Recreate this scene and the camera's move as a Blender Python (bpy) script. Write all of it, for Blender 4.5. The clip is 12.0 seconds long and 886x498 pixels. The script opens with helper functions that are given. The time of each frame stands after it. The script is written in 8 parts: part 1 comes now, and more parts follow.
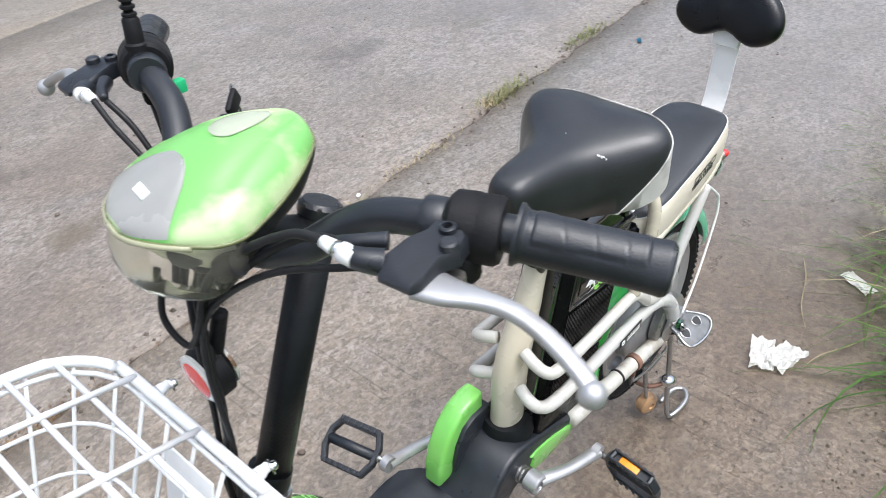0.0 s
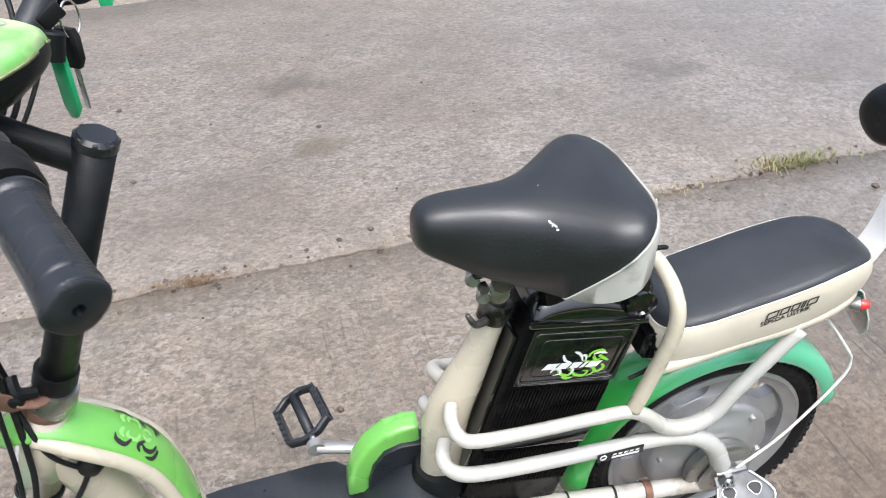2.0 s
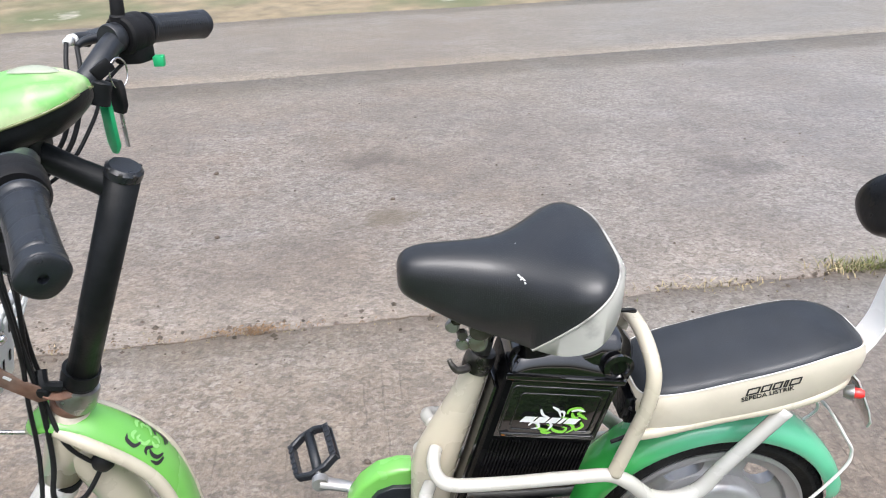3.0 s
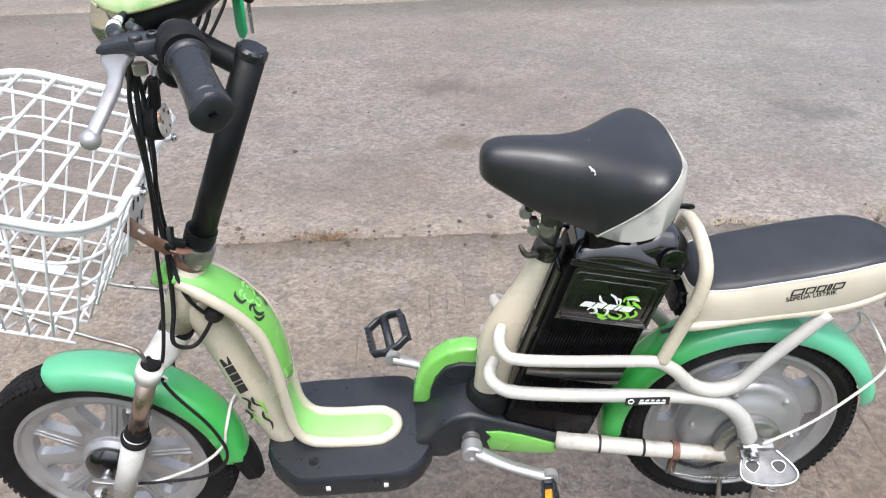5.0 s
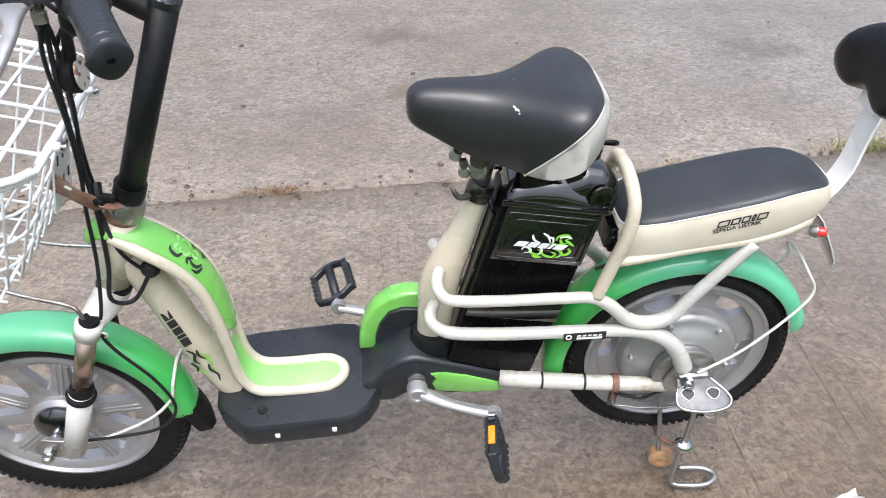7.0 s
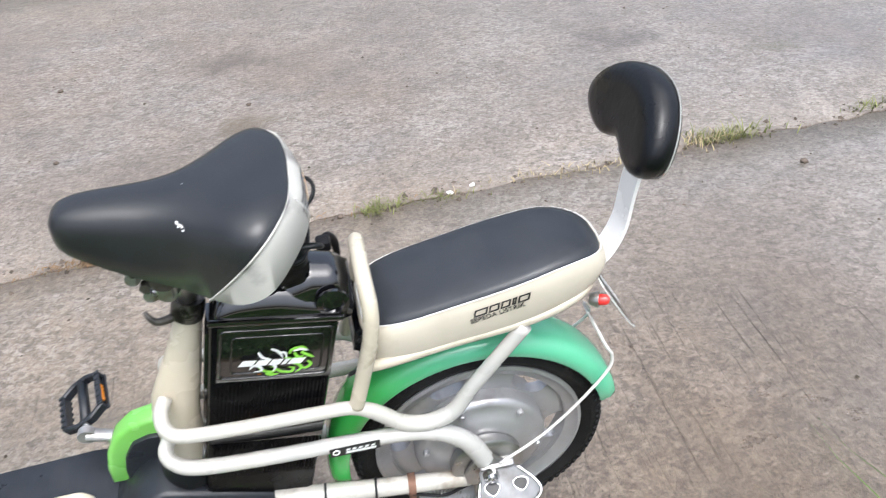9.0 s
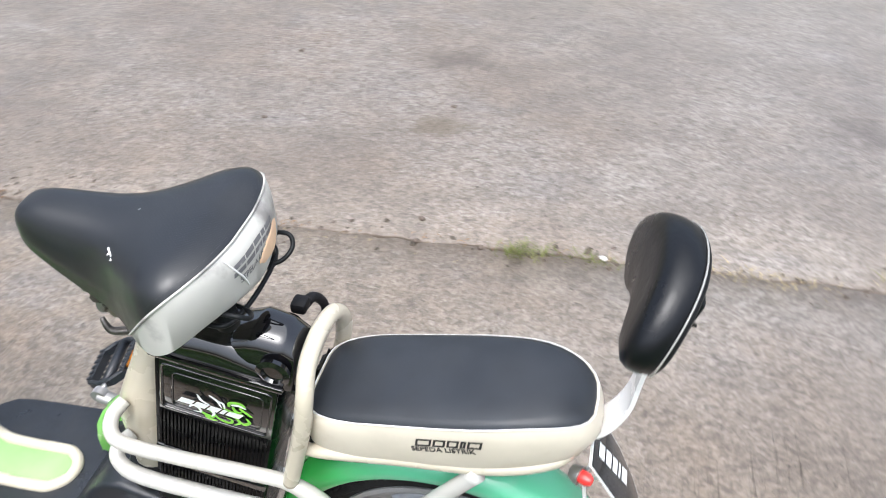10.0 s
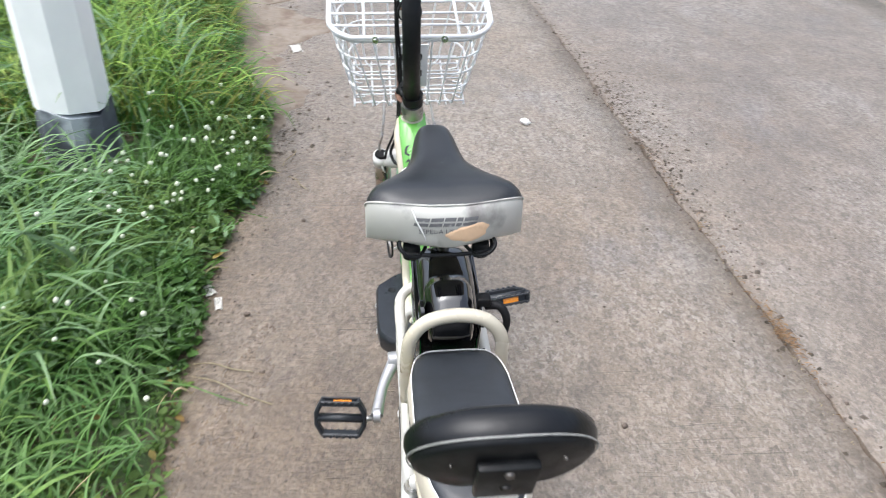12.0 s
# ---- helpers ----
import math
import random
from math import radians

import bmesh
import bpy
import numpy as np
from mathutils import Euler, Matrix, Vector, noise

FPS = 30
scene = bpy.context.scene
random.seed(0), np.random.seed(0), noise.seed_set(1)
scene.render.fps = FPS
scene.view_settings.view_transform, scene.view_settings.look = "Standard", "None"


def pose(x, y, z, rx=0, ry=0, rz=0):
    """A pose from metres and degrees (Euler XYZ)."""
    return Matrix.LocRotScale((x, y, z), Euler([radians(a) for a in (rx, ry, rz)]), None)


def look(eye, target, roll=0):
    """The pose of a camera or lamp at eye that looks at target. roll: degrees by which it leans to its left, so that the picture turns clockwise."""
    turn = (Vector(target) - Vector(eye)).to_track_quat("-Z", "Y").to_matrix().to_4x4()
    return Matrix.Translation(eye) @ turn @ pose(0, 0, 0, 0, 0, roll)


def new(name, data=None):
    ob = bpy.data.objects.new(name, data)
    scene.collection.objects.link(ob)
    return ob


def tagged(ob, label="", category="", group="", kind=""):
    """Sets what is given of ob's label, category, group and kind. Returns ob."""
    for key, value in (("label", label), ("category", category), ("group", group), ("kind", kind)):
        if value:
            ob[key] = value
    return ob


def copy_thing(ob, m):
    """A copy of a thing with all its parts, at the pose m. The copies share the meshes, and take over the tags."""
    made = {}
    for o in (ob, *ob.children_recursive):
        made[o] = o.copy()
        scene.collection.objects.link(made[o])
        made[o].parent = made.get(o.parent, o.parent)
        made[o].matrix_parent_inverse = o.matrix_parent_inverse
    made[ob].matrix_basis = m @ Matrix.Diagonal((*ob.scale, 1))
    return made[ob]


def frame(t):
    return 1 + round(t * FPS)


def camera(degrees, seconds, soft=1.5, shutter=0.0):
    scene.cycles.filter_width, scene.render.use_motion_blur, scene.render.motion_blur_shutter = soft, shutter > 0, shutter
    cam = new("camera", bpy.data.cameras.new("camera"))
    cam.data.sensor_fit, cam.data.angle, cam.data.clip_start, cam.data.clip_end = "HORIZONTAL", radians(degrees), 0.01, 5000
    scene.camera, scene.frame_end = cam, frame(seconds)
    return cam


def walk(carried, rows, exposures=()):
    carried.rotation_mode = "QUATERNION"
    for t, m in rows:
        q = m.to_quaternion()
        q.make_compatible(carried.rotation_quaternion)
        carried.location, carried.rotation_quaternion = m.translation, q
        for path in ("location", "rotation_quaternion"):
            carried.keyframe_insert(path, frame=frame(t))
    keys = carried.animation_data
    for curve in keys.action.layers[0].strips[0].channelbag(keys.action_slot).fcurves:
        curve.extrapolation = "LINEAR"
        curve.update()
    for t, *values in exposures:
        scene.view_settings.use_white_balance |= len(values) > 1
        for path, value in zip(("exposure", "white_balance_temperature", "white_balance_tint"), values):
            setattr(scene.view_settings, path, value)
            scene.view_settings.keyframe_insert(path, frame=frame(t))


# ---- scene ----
cam = camera(59.6, 12.0, soft=0.5, shutter=0.3)
PATH = [
    (0, (1.124, 0.515, 1.377), (-0.038, -0.578, 0.17), -4.3),
    (0.5, (0.982, 0.6, 1.369), (-0.014, -0.64, 0.157), -4.4),
    (1, (0.805, 0.643, 1.354), (-0.022, -0.744, 0.174), -0.7),
    (1.5, (0.733, 0.672, 1.342), (0.147, -0.832, 0.162), -1.7),
    (2, (0.639, 0.712, 1.326), (0.22, -0.844, 0.142), -0.1),
    (2.5, (0.532, 0.787, 1.356), (0.254, -0.907, 0.33), 2.0),
    (2.7, (0.522, 0.809, 1.349), (0.283, -0.91, 0.355), 0.9),
    (4.3, (0.549, 0.92, 1.321), (0.471, -0.79, 0.287), 0.0),
    (4.5, (0.554, 0.932, 1.322), (0.493, -0.765, 0.266), -0.2),
    (5, (0.564, 0.973, 1.333), (0.519, -0.683, 0.212), 0.7),
    (5.5, (0.57, 0.995, 1.324), (0.524, -0.613, 0.136), 0.7),
    (6, (0.555, 1.0, 1.324), (0.537, -0.597, 0.12), 0.1),
    (6.5, (0.534, 0.999, 1.327), (0.47, -0.589, 0.112), 0.3),
    (6.7, (0.526, 0.996, 1.327), (0.436, -0.591, 0.113), 0.3),
    (8.3, (0.381, 0.966, 1.354), (0.143, -0.568, 0.093), -2.8),
    (8.5, (0.341, 0.925, 1.357), (0.079, -0.612, 0.105), -3.3),
    (9, (0.186, 0.783, 1.331), (-0.084, -0.758, 0.085), -3.3),
    (9.5, (0.079, 0.723, 1.353), (0.041, -0.785, 0.039), -1.1),
    (10, (-0.121, 0.596, 1.341), (0.232, -0.934, 0.103), 0.4),
    (10.5, (-0.299, 0.513, 1.379), (0.697, -0.693, 0.133), 2.1),
    (11, (-0.398, 0.381, 1.391), (0.956, -0.5, 0.213), 2.4),
    (11.5, (-0.498, 0.282, 1.414), (1.037, -0.268, 0.255), 4.9),
    (12, (-0.684, 0.144, 1.448), (0.925, -0.068, 0.28), 3.6),
]
walk(cam, [(t, look(eye, target, roll)) for t, eye, target, roll in PATH], exposures=[(0.0, 0.90, 5870, 9), (2.0, 0.98, 5960, 10), (6.0, 0.96, 6020, 11), (8.5, 1.03, 5930, 10), (10.0, 1.10, 5910, 9), (11.0, 1.02, 5890, 9), (12.0, 1.00, 5920, 9)])

import mathutils.bvhtree

# ---- light ----
world = bpy.data.worlds.new("overcast_sky")
scene.world = world
world.use_nodes = True
wn = world.node_tree
wn.nodes.clear()
w_out = wn.nodes.new("ShaderNodeOutputWorld")
w_bg = wn.nodes.new("ShaderNodeBackground")
w_hs = wn.nodes.new("ShaderNodeHueSaturation")
w_sky = wn.nodes.new("ShaderNodeTexSky")
w_sky.sky_type = "NISHITA"
w_sky.sun_disc = False
w_sky.sun_elevation = radians(68)
w_sky.sun_rotation = radians(353)
w_sky.dust_density = 8.0
w_hs.inputs["Saturation"].default_value = 0.55
w_bg.inputs["Strength"].default_value = 0.15
wn.links.new(w_sky.outputs[0], w_hs.inputs["Color"])
wn.links.new(w_hs.outputs[0], w_bg.inputs["Color"])
wn.links.new(w_bg.outputs[0], w_out.inputs["Surface"])
sun_data = bpy.data.lights.new("sun", "SUN")
sun_data.energy = 0.85
sun_data.angle = radians(85)
sun_data.color = (1.0, 0.93, 0.83)
sun = new("sun", sun_data)
sun.matrix_world = look((0.3, 0.7, 6), (0.5, 0, 0))


# ---- materials ----
def mat(name, col, rough=0.5, metal=0.0, var=0.12, scale=30.0, col2=None, mix=(0.45, 0.65), bump=0.0, bscale=200.0,
        dirt=None, dscale=6.0, damount=(0.55, 0.75), spec=0.5, coat=0.0, rvar=0.1, pieces=False, trans=0.0, alpha=1.0):
    """A Principled material: base colour varied at a fine and a broad scale, uneven gloss, fine relief."""
    m = bpy.data.materials.new(name)
    m.use_nodes = True
    nt = m.node_tree
    b = nt.nodes["Principled BSDF"]
    tc = nt.nodes.new("ShaderNodeTexCoord")

    def noise_tex(s, detail=5.0):
        n = nt.nodes.new("ShaderNodeTexNoise")
        n.inputs["Scale"].default_value = s
        n.inputs["Detail"].default_value = detail
        nt.links.new(tc.outputs["Object"], n.inputs["Vector"])
        return n

    def mixer(fac, a, c, kind="MIX"):
        x = nt.nodes.new("ShaderNodeMix")
        x.data_type = "RGBA"
        x.blend_type = kind
        for sock, v in ((x.inputs["Factor"], fac), (x.inputs[6], a), (x.inputs[7], c)):
            if hasattr(v, "is_linked"):
                nt.links.new(v, sock)
            elif isinstance(v, (int, float)):
                sock.default_value = v
            else:
                sock.default_value = (*v, 1)
        return x.outputs[2]

    def ramp(sock, lo, hi, a=0.0, c=1.0):
        r = nt.nodes.new("ShaderNodeMapRange")
        r.inputs["From Min"].default_value, r.inputs["From Max"].default_value = lo, hi
        r.inputs["To Min"].default_value, r.inputs["To Max"].default_value = a, c
        nt.links.new(sock, r.inputs["Value"])
        return r.outputs[0]

    n1 = noise_tex(scale)
    dark = tuple(c * (1 - var) for c in col)
    light = tuple(min(1.0, c * (1 + var)) for c in col)
    c = mixer(ramp(n1.outputs["Fac"], 0.3, 0.7), dark, light)
    if col2:
        n2 = noise_tex(scale * 0.2)
        c = mixer(ramp(n2.outputs["Fac"], *mix), c, col2)
    if dirt:
        n3 = noise_tex(dscale, 8.0)
        c = mixer(ramp(n3.outputs["Fac"], *damount), c, dirt)
    if pieces:
        oi = nt.nodes.new("ShaderNodeNewGeometry")
        c = mixer(1.0, c, mixer(oi.outputs["Random Per Island"], (0.6, 0.62, 0.55), (1.25, 1.2, 1.15)), "MULTIPLY")
    nt.links.new(c, b.inputs["Base Color"])
    n4 = noise_tex(scale * 0.6)
    nt.links.new(ramp(n4.outputs["Fac"], 0.3, 0.7, max(0.02, rough - rvar), min(1, rough + rvar)), b.inputs["Roughness"])
    b.inputs["Metallic"].default_value = metal
    b.inputs["Specular IOR Level"].default_value = spec
    b.inputs["Coat Weight"].default_value = coat
    b.inputs["Transmission Weight"].default_value = trans
    b.inputs["Alpha"].default_value = alpha
    if bump:
        n5 = noise_tex(bscale, 3.0)
        bp = nt.nodes.new("ShaderNodeBump")
        bp.inputs["Strength"].default_value = bump
        bp.inputs["Distance"].default_value = 0.002
        nt.links.new(n5.outputs["Fac"], bp.inputs["Height"])
        nt.links.new(bp.outputs[0], b.inputs["Normal"])
    return m


def concrete(name, col, warm, lines, flake, browning):
    """Weathered road concrete: stains, a flaking skin with shade painted into its recesses, broom lines across the
    road.
    lines: strength and share of the broom lines; flake: how many flakes a metre, along and across the road."""
    m = bpy.data.materials.new(name)
    m.use_nodes = True
    nt = m.node_tree
    b = nt.nodes["Principled BSDF"]
    N, L = nt.nodes.new, nt.links.new
    tc = N("ShaderNodeTexCoord")

    def noise_tex(s, d=6.0, stretch=None, rough=0.6, at=0.0, bend=0.0):
        n = N("ShaderNodeTexNoise")
        n.inputs["Scale"].default_value, n.inputs["Detail"].default_value, n.inputs["Roughness"].default_value = s, d, rough
        n.inputs["Distortion"].default_value = bend
        mp = N("ShaderNodeMapping")
        mp.inputs["Scale"].default_value = stretch or (1.0, 1.0, 1.0)
        mp.inputs["Location"].default_value = (at, at * 0.7, at * 0.3)
        L(tc.outputs["Object"], mp.inputs["Vector"])
        L(mp.outputs[0], n.inputs["Vector"])
        return n.outputs["Fac"]

    def ramp(sock, lo, hi, a=0.0, c=1.0):
        r = N("ShaderNodeMapRange")
        for k, v in zip(("From Min", "From Max", "To Min", "To Max"), (lo, hi, a, c)):
            r.inputs[k].default_value = v
        L(sock, r.inputs["Value"])
        return r.outputs[0]

    def mixc(f, a, c, kind="MIX"):
        x = N("ShaderNodeMix")
        x.data_type, x.blend_type = "RGBA", kind
        for sock, v in ((x.inputs["Factor"], f), (x.inputs[6], a), (x.inputs[7], c)):
            if hasattr(v, "is_linked"):
                L(v, sock)
            elif isinstance(v, float):
                sock.default_value = v
            else:
                sock.default_value = (*v, 1)
        return x.outputs[2]

    def mth(op, a, c):
        x = N("ShaderNodeMath")
        x.operation = op
        for i, v in enumerate((a, c)):
            if hasattr(v, "is_linked"):
                L(v, x.inputs[i])
            else:
                x.inputs[i].default_value = v
        return x.outputs[0]

    # dark of grain and broom lines, also used for shade painted into the relief
    grime_shade = (0.060, 0.047, 0.038)
    pale = (0.50, 0.465, 0.43)
    # broad tone, brown dirt, bluish damp-stained patches, pale laitance
    c = mixc(ramp(noise_tex(0.9, 5.0), 0.36, 0.64), col, warm)
    mid = noise_tex(6.0, 8.0, None, 0.62)
    c = mixc(ramp(mid, 0.36, 0.62, 0.50, 0.0), c, tuple(v * 0.60 for v in col))
    c = mixc(ramp(noise_tex(1.6, 8.0, (1.0, 1.6, 1.0), 0.65, 3.0), 0.55, 0.72, 0.0, 0.55), c, (0.20, 0.140, 0.092))
    c = mixc(ramp(noise_tex(1.3, 8.0, (1.1, 2.2, 1.0), 0.68, 8.0), 0.56, 0.70, 0.0, 0.50), c, (0.170, 0.166, 0.168))
    c = mixc(ramp(noise_tex(2.3, 7.0, (1.0, 1.4, 1.0), 0.65, 15.0), 0.58, 0.74, 0.0, 0.26), c, pale)
    # the slab is mixed greyer behind the bicycle, with an uneven border
    sx = N("ShaderNodeSeparateXYZ")
    L(tc.outputs["Object"], sx.inputs[0])
    washed = ramp(mth("ADD", sx.outputs["X"], mth("MULTIPLY", noise_tex(1.4, 5.0, None, 0.6, 90.0), 0.8)), 0.9, -0.7)
    c = mixc(mth("MULTIPLY", washed, 0.62 if browning else 0.38), c, (0.232, 0.220, 0.206) if browning else (0.222, 0.206, 0.186))
    # the flaking skin: ragged scales at two sizes, low ones painted darker like shaded recesses, high ones paler
    area = ramp(noise_tex(1.7, 6.0, None, 0.6, 21.0), 0.36, 0.60, 0.45, 1.0)
    stir = N("ShaderNodeTexNoise")
    stir.inputs["Scale"].default_value, stir.inputs["Detail"].default_value = 38.0, 4.0
    L(tc.outputs["Object"], stir.inputs["Vector"])
    skin = None
    for k, at in ((1.0, 0.0), (2.3, 5.0)):
        mp = N("ShaderNodeMapping")
        mp.inputs["Scale"].default_value = (flake[0] * k, flake[1] * k, 1.0)
        mp.inputs["Location"].default_value = (at, at, 0.0)
        L(tc.outputs["Object"], mp.inputs["Vector"])
        v = N("ShaderNodeVectorMath")
        v.operation = "MULTIPLY_ADD"
        L(stir.outputs["Color"], v.inputs[0])
        v.inputs[1].default_value = (2.6, 2.6, 0.0)
        L(mp.outputs[0], v.inputs[2])
        vo = N("ShaderNodeTexVoronoi")
        vo.voronoi_dimensions = "2D"
        vo.inputs["Scale"].default_value = 1.0
        L(v.outputs[0], vo.inputs["Vector"])
        one = N("ShaderNodeSeparateColor")
        L(vo.outputs["Color"], one.inputs[0])
        lev = mth("MULTIPLY", one.outputs[0], area)
        c = mixc(ramp(lev, 0.0, 0.42, 0.40, 0.0), c, grime_shade)
        c = mixc(ramp(lev, 0.55, 1.0, 0.0, 0.20), c, pale)
        skin = lev if skin is None else mth("ADD", skin, mth("MULTIPLY", lev, 0.6))
    # a close ripple left by the trowel, shade painted into its troughs
    rip = noise_tex(1.0, 4.0, (58.0, 34.0, 1.0), 0.65, 80.0)
    c = mixc(mth("MULTIPLY", ramp(rip, 0.30, 0.47, 1.0, 0.0), ramp(area, 0.45, 1.0, 0.15, 0.42)), c, grime_shade)
    # sand grain and pits
    fine = noise_tex(70.0, 4.0, None, 0.7)
    c = mixc(ramp(fine, 0.30, 0.52, 0.44, 0.0), c, grime_shade)
    c = mixc(ramp(fine, 0.56, 0.76, 0.0, 0.34), c, pale)
    pits = mth("MULTIPLY", ramp(noise_tex(150.0, 2.0, None, 0.5, 2.0), 0.66, 0.72), ramp(noise_tex(5.0, 3.0, None, 0.5, 6.0), 0.45, 0.60))
    c = mixc(mth("MULTIPLY", pits, 0.75), c, (0.035, 0.028, 0.022))
    # broom lines run across the road, wandering and broken by wear
    ph = mth("ADD", mth("MULTIPLY", sx.outputs["X"], 2 * math.pi / 0.024), mth("MULTIPLY", noise_tex(1.1, 3.0), 16.0))
    comb = mth("MULTIPLY", ramp(mth("SINE", ph, 0.0), 0.80, 1.0), ramp(noise_tex(16.0, 4.0, (2.4, 0.16, 1.0)), 0.53, 0.62))
    hair = ramp(noise_tex(1.0, 3.0, (120.0, 4.0, 1.0), 0.55, 31.0, 0.1), 0.62, 0.68)
    where = ramp(noise_tex(1.9, 6.0, (0.6, 1.0, 1.0), 0.6, 40.0), lines[1], lines[1] + 0.20)
    groove = mth("MULTIPLY", mth("MAXIMUM", comb, mth("MULTIPLY", hair, 0.4)), where)
    c = mixc(mth("MULTIPLY", groove, lines[0]), c, grime_shade)
    # dirt and dark crumbs hold on along the open joint
    jd = mth("ABSOLUTE", mth("ADD", mth("SUBTRACT", sx.outputs["Y"], mth("MULTIPLY", sx.outputs["X"], 0.062)), 1.104), 0.0)
    jn = noise_tex(9.0, 6.0, (0.6, 1.0, 1.0), 0.65, 60.0)
    band = ramp(mth("SUBTRACT", jd, mth("MULTIPLY", jn, 0.16)), -0.085, -0.02, 0.42, 0.0)
    c = mixc(band, c, (0.150, 0.112, 0.080))
    # four muddy hollows in the carriageway
    ragged = noise_tex(7.0, 7.0, None, 0.65, 44.0)
    for x, y, a, e, tone in () if browning else ((0.47, -1.72, 0.17, 0.10, (0.095, 0.070, 0.040)), (0.48, -2.27, 0.22, 0.13, (0.080, 0.062, 0.048)), (-1.07, -2.00, 0.24, 0.15, (0.075, 0.060, 0.050)), (-1.62, -1.77, 0.14, 0.07, (0.090, 0.078, 0.045))):
        mp = N("ShaderNodeMapping")
        mp.inputs["Scale"].default_value = (1 / a, 1 / e, 0.0)
        mp.inputs["Location"].default_value = (-x / a, -y / e, 0.0)
        L(tc.outputs["Object"], mp.inputs["Vector"])
        ln = N("ShaderNodeVectorMath")
        ln.operation = "LENGTH"
        L(mp.outputs[0], ln.inputs[0])
        c = mixc(ramp(mth("ADD", ln.outputs["Value"], mth("MULTIPLY", ragged, 3.2)), 2.6, 1.75, 0.0, 0.66), c, tone)
    # a film of washed-on mud towards the far edge of the road; its nearer reach paints in the dimmer sky sheen
    mud = ramp(mth("ADD", sx.outputs["Y"], mth("MULTIPLY", noise_tex(1.2, 6.0), 1.6)), -1.7, -4.2, 0.0, 0.55)
    c = mixc(mud, c, (0.22, 0.18, 0.125))
    # the slab gets browner, darker and glossier towards the weedy verge, in uneven patches
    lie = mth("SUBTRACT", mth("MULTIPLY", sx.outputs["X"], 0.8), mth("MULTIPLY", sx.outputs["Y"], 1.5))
    browned = ramp(mth("ADD", lie, mth("MULTIPLY", noise_tex(1.3, 8.0, None, 0.65), 1.8)), 2.1, 0.5, 0.0, 1.0)
    browned = mth("MULTIPLY", browned, ramp(mth("ADD", sx.outputs["X"], mth("MULTIPLY", noise_tex(2.1, 5.0), 1.0)), -0.95, -0.05, 0.15, 1.0))
    verge_mask = ramp(mth("ADD", sx.outputs["Y"], mth("MULTIPLY", noise_tex(1.9, 7.0, None, 0.65, 70.0), 0.75)), 0.16, 0.74)
    verge_mask = mth("MULTIPLY", verge_mask, ramp(sx.outputs["X"], 0.5, 1.5, 1.0, 0.45))
    browned = mth("MAXIMUM", browned, verge_mask)
    c = mixc(mth("MULTIPLY", browned, browning), c, mixc(1.0, c, (0.59, 0.495, 0.385), "MULTIPLY"))
    L(c, b.inputs["Base Color"])
    film = ramp(noise_tex(3.1, 6.0, (0.8, 1.6, 1.0), 0.6, 50.0), 0.46, 0.66)
    L(mth("SUBTRACT", ramp(browned, 0.0, 1.0, 0.54, 0.34), mth("MULTIPLY", film, 0.14)), b.inputs["Roughness"])
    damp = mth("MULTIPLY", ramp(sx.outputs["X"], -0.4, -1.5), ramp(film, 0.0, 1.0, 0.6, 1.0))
    L(mth("ADD", mth("ADD", mth("MULTIPLY", browned, 0.12 if browning else 0.0), 0.42), mth("MULTIPLY", damp, 0.58)), b.inputs["Coat Weight"])
    b.inputs["Coat Roughness"].default_value = 0.24
    b.inputs["Coat IOR"].default_value = 1.42
    h = mth("ADD", mth("MULTIPLY", fine, 0.28), mth("MULTIPLY", mid, 0.35))
    h = mth("SUBTRACT", h, mth("MULTIPLY", groove, 0.40))
    h = mth("SUBTRACT", h, mth("MULTIPLY", pits, 0.7))
    h = mth("ADD", h, mth("MULTIPLY", skin, 0.50))
    h = mth("ADD", h, mth("MULTIPLY", rip, 0.8))
    bp = N("ShaderNodeBump")
    bp.inputs["Strength"].default_value = 1.0
    bp.inputs["Distance"].default_value = 0.0095
    L(h, bp.inputs["Height"])
    L(bp.outputs[0], b.inputs["Normal"])
    return m


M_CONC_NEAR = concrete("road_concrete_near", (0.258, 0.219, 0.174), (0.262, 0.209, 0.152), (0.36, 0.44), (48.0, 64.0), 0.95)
M_CONC_FAR = concrete("road_concrete_far", (0.224, 0.192, 0.158), (0.228, 0.184, 0.140), (0.22, 0.54), (46.0, 62.0), 0.0)
M_SOIL = mat("damp_soil", (0.085, 0.070, 0.042), 0.85, 0, 0.4, 40, col2=(0.055, 0.085, 0.028), mix=(0.40, 0.55), bump=0.8, bscale=60)
M_VERGE = mat("muddy_verge", (0.20, 0.16, 0.10), 0.7, 0, 0.35, 6, col2=(0.10, 0.11, 0.05), bump=0.6, bscale=40, dirt=(0.45, 0.42, 0.36), dscale=1.2, damount=(0.66, 0.72))
M_CREAM = mat("cream_paint", (0.505, 0.465, 0.37), 0.28, 0, 0.04, 25, col2=(0.58, 0.52, 0.40), dirt=(0.35, 0.29, 0.2), dscale=14, damount=(0.68, 0.85), coat=0.4)
M_IVORY = mat("ivory_paint", (0.47, 0.465, 0.44), 0.28, 0, 0.04, 25, col2=(0.52, 0.50, 0.44), dirt=(0.35, 0.29, 0.2), dscale=14, damount=(0.68, 0.85), coat=0.4)
M_WHITE = mat("white_paint", (0.62, 0.615, 0.585), 0.3, 0, 0.04, 25, dirt=(0.36, 0.32, 0.26), dscale=18, damount=(0.60, 0.82), coat=0.3)
M_STAY = mat("dirty_white_paint", (0.50, 0.485, 0.435), 0.34, 0, 0.06, 30, dirt=(0.24, 0.20, 0.15), dscale=24, damount=(0.54, 0.74), coat=0.2)
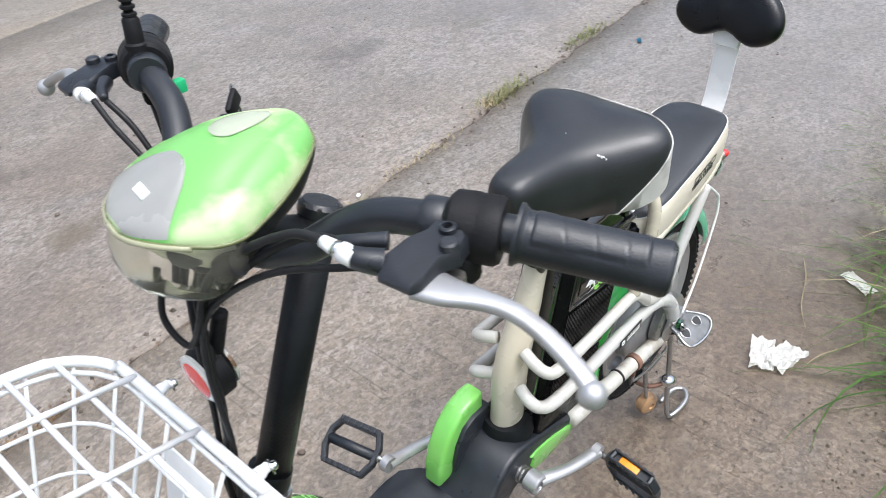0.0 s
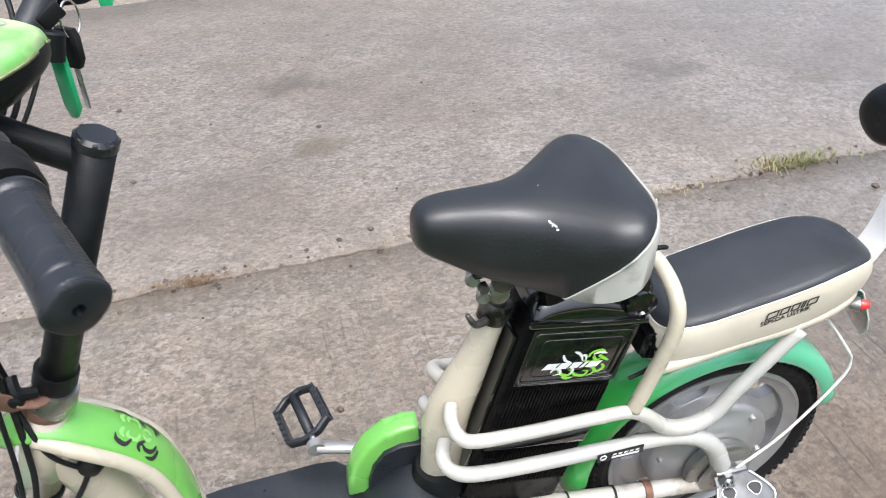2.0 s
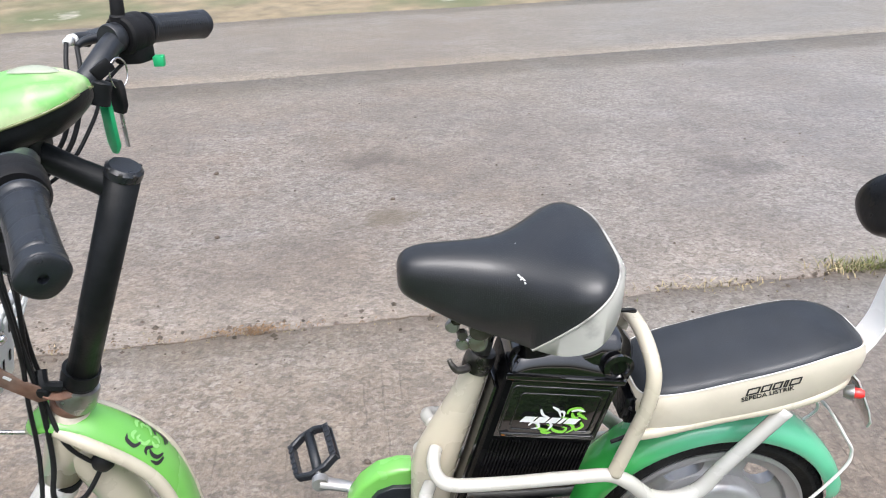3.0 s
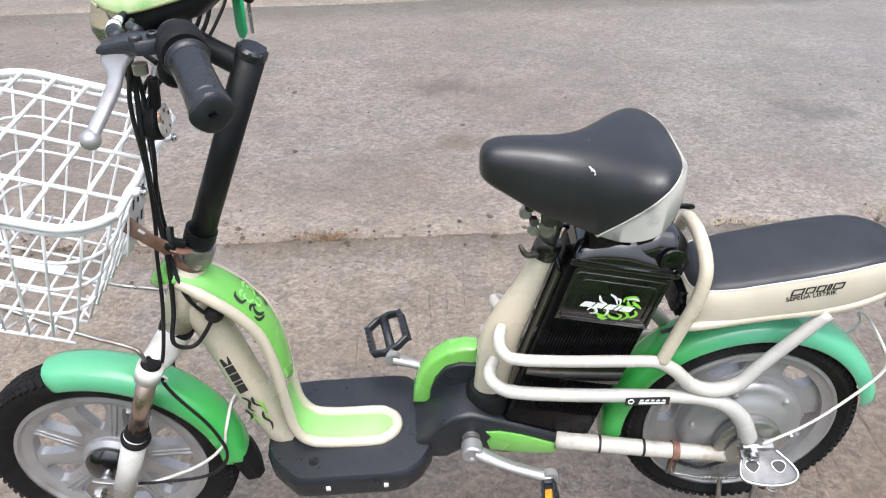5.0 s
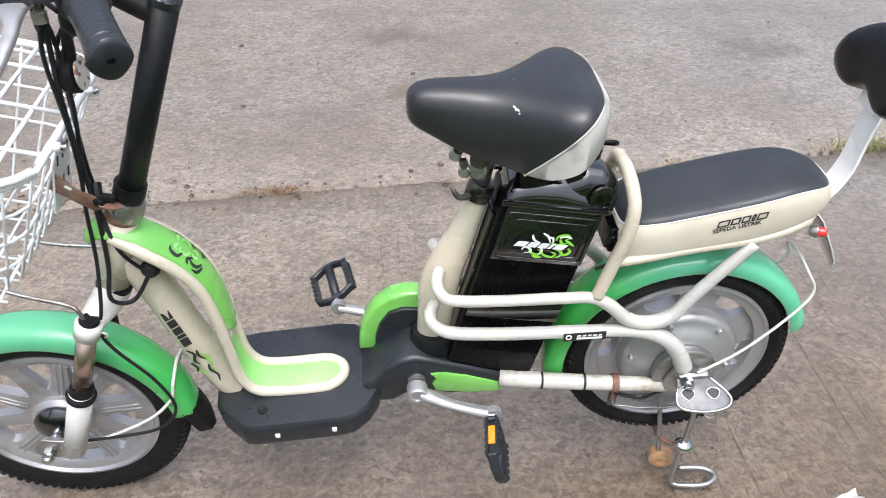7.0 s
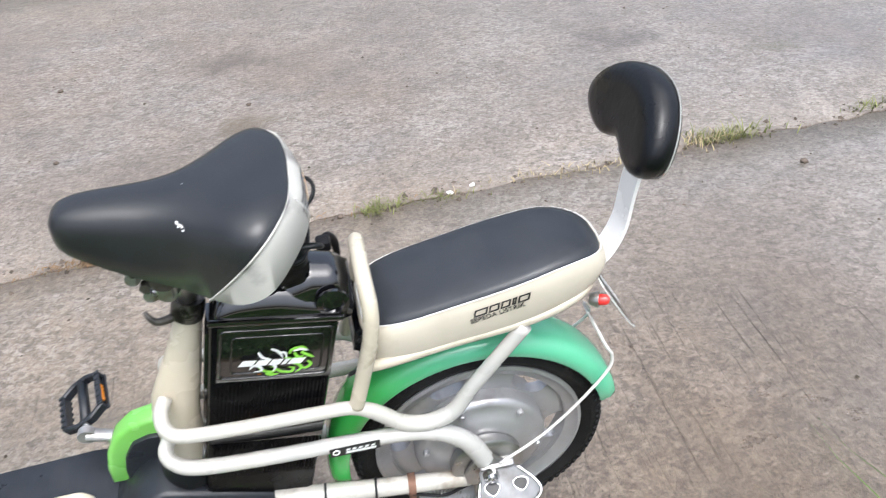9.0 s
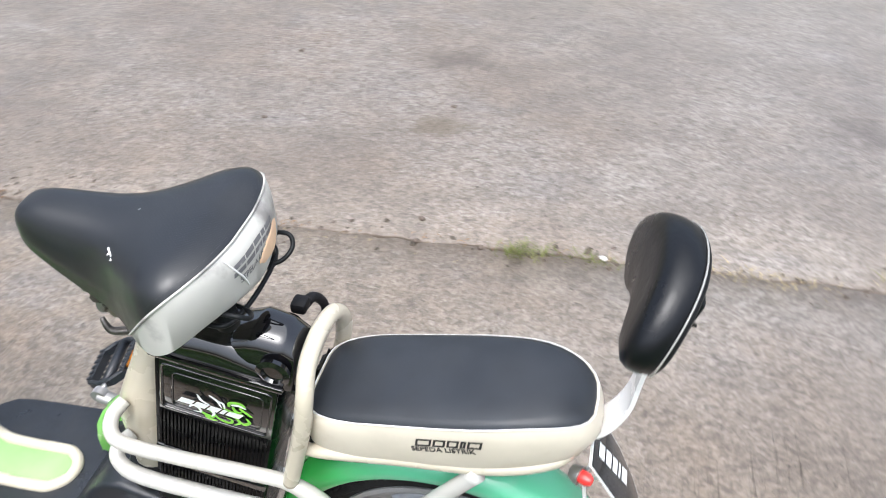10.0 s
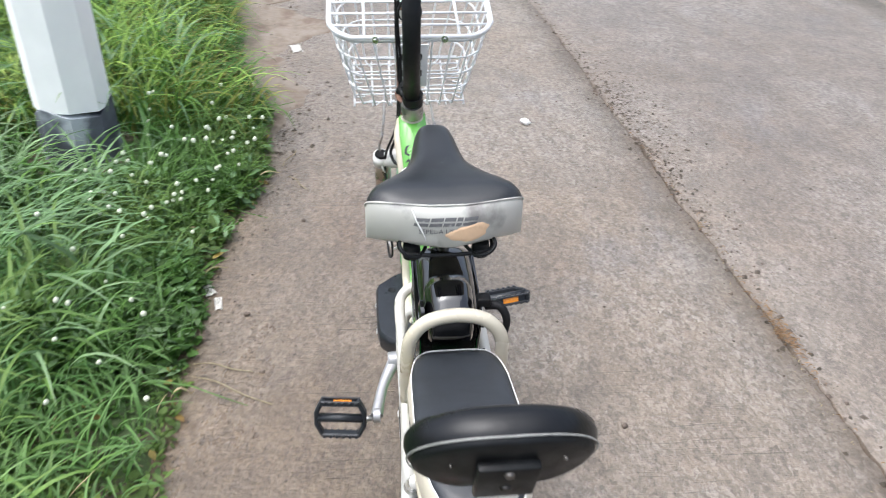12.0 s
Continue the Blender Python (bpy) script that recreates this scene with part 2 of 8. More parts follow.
M_BRIGHT = mat("bright_white_enamel", (0.92, 0.91, 0.89), 0.25, 0, 0.03, 25, dirt=(0.6, 0.57, 0.52), dscale=16, damount=(0.66, 0.85), coat=0.3)
M_WIRE = mat("white_wire_coating", (0.72, 0.73, 0.74), 0.4, 0, 0.05, 40, dirt=(0.45, 0.4, 0.34), dscale=22, damount=(0.66, 0.8))
M_GREEN = mat("lime_green_paint", (0.155, 0.45, 0.075), 0.24, 0, 0.05, 12, col2=(0.27, 0.56, 0.15), mix=(0.4, 0.7), coat=0.5, dirt=(0.55, 0.6, 0.2), dscale=16, damount=(0.72, 0.85))


def fade(name, leaf, mint, x0, x1):
    """Airbrushed guard paint: leaf green at x0 along the bicycle, mint at x1, under a clear coat with road film."""
    m = mat(name, leaf, 0.20, 0, 0.05, 8, coat=0.5, dirt=(0.30, 0.40, 0.24), dscale=18, damount=(0.72, 0.88))
    nt = m.node_tree
    b = nt.nodes["Principled BSDF"]
    film = b.inputs["Base Color"].links[0].from_node
    under = film.inputs[6].links[0].from_socket
    tc = nt.nodes.new("ShaderNodeTexCoord")
    sx = nt.nodes.new("ShaderNodeSeparateXYZ")
    nt.links.new(tc.outputs["Object"], sx.inputs[0])
    r = nt.nodes.new("ShaderNodeMapRange")
    r.interpolation_type = "SMOOTHSTEP"
    r.inputs["From Min"].default_value, r.inputs["From Max"].default_value = x0, x1
    nt.links.new(sx.outputs["X"], r.inputs["Value"])
    x = nt.nodes.new("ShaderNodeMix")
    x.data_type = "RGBA"
    x.inputs[7].default_value = (*mint, 1)
    nt.links.new(r.outputs[0], x.inputs["Factor"])
    nt.links.new(under, x.inputs[6])
    nt.links.new(x.outputs[2], film.inputs[6])
    return m


M_MINT_FRONT = fade("mint_fade_front", (0.060, 0.40, 0.085), (0.13, 0.49, 0.26), 0.93, 1.10)
M_MINT_REAR = fade("mint_fade_rear", (0.050, 0.37, 0.065), (0.13, 0.49, 0.29), 0.20, 0.02)
M_PAD = mat("pale_green_pad", (0.23, 0.54, 0.14), 0.4, 0, 0.06, 25, col2=(0.32, 0.59, 0.21), dirt=(0.4, 0.45, 0.25), dscale=16, damount=(0.64, 0.82))
M_BLACK = mat("matt_black_metal", (0.008, 0.009, 0.010), 0.42, 0, 0.25, 60, dirt=(0.028, 0.027, 0.026), dscale=20, damount=(0.6, 0.85), bump=0.15, bscale=400, spec=0.28)
M_GLOSS = mat("glossy_black_plastic", (0.004, 0.004, 0.005), 0.07, 0, 0.2, 40, dirt=(0.014, 0.013, 0.012), dscale=25, damount=(0.66, 0.85), rvar=0.04, spec=0.5, coat=0.8)
M_GLOSS.node_tree.nodes["Principled BSDF"].inputs["Coat IOR"].default_value = 1.7
M_BATT = mat("ribbed_black_plastic", (0.0035, 0.0035, 0.004), 0.25, 0, 0.2, 40, dirt=(0.009, 0.0085, 0.008), dscale=25, damount=(0.62, 0.85), spec=0.09)
M_DECK = mat("dark_grey_plastic", (0.014, 0.0165, 0.021), 0.36, 0, 0.2, 60, dirt=(0.026, 0.027, 0.029), dscale=12, damount=(0.54, 0.8), bump=0.25, bscale=700, spec=0.5)
M_RUB = mat("black_rubber", (0.008, 0.008, 0.009), 0.55, 0, 0.3, 60, dirt=(0.035, 0.031, 0.027), dscale=14, damount=(0.6, 0.8), bump=0.2, bscale=300)
M_GRIP = mat("ribbed_black_rubber", (0.013, 0.015, 0.019), 0.34, 0, 0.2, 60, bump=0.12, bscale=600)
M_TYRE = mat("tyre_rubber", (0.009, 0.0088, 0.0088), 0.68, 0, 0.3, 50, dirt=(0.055, 0.046, 0.038), dscale=10, damount=(0.62, 0.86), bump=0.3, bscale=250)
M_ALLOY = mat("silver_alloy_paint", (0.40, 0.40, 0.405), 0.38, 0.6, 0.06, 30, dirt=(0.22, 0.2, 0.18), dscale=14, damount=(0.58, 0.8))
M_PEG = mat("grey_cast_aluminium", (0.17, 0.175, 0.18), 0.42, 0.35, 0.2, 50, dirt=(0.10, 0.095, 0.09), dscale=24, damount=(0.52, 0.72), bump=0.2, bscale=300)
M_STEEL = mat("worn_steel", (0.40, 0.395, 0.385), 0.34, 0.9, 0.1, 60, dirt=(0.2, 0.15, 0.11), dscale=30, damount=(0.55, 0.75))
M_RUST = mat("rusty_steel", (0.20, 0.11, 0.075), 0.7, 0.3, 0.3, 60, col2=(0.32, 0.27, 0.24), bump=0.3)
M_BRONZE = mat("bronze_stanchion", (0.42, 0.33, 0.27), 0.25, 0.9, 0.08, 40)
M_CHROME = mat("chrome", (0.62, 0.62, 0.62), 0.12, 1.0, 0.04, 40, dirt=(0.3, 0.26, 0.22), dscale=40, damount=(0.62, 0.8), rvar=0.05)
M_ROLLER = mat("brown_roller", (0.42, 0.25, 0.12), 0.55, 0, 0.2, 30, dirt=(0.2, 0.13, 0.08), dscale=25)
M_ORANGE = mat("orange_reflector", (0.85, 0.30, 0.03), 0.25, 0, 0.1, 400)
M_RED = mat("red_plastic", (0.70, 0.035, 0.03), 0.2, 0, 0.08, 60, coat=0.4)
M_CABLE = mat("black_cable", (0.015, 0.015, 0.016), 0.45, 0, 0.2, 80)
M_WCABLE = mat("white_cable", (0.72, 0.72, 0.70), 0.45, 0, 0.05, 60)
M_INK = mat("black_ink", (0.02, 0.02, 0.02), 0.5, 0, 0.1, 60)
M_WINK = mat("white_ink", (0.80, 0.82, 0.80), 0.5, 0, 0.03, 60)
M_GINK = mat("green_ink", (0.25, 0.62, 0.06), 0.4, 0, 0.1, 60)
M_LENS = mat("dull_clear_lens", (0.90, 0.88, 0.72), 0.07, 0, 0.04, 30, trans=0.96, rvar=0.04)
M_LENSGREY = mat("grey_gauge_cover", (0.27, 0.27, 0.255), 0.25, 0, 0.06, 30, dirt=(0.6, 0.58, 0.5), dscale=14, damount=(0.6, 0.85))
M_LENS.node_tree.nodes["Principled BSDF"].inputs["IOR"].default_value = 1.12
M_LENSPALE = mat("pale_gauge_cover", (0.34, 0.37, 0.28), 0.2, 0, 0.06, 40, dirt=(0.52, 0.53, 0.45), dscale=30, damount=(0.5, 0.7))
M_COWL = mat("hazy_green_plastic", (0.17, 0.43, 0.11), 0.36, 0, 0.06, 20, col2=(0.33, 0.52, 0.22), mix=(0.46, 0.56), coat=0.1, dirt=(0.42, 0.53, 0.28), dscale=14, damount=(0.52, 0.62))
M_REFLECT = mat("dull_silver_reflector", (0.60, 0.62, 0.50), 0.4, 0.1, 0.25, 60)
M_LIP = mat("cream_clear_plastic", (0.33, 0.33, 0.21), 0.22, 0, 0.08, 40, coat=0.3)
M_SEAM = mat("yellowed_clear_rim", (0.13, 0.15, 0.06), 0.3, 0, 0.1, 40)
M_FLAKE = mat("flaking_plating", (0.66, 0.65, 0.62), 0.35, 0.5, 0.1, 60, dirt=(0.24, 0.15, 0.09), dscale=60, damount=(0.55, 0.62))
M_BAR = mat("satin_black_paint", (0.014, 0.016, 0.020), 0.36, 0, 0.15, 60, dirt=(0.025, 0.025, 0.027), dscale=16, damount=(0.6, 0.85), bump=0.1, bscale=400)
M_GRIME = mat("greasy_steel", (0.13, 0.12, 0.11), 0.35, 0.7, 0.3, 60, dirt=(0.03, 0.028, 0.025), dscale=40, damount=(0.48, 0.6))
M_FOAM = mat("yellowed_foam", (0.72, 0.50, 0.32), 0.8, 0, 0.06, 60, bump=0.3)
M_PAPER = mat("crumpled_paper", (0.78, 0.77, 0.73), 0.7, 0, 0.04, 40, dirt=(0.35, 0.3, 0.24), dscale=30, damount=(0.6, 0.8))
M_MUD = mat("dried_mud", (0.17, 0.138, 0.108), 0.9, 0, 0.18, 40, col2=(0.205, 0.175, 0.145), dirt=(0.13, 0.095, 0.07), dscale=9, damount=(0.52, 0.66), bump=1.0, bscale=120)
M_STONE = mat("pebble_stone", (0.32, 0.29, 0.26), 0.8, 0, 0.2, 60, bump=0.4)
M_GRAVEL = mat("dark_grit", (0.10, 0.08, 0.065), 0.8, 0, 0.3, 60, pieces=True)
M_POLE = mat("white_painted_concrete", (0.93, 0.94, 0.94), 0.5, 0, 0.02, 20, col2=(0.87, 0.885, 0.89), dirt=(0.55, 0.53, 0.47), dscale=5, damount=(0.64, 0.84), bump=0.3, bscale=60)
M_POLEBASE = mat("dark_painted_concrete", (0.085, 0.095, 0.115), 0.65, 0, 0.25, 20, col2=(0.16, 0.18, 0.20), dirt=(0.40, 0.44, 0.47), dscale=7, damount=(0.50, 0.60), bump=0.3, bscale=60)
def leafy(name, col, col2, scale=4, share=0.38, rough=0.5):
    """Green leaf material that lets part of the light through."""
    m = mat(name, col, rough, 0, 0.3, scale, col2=col2, pieces=True, spec=0.35)
    nt = m.node_tree
    b = nt.nodes["Principled BSDF"]
    out = nt.nodes["Material Output"]
    tr = nt.nodes.new("ShaderNodeBsdfTranslucent")
    nt.links.new(b.inputs["Base Color"].links[0].from_socket, tr.inputs["Color"])
    mx = nt.nodes.new("ShaderNodeMixShader")
    mx.inputs["Fac"].default_value = share
    nt.links.new(b.outputs[0], mx.inputs[1])
    nt.links.new(tr.outputs[0], mx.inputs[2])
    nt.links.new(mx.outputs[0], out.inputs["Surface"])
    return m


M_GRASS = leafy("grass_blades", (0.092, 0.205, 0.044), (0.175, 0.275, 0.072))
M_PALEGRASS = leafy("pale_grass_blades", (0.155, 0.275, 0.125), (0.225, 0.335, 0.175), 6, 0.3, 0.38)
M_YELLOWGRASS = leafy("yellowing_grass", (0.24, 0.27, 0.06), (0.33, 0.31, 0.10), 6)
M_YELLOWLEAF = leafy("yellowing_leaves", (0.26, 0.21, 0.06), (0.27, 0.16, 0.06), 30)
M_LUSH = leafy("lush_grass_blades", (0.26, 0.43, 0.085), (0.36, 0.46, 0.12), 5, 0.45)
M_COOL = leafy("cool_green_blades", (0.085, 0.20, 0.055), (0.15, 0.27, 0.085), 6, 0.35, 0.42)
M_DRY = mat("dry_grass", (0.33, 0.275, 0.165), 0.7, 0, 0.2, 20, pieces=True)
M_ROOT = mat("brown_dry_roots", (0.20, 0.125, 0.068), 0.8, 0, 0.25, 40, pieces=True)
M_TUFT = mat("olive_tuft", (0.15, 0.165, 0.05), 0.6, 0, 0.3, 20, pieces=True)
M_GREYINK = mat("worn_grey_ink", (0.14, 0.14, 0.145), 0.5, 0, 0.2, 60, dirt=(0.45, 0.44, 0.42), dscale=60, damount=(0.56, 0.64))
M_WEED = leafy("weed_leaves", (0.062, 0.14, 0.026), (0.15, 0.20, 0.05), 8)
M_PETAL = mat("white_flower_heads", (0.66, 0.70, 0.55), 0.7, 0, 0.08, 60)
M_STEMG = mat("green_stem", (0.09, 0.17, 0.04), 0.6, 0, 0.2, 20)


def leather(name, col, rough):
    """Black vinyl with a fine woven grain."""
    m = mat(name, col, rough, 0, 0.15, 30, dirt=(0.013, 0.0145, 0.017), dscale=7, damount=(0.55, 0.9))
    nt = m.node_tree
    b = nt.nodes["Principled BSDF"]
    tc = nt.nodes.new("ShaderNodeTexCoord")
    ck = nt.nodes.new("ShaderNodeTexChecker")
    ck.inputs["Scale"].default_value = 420
    bp = nt.nodes.new("ShaderNodeBump")
    bp.inputs["Strength"].default_value = 0.6
    bp.inputs["Distance"].default_value = 0.0006
    nt.links.new(tc.outputs["Object"], ck.inputs["Vector"])
    nt.links.new(ck.outputs["Fac"], bp.inputs["Height"])
    nt.links.new(bp.outputs[0], b.inputs["Normal"])
    return m


M_VINYL = leather("black_vinyl", (0.009, 0.0102, 0.0125), 0.40)
b_ = M_VINYL.node_tree.nodes["Principled BSDF"]
b_.inputs["Coat Weight"].default_value, b_.inputs["Coat Roughness"].default_value = 0.35, 0.30
M_SEATTOP = leather("scuffed_black_vinyl", (0.021, 0.024, 0.029), 0.42)
M_SMOOTHV = mat("smooth_black_vinyl", (0.0045, 0.005, 0.0065), 0.30, 0, 0.2, 20, dirt=(0.012, 0.0125, 0.014), dscale=18, damount=(0.6, 0.85), bump=0.15, bscale=150, spec=0.33)
M_STITCH = mat("dark_grey_thread", (0.07, 0.07, 0.075), 0.7, 0, 0.1, 60)
M_GREYV = mat("grey_vinyl", (0.46, 0.455, 0.42), 0.45, 0, 0.05, 20, dirt=(0.2, 0.19, 0.18), dscale=16, damount=(0.55, 0.70))
M_CREAMV = mat("cream_vinyl", (0.60, 0.55, 0.45), 0.42, 0, 0.05, 20, dirt=(0.45, 0.36, 0.24), dscale=11, damount=(0.56, 0.8), bump=0.4, bscale=25)


for m_ in (M_BLACK, M_RUB, M_TYRE, M_CABLE):
    m_.node_tree.nodes["Principled BSDF"].inputs["Specular IOR Level"].default_value = 0.2


# ---- geometry helpers ----
def V(*a):
    return Vector(a)


def part(name, bm, material, parent=None, label="", sharp=40, base=(0, 0, 0)):
    """Links a bmesh as one mesh object under a thing or a part."""
    lim = radians(sharp)
    for f in bm.faces:
        f.smooth = True
    for e in bm.edges:
        if len(e.link_faces) == 2 and e.calc_face_angle(0) > lim:
            e.smooth = False
    me = bpy.data.meshes.new(name)
    bm.to_mesh(me)
    bm.free()
    me.materials.append(material)
    ob = new(name, me)
    if parent:
        ob.parent = parent
    if label:
        tagged(ob, label)
    return ob


def thing(name, label, category, group="", kind=""):
    return tagged(new(name), label, category, group, kind)


def spline(pts, n=8, closed=False):
    """Catmull-Rom through pts."""
    P = [Vector(p) for p in pts]
    out = []
    k = len(P)
    segs = k if closed else k - 1
    for i in range(segs):
        if closed:
            a, b, c, d = P[i - 1], P[i], P[(i + 1) % k], P[(i + 2) % k]
        else:
            a, b, c, d = P[max(i - 1, 0)], P[i], P[i + 1], P[min(i + 2, k - 1)]
        for j in range(n):
            t = j / n
            out.append(0.5 * ((2 * b) + (c - a) * t + (2 * a - 5 * b + 4 * c - d) * t * t + (3 * b - a - 3 * c + d) * t ** 3))
    if not closed:
        out.append(P[-1])
    return out


def tube(bm, pts, r, seg=12, smooth=8, closed=False, flat=1.0, up=None):
    """Sweeps a round (or flattened) section along a smoothed path. r: one radius or one for each given point."""
    radii = r if isinstance(r, (list, tuple)) else [r] * len(pts)
    if smooth > 1:
        path = spline(pts, smooth, closed)
        k = len(pts)
        rr = []
        for i in range(len(path)):
            s = i / smooth
            a = int(s) % k
            b = (a + 1) % k if closed else min(a + 1, k - 1)
            rr.append(radii[a] + (radii[b] - radii[a]) * (s - int(s)))
    else:
        path, rr = [Vector(p) for p in pts], list(radii)
    n = len(path)
    rings = []
    side = None
    for i, p in enumerate(path):
        if closed:
            d = path[(i + 1) % n] - path[i - 1]
        else:
            d = path[min(i + 1, n - 1)] - path[max(i - 1, 0)]
        d.normalize()
        if side is None:
            ref = Vector(up) if up else (V(0, 1, 0) if abs(d.y) < 0.8 else V(0, 0, 1))
            side = (ref - d * ref.dot(d)).normalized()
        else:
            side = (side - d * side.dot(d)).normalized()
        o = d.cross(side)
        rings.append([bm.verts.new(p + (side * math.cos(a) + o * math.sin(a) * flat) * rr[i]) for a in (2 * math.pi * j / seg for j in range(seg))])
    for i in range(n if closed else n - 1):
        A, B = rings[i], rings[(i + 1) % n]
        for j in range(seg):
            bm.faces.new((A[j], A[(j + 1) % seg], B[(j + 1) % seg], B[j]))
    if not closed:
        bm.faces.new(rings[0][::-1])
        bm.faces.new(rings[-1])
    return bm


def TB(pts, r, **k):
    return tube(bmesh.new(), pts, r, **k)


def rot_to(axis):
    return V(0, 0, 1).rotation_difference(Vector(axis).normalized()).to_matrix().to_4x4()


def lathe(profile, centre, axis, seg=32, bm=None, close=False):
    """Turns (radius, height) points round an axis; the ends are capped unless close is set (a ring)."""
    bm = bm or bmesh.new()
    m = Matrix.Translation(centre) @ rot_to(axis)
    rings = []
    for r, h in profile:
        if r < 1e-6:
            rings.append([bm.verts.new(m @ V(0, 0, h))])
        else:
            rings.append([bm.verts.new(m @ V(r * math.cos(2 * math.pi * j / seg), r * math.sin(2 * math.pi * j / seg), h)) for j in range(seg)])
    pairs = list(zip(rings, rings[1:]))
    if close:
        pairs.append((rings[-1], rings[0]))
    for A, B in pairs:
        for j in range(seg):
            q = (A[j % len(A)], A[(j + 1) % len(A)], B[(j + 1) % len(B)], B[j % len(B)])
            u = list(dict.fromkeys(q))
            if len(u) > 2:
                bm.faces.new(u)
    if not close:
        for R in (rings[0], rings[-1]):
            if len(R) > 2:
                bm.faces.new(R)
    bmesh.ops.recalc_face_normals(bm, faces=bm.faces)
    return bm


def loft(rings, closed=True, caps=True, bm=None):
    bm = bm or bmesh.new()
    R = [[bm.verts.new(p) for p in ring] for ring in rings]
    n = len(R[0])
    for A, B in zip(R, R[1:]):
        for j in range(n if closed else n - 1):
            bm.faces.new((A[j], A[(j + 1) % n], B[(j + 1) % n], B[j]))
    if caps and closed:
        bm.faces.new(R[0])
        bm.faces.new(R[-1])
    bmesh.ops.recalc_face_normals(bm, faces=bm.faces)
    return bm


def slab(outline, y0, y1, bevel=0.0, axis="y", bm=None, seg=2):
    """A plate from an outline in the x-z plane between y0 and y1 (axis 'z': outline in x-y between two heights)."""
    bm = bm or bmesh.new()
    put = (lambda p, h: V(p[0], h, p[1])) if axis == "y" else (lambda p, h: V(p[0], p[1], h))
    a = [bm.verts.new(put(p, y0)) for p in outline]
    b = [bm.verts.new(put(p, y1)) for p in outline]
    n = len(a)
    fs = [bm.faces.new(a), bm.faces.new(b[::-1])]
    for j in range(n):
        fs.append(bm.faces.new((a[j], b[j], b[(j + 1) % n], a[(j + 1) % n])))
    bmesh.ops.recalc_face_normals(bm, faces=fs)
    if bevel:
        es = list({e for f in fs[:2] for e in f.edges})
        bmesh.ops.bevel(bm, geom=es, offset=bevel, segments=seg, affect="EDGES", profile=0.5, clamp_overlap=True)
    return bm


def rbox(size, m=Matrix(), bevel=0.004, seg=2, bm=None):
    bm = bm or bmesh.new()
    g = bmesh.ops.create_cube(bm, size=1.0, matrix=m @ Matrix.Diagonal((*size, 1)))
    if bevel:
        es = list({e for v in g["verts"] for e in v.link_edges})
        bmesh.ops.bevel(bm, geom=es, offset=bevel, segments=seg, affect="EDGES", profile=0.5, clamp_overlap=True)
    return bm


def basis(o, x, y, z):
    m = Matrix((x, y, z)).transposed().to_4x4()
    m.translation = o
    return m


def blob(scale, m=Matrix(), seed=0, amp=0.25, sub=2, bm=None):
    bm = bm or bmesh.new()
    g = bmesh.ops.create_icosphere(bm, subdivisions=sub, radius=1.0)
    for v in g["verts"]:
        k = 1 + amp * noise.noise(v.co * 1.4 + V(seed * 7.3, seed, 0))
        v.co = m @ V(v.co.x * scale[0] * k, v.co.y * scale[1] * k, v.co.z * scale[2] * k)
    return bm


def writing(text, size, m, material, name, parent, label="", depth=0.0004):
    """Raised letters in the built-in font, as a mesh."""
    cu = bpy.data.curves.new(name, "FONT")
    cu.body, cu.size, cu.extrude, cu.align_x, cu.align_y = text, size, depth, "CENTER", "CENTER"
    tmp = bpy.data.objects.new(name, cu)
    me = bpy.data.meshes.new_from_object(tmp)
    bpy.data.objects.remove(tmp)
    me.transform(m)
    me.materials.append(material)
    ob = new(name, me)
    ob.parent = parent
    if label:
        tagged(ob, label)
    return ob


# ---- the road, verge and pole ----
def crack_y(x):
    """The line of the open joint between the near strip and the carriageway."""
    return -1.104 + 0.062 * x + 0.018 * noise.noise(V(x * 2.3, 4.1, 0)) + 0.012 * noise.noise(V(x * 6.0, 2.9, 0)) + 0.010 * noise.noise(V(x * 14.0, 1.7, 0)) + 0.006 * noise.noise(V(x * 33.0, 7.7, 0))


def edge_y(x):
    """The ragged edge where the weeds grow over the concrete."""
    if x < 0.3:
        base = 0.58 - (0.3 - x) * 0.13
    else:
        base = 0.60 - 0.10 * math.exp(-((x - 1.9) / 0.45) ** 2) + max(0.0, x - 2.4) * 0.19
    return max(base, 0.30) + 0.05 * noise.noise(V(x * 2.0, 9.0, 0)) + 0.02 * noise.noise(V(x * 9.0, 3.0, 0))


def joint_y(x):
    return -3.63 + 0.13 * (x - 0.2)


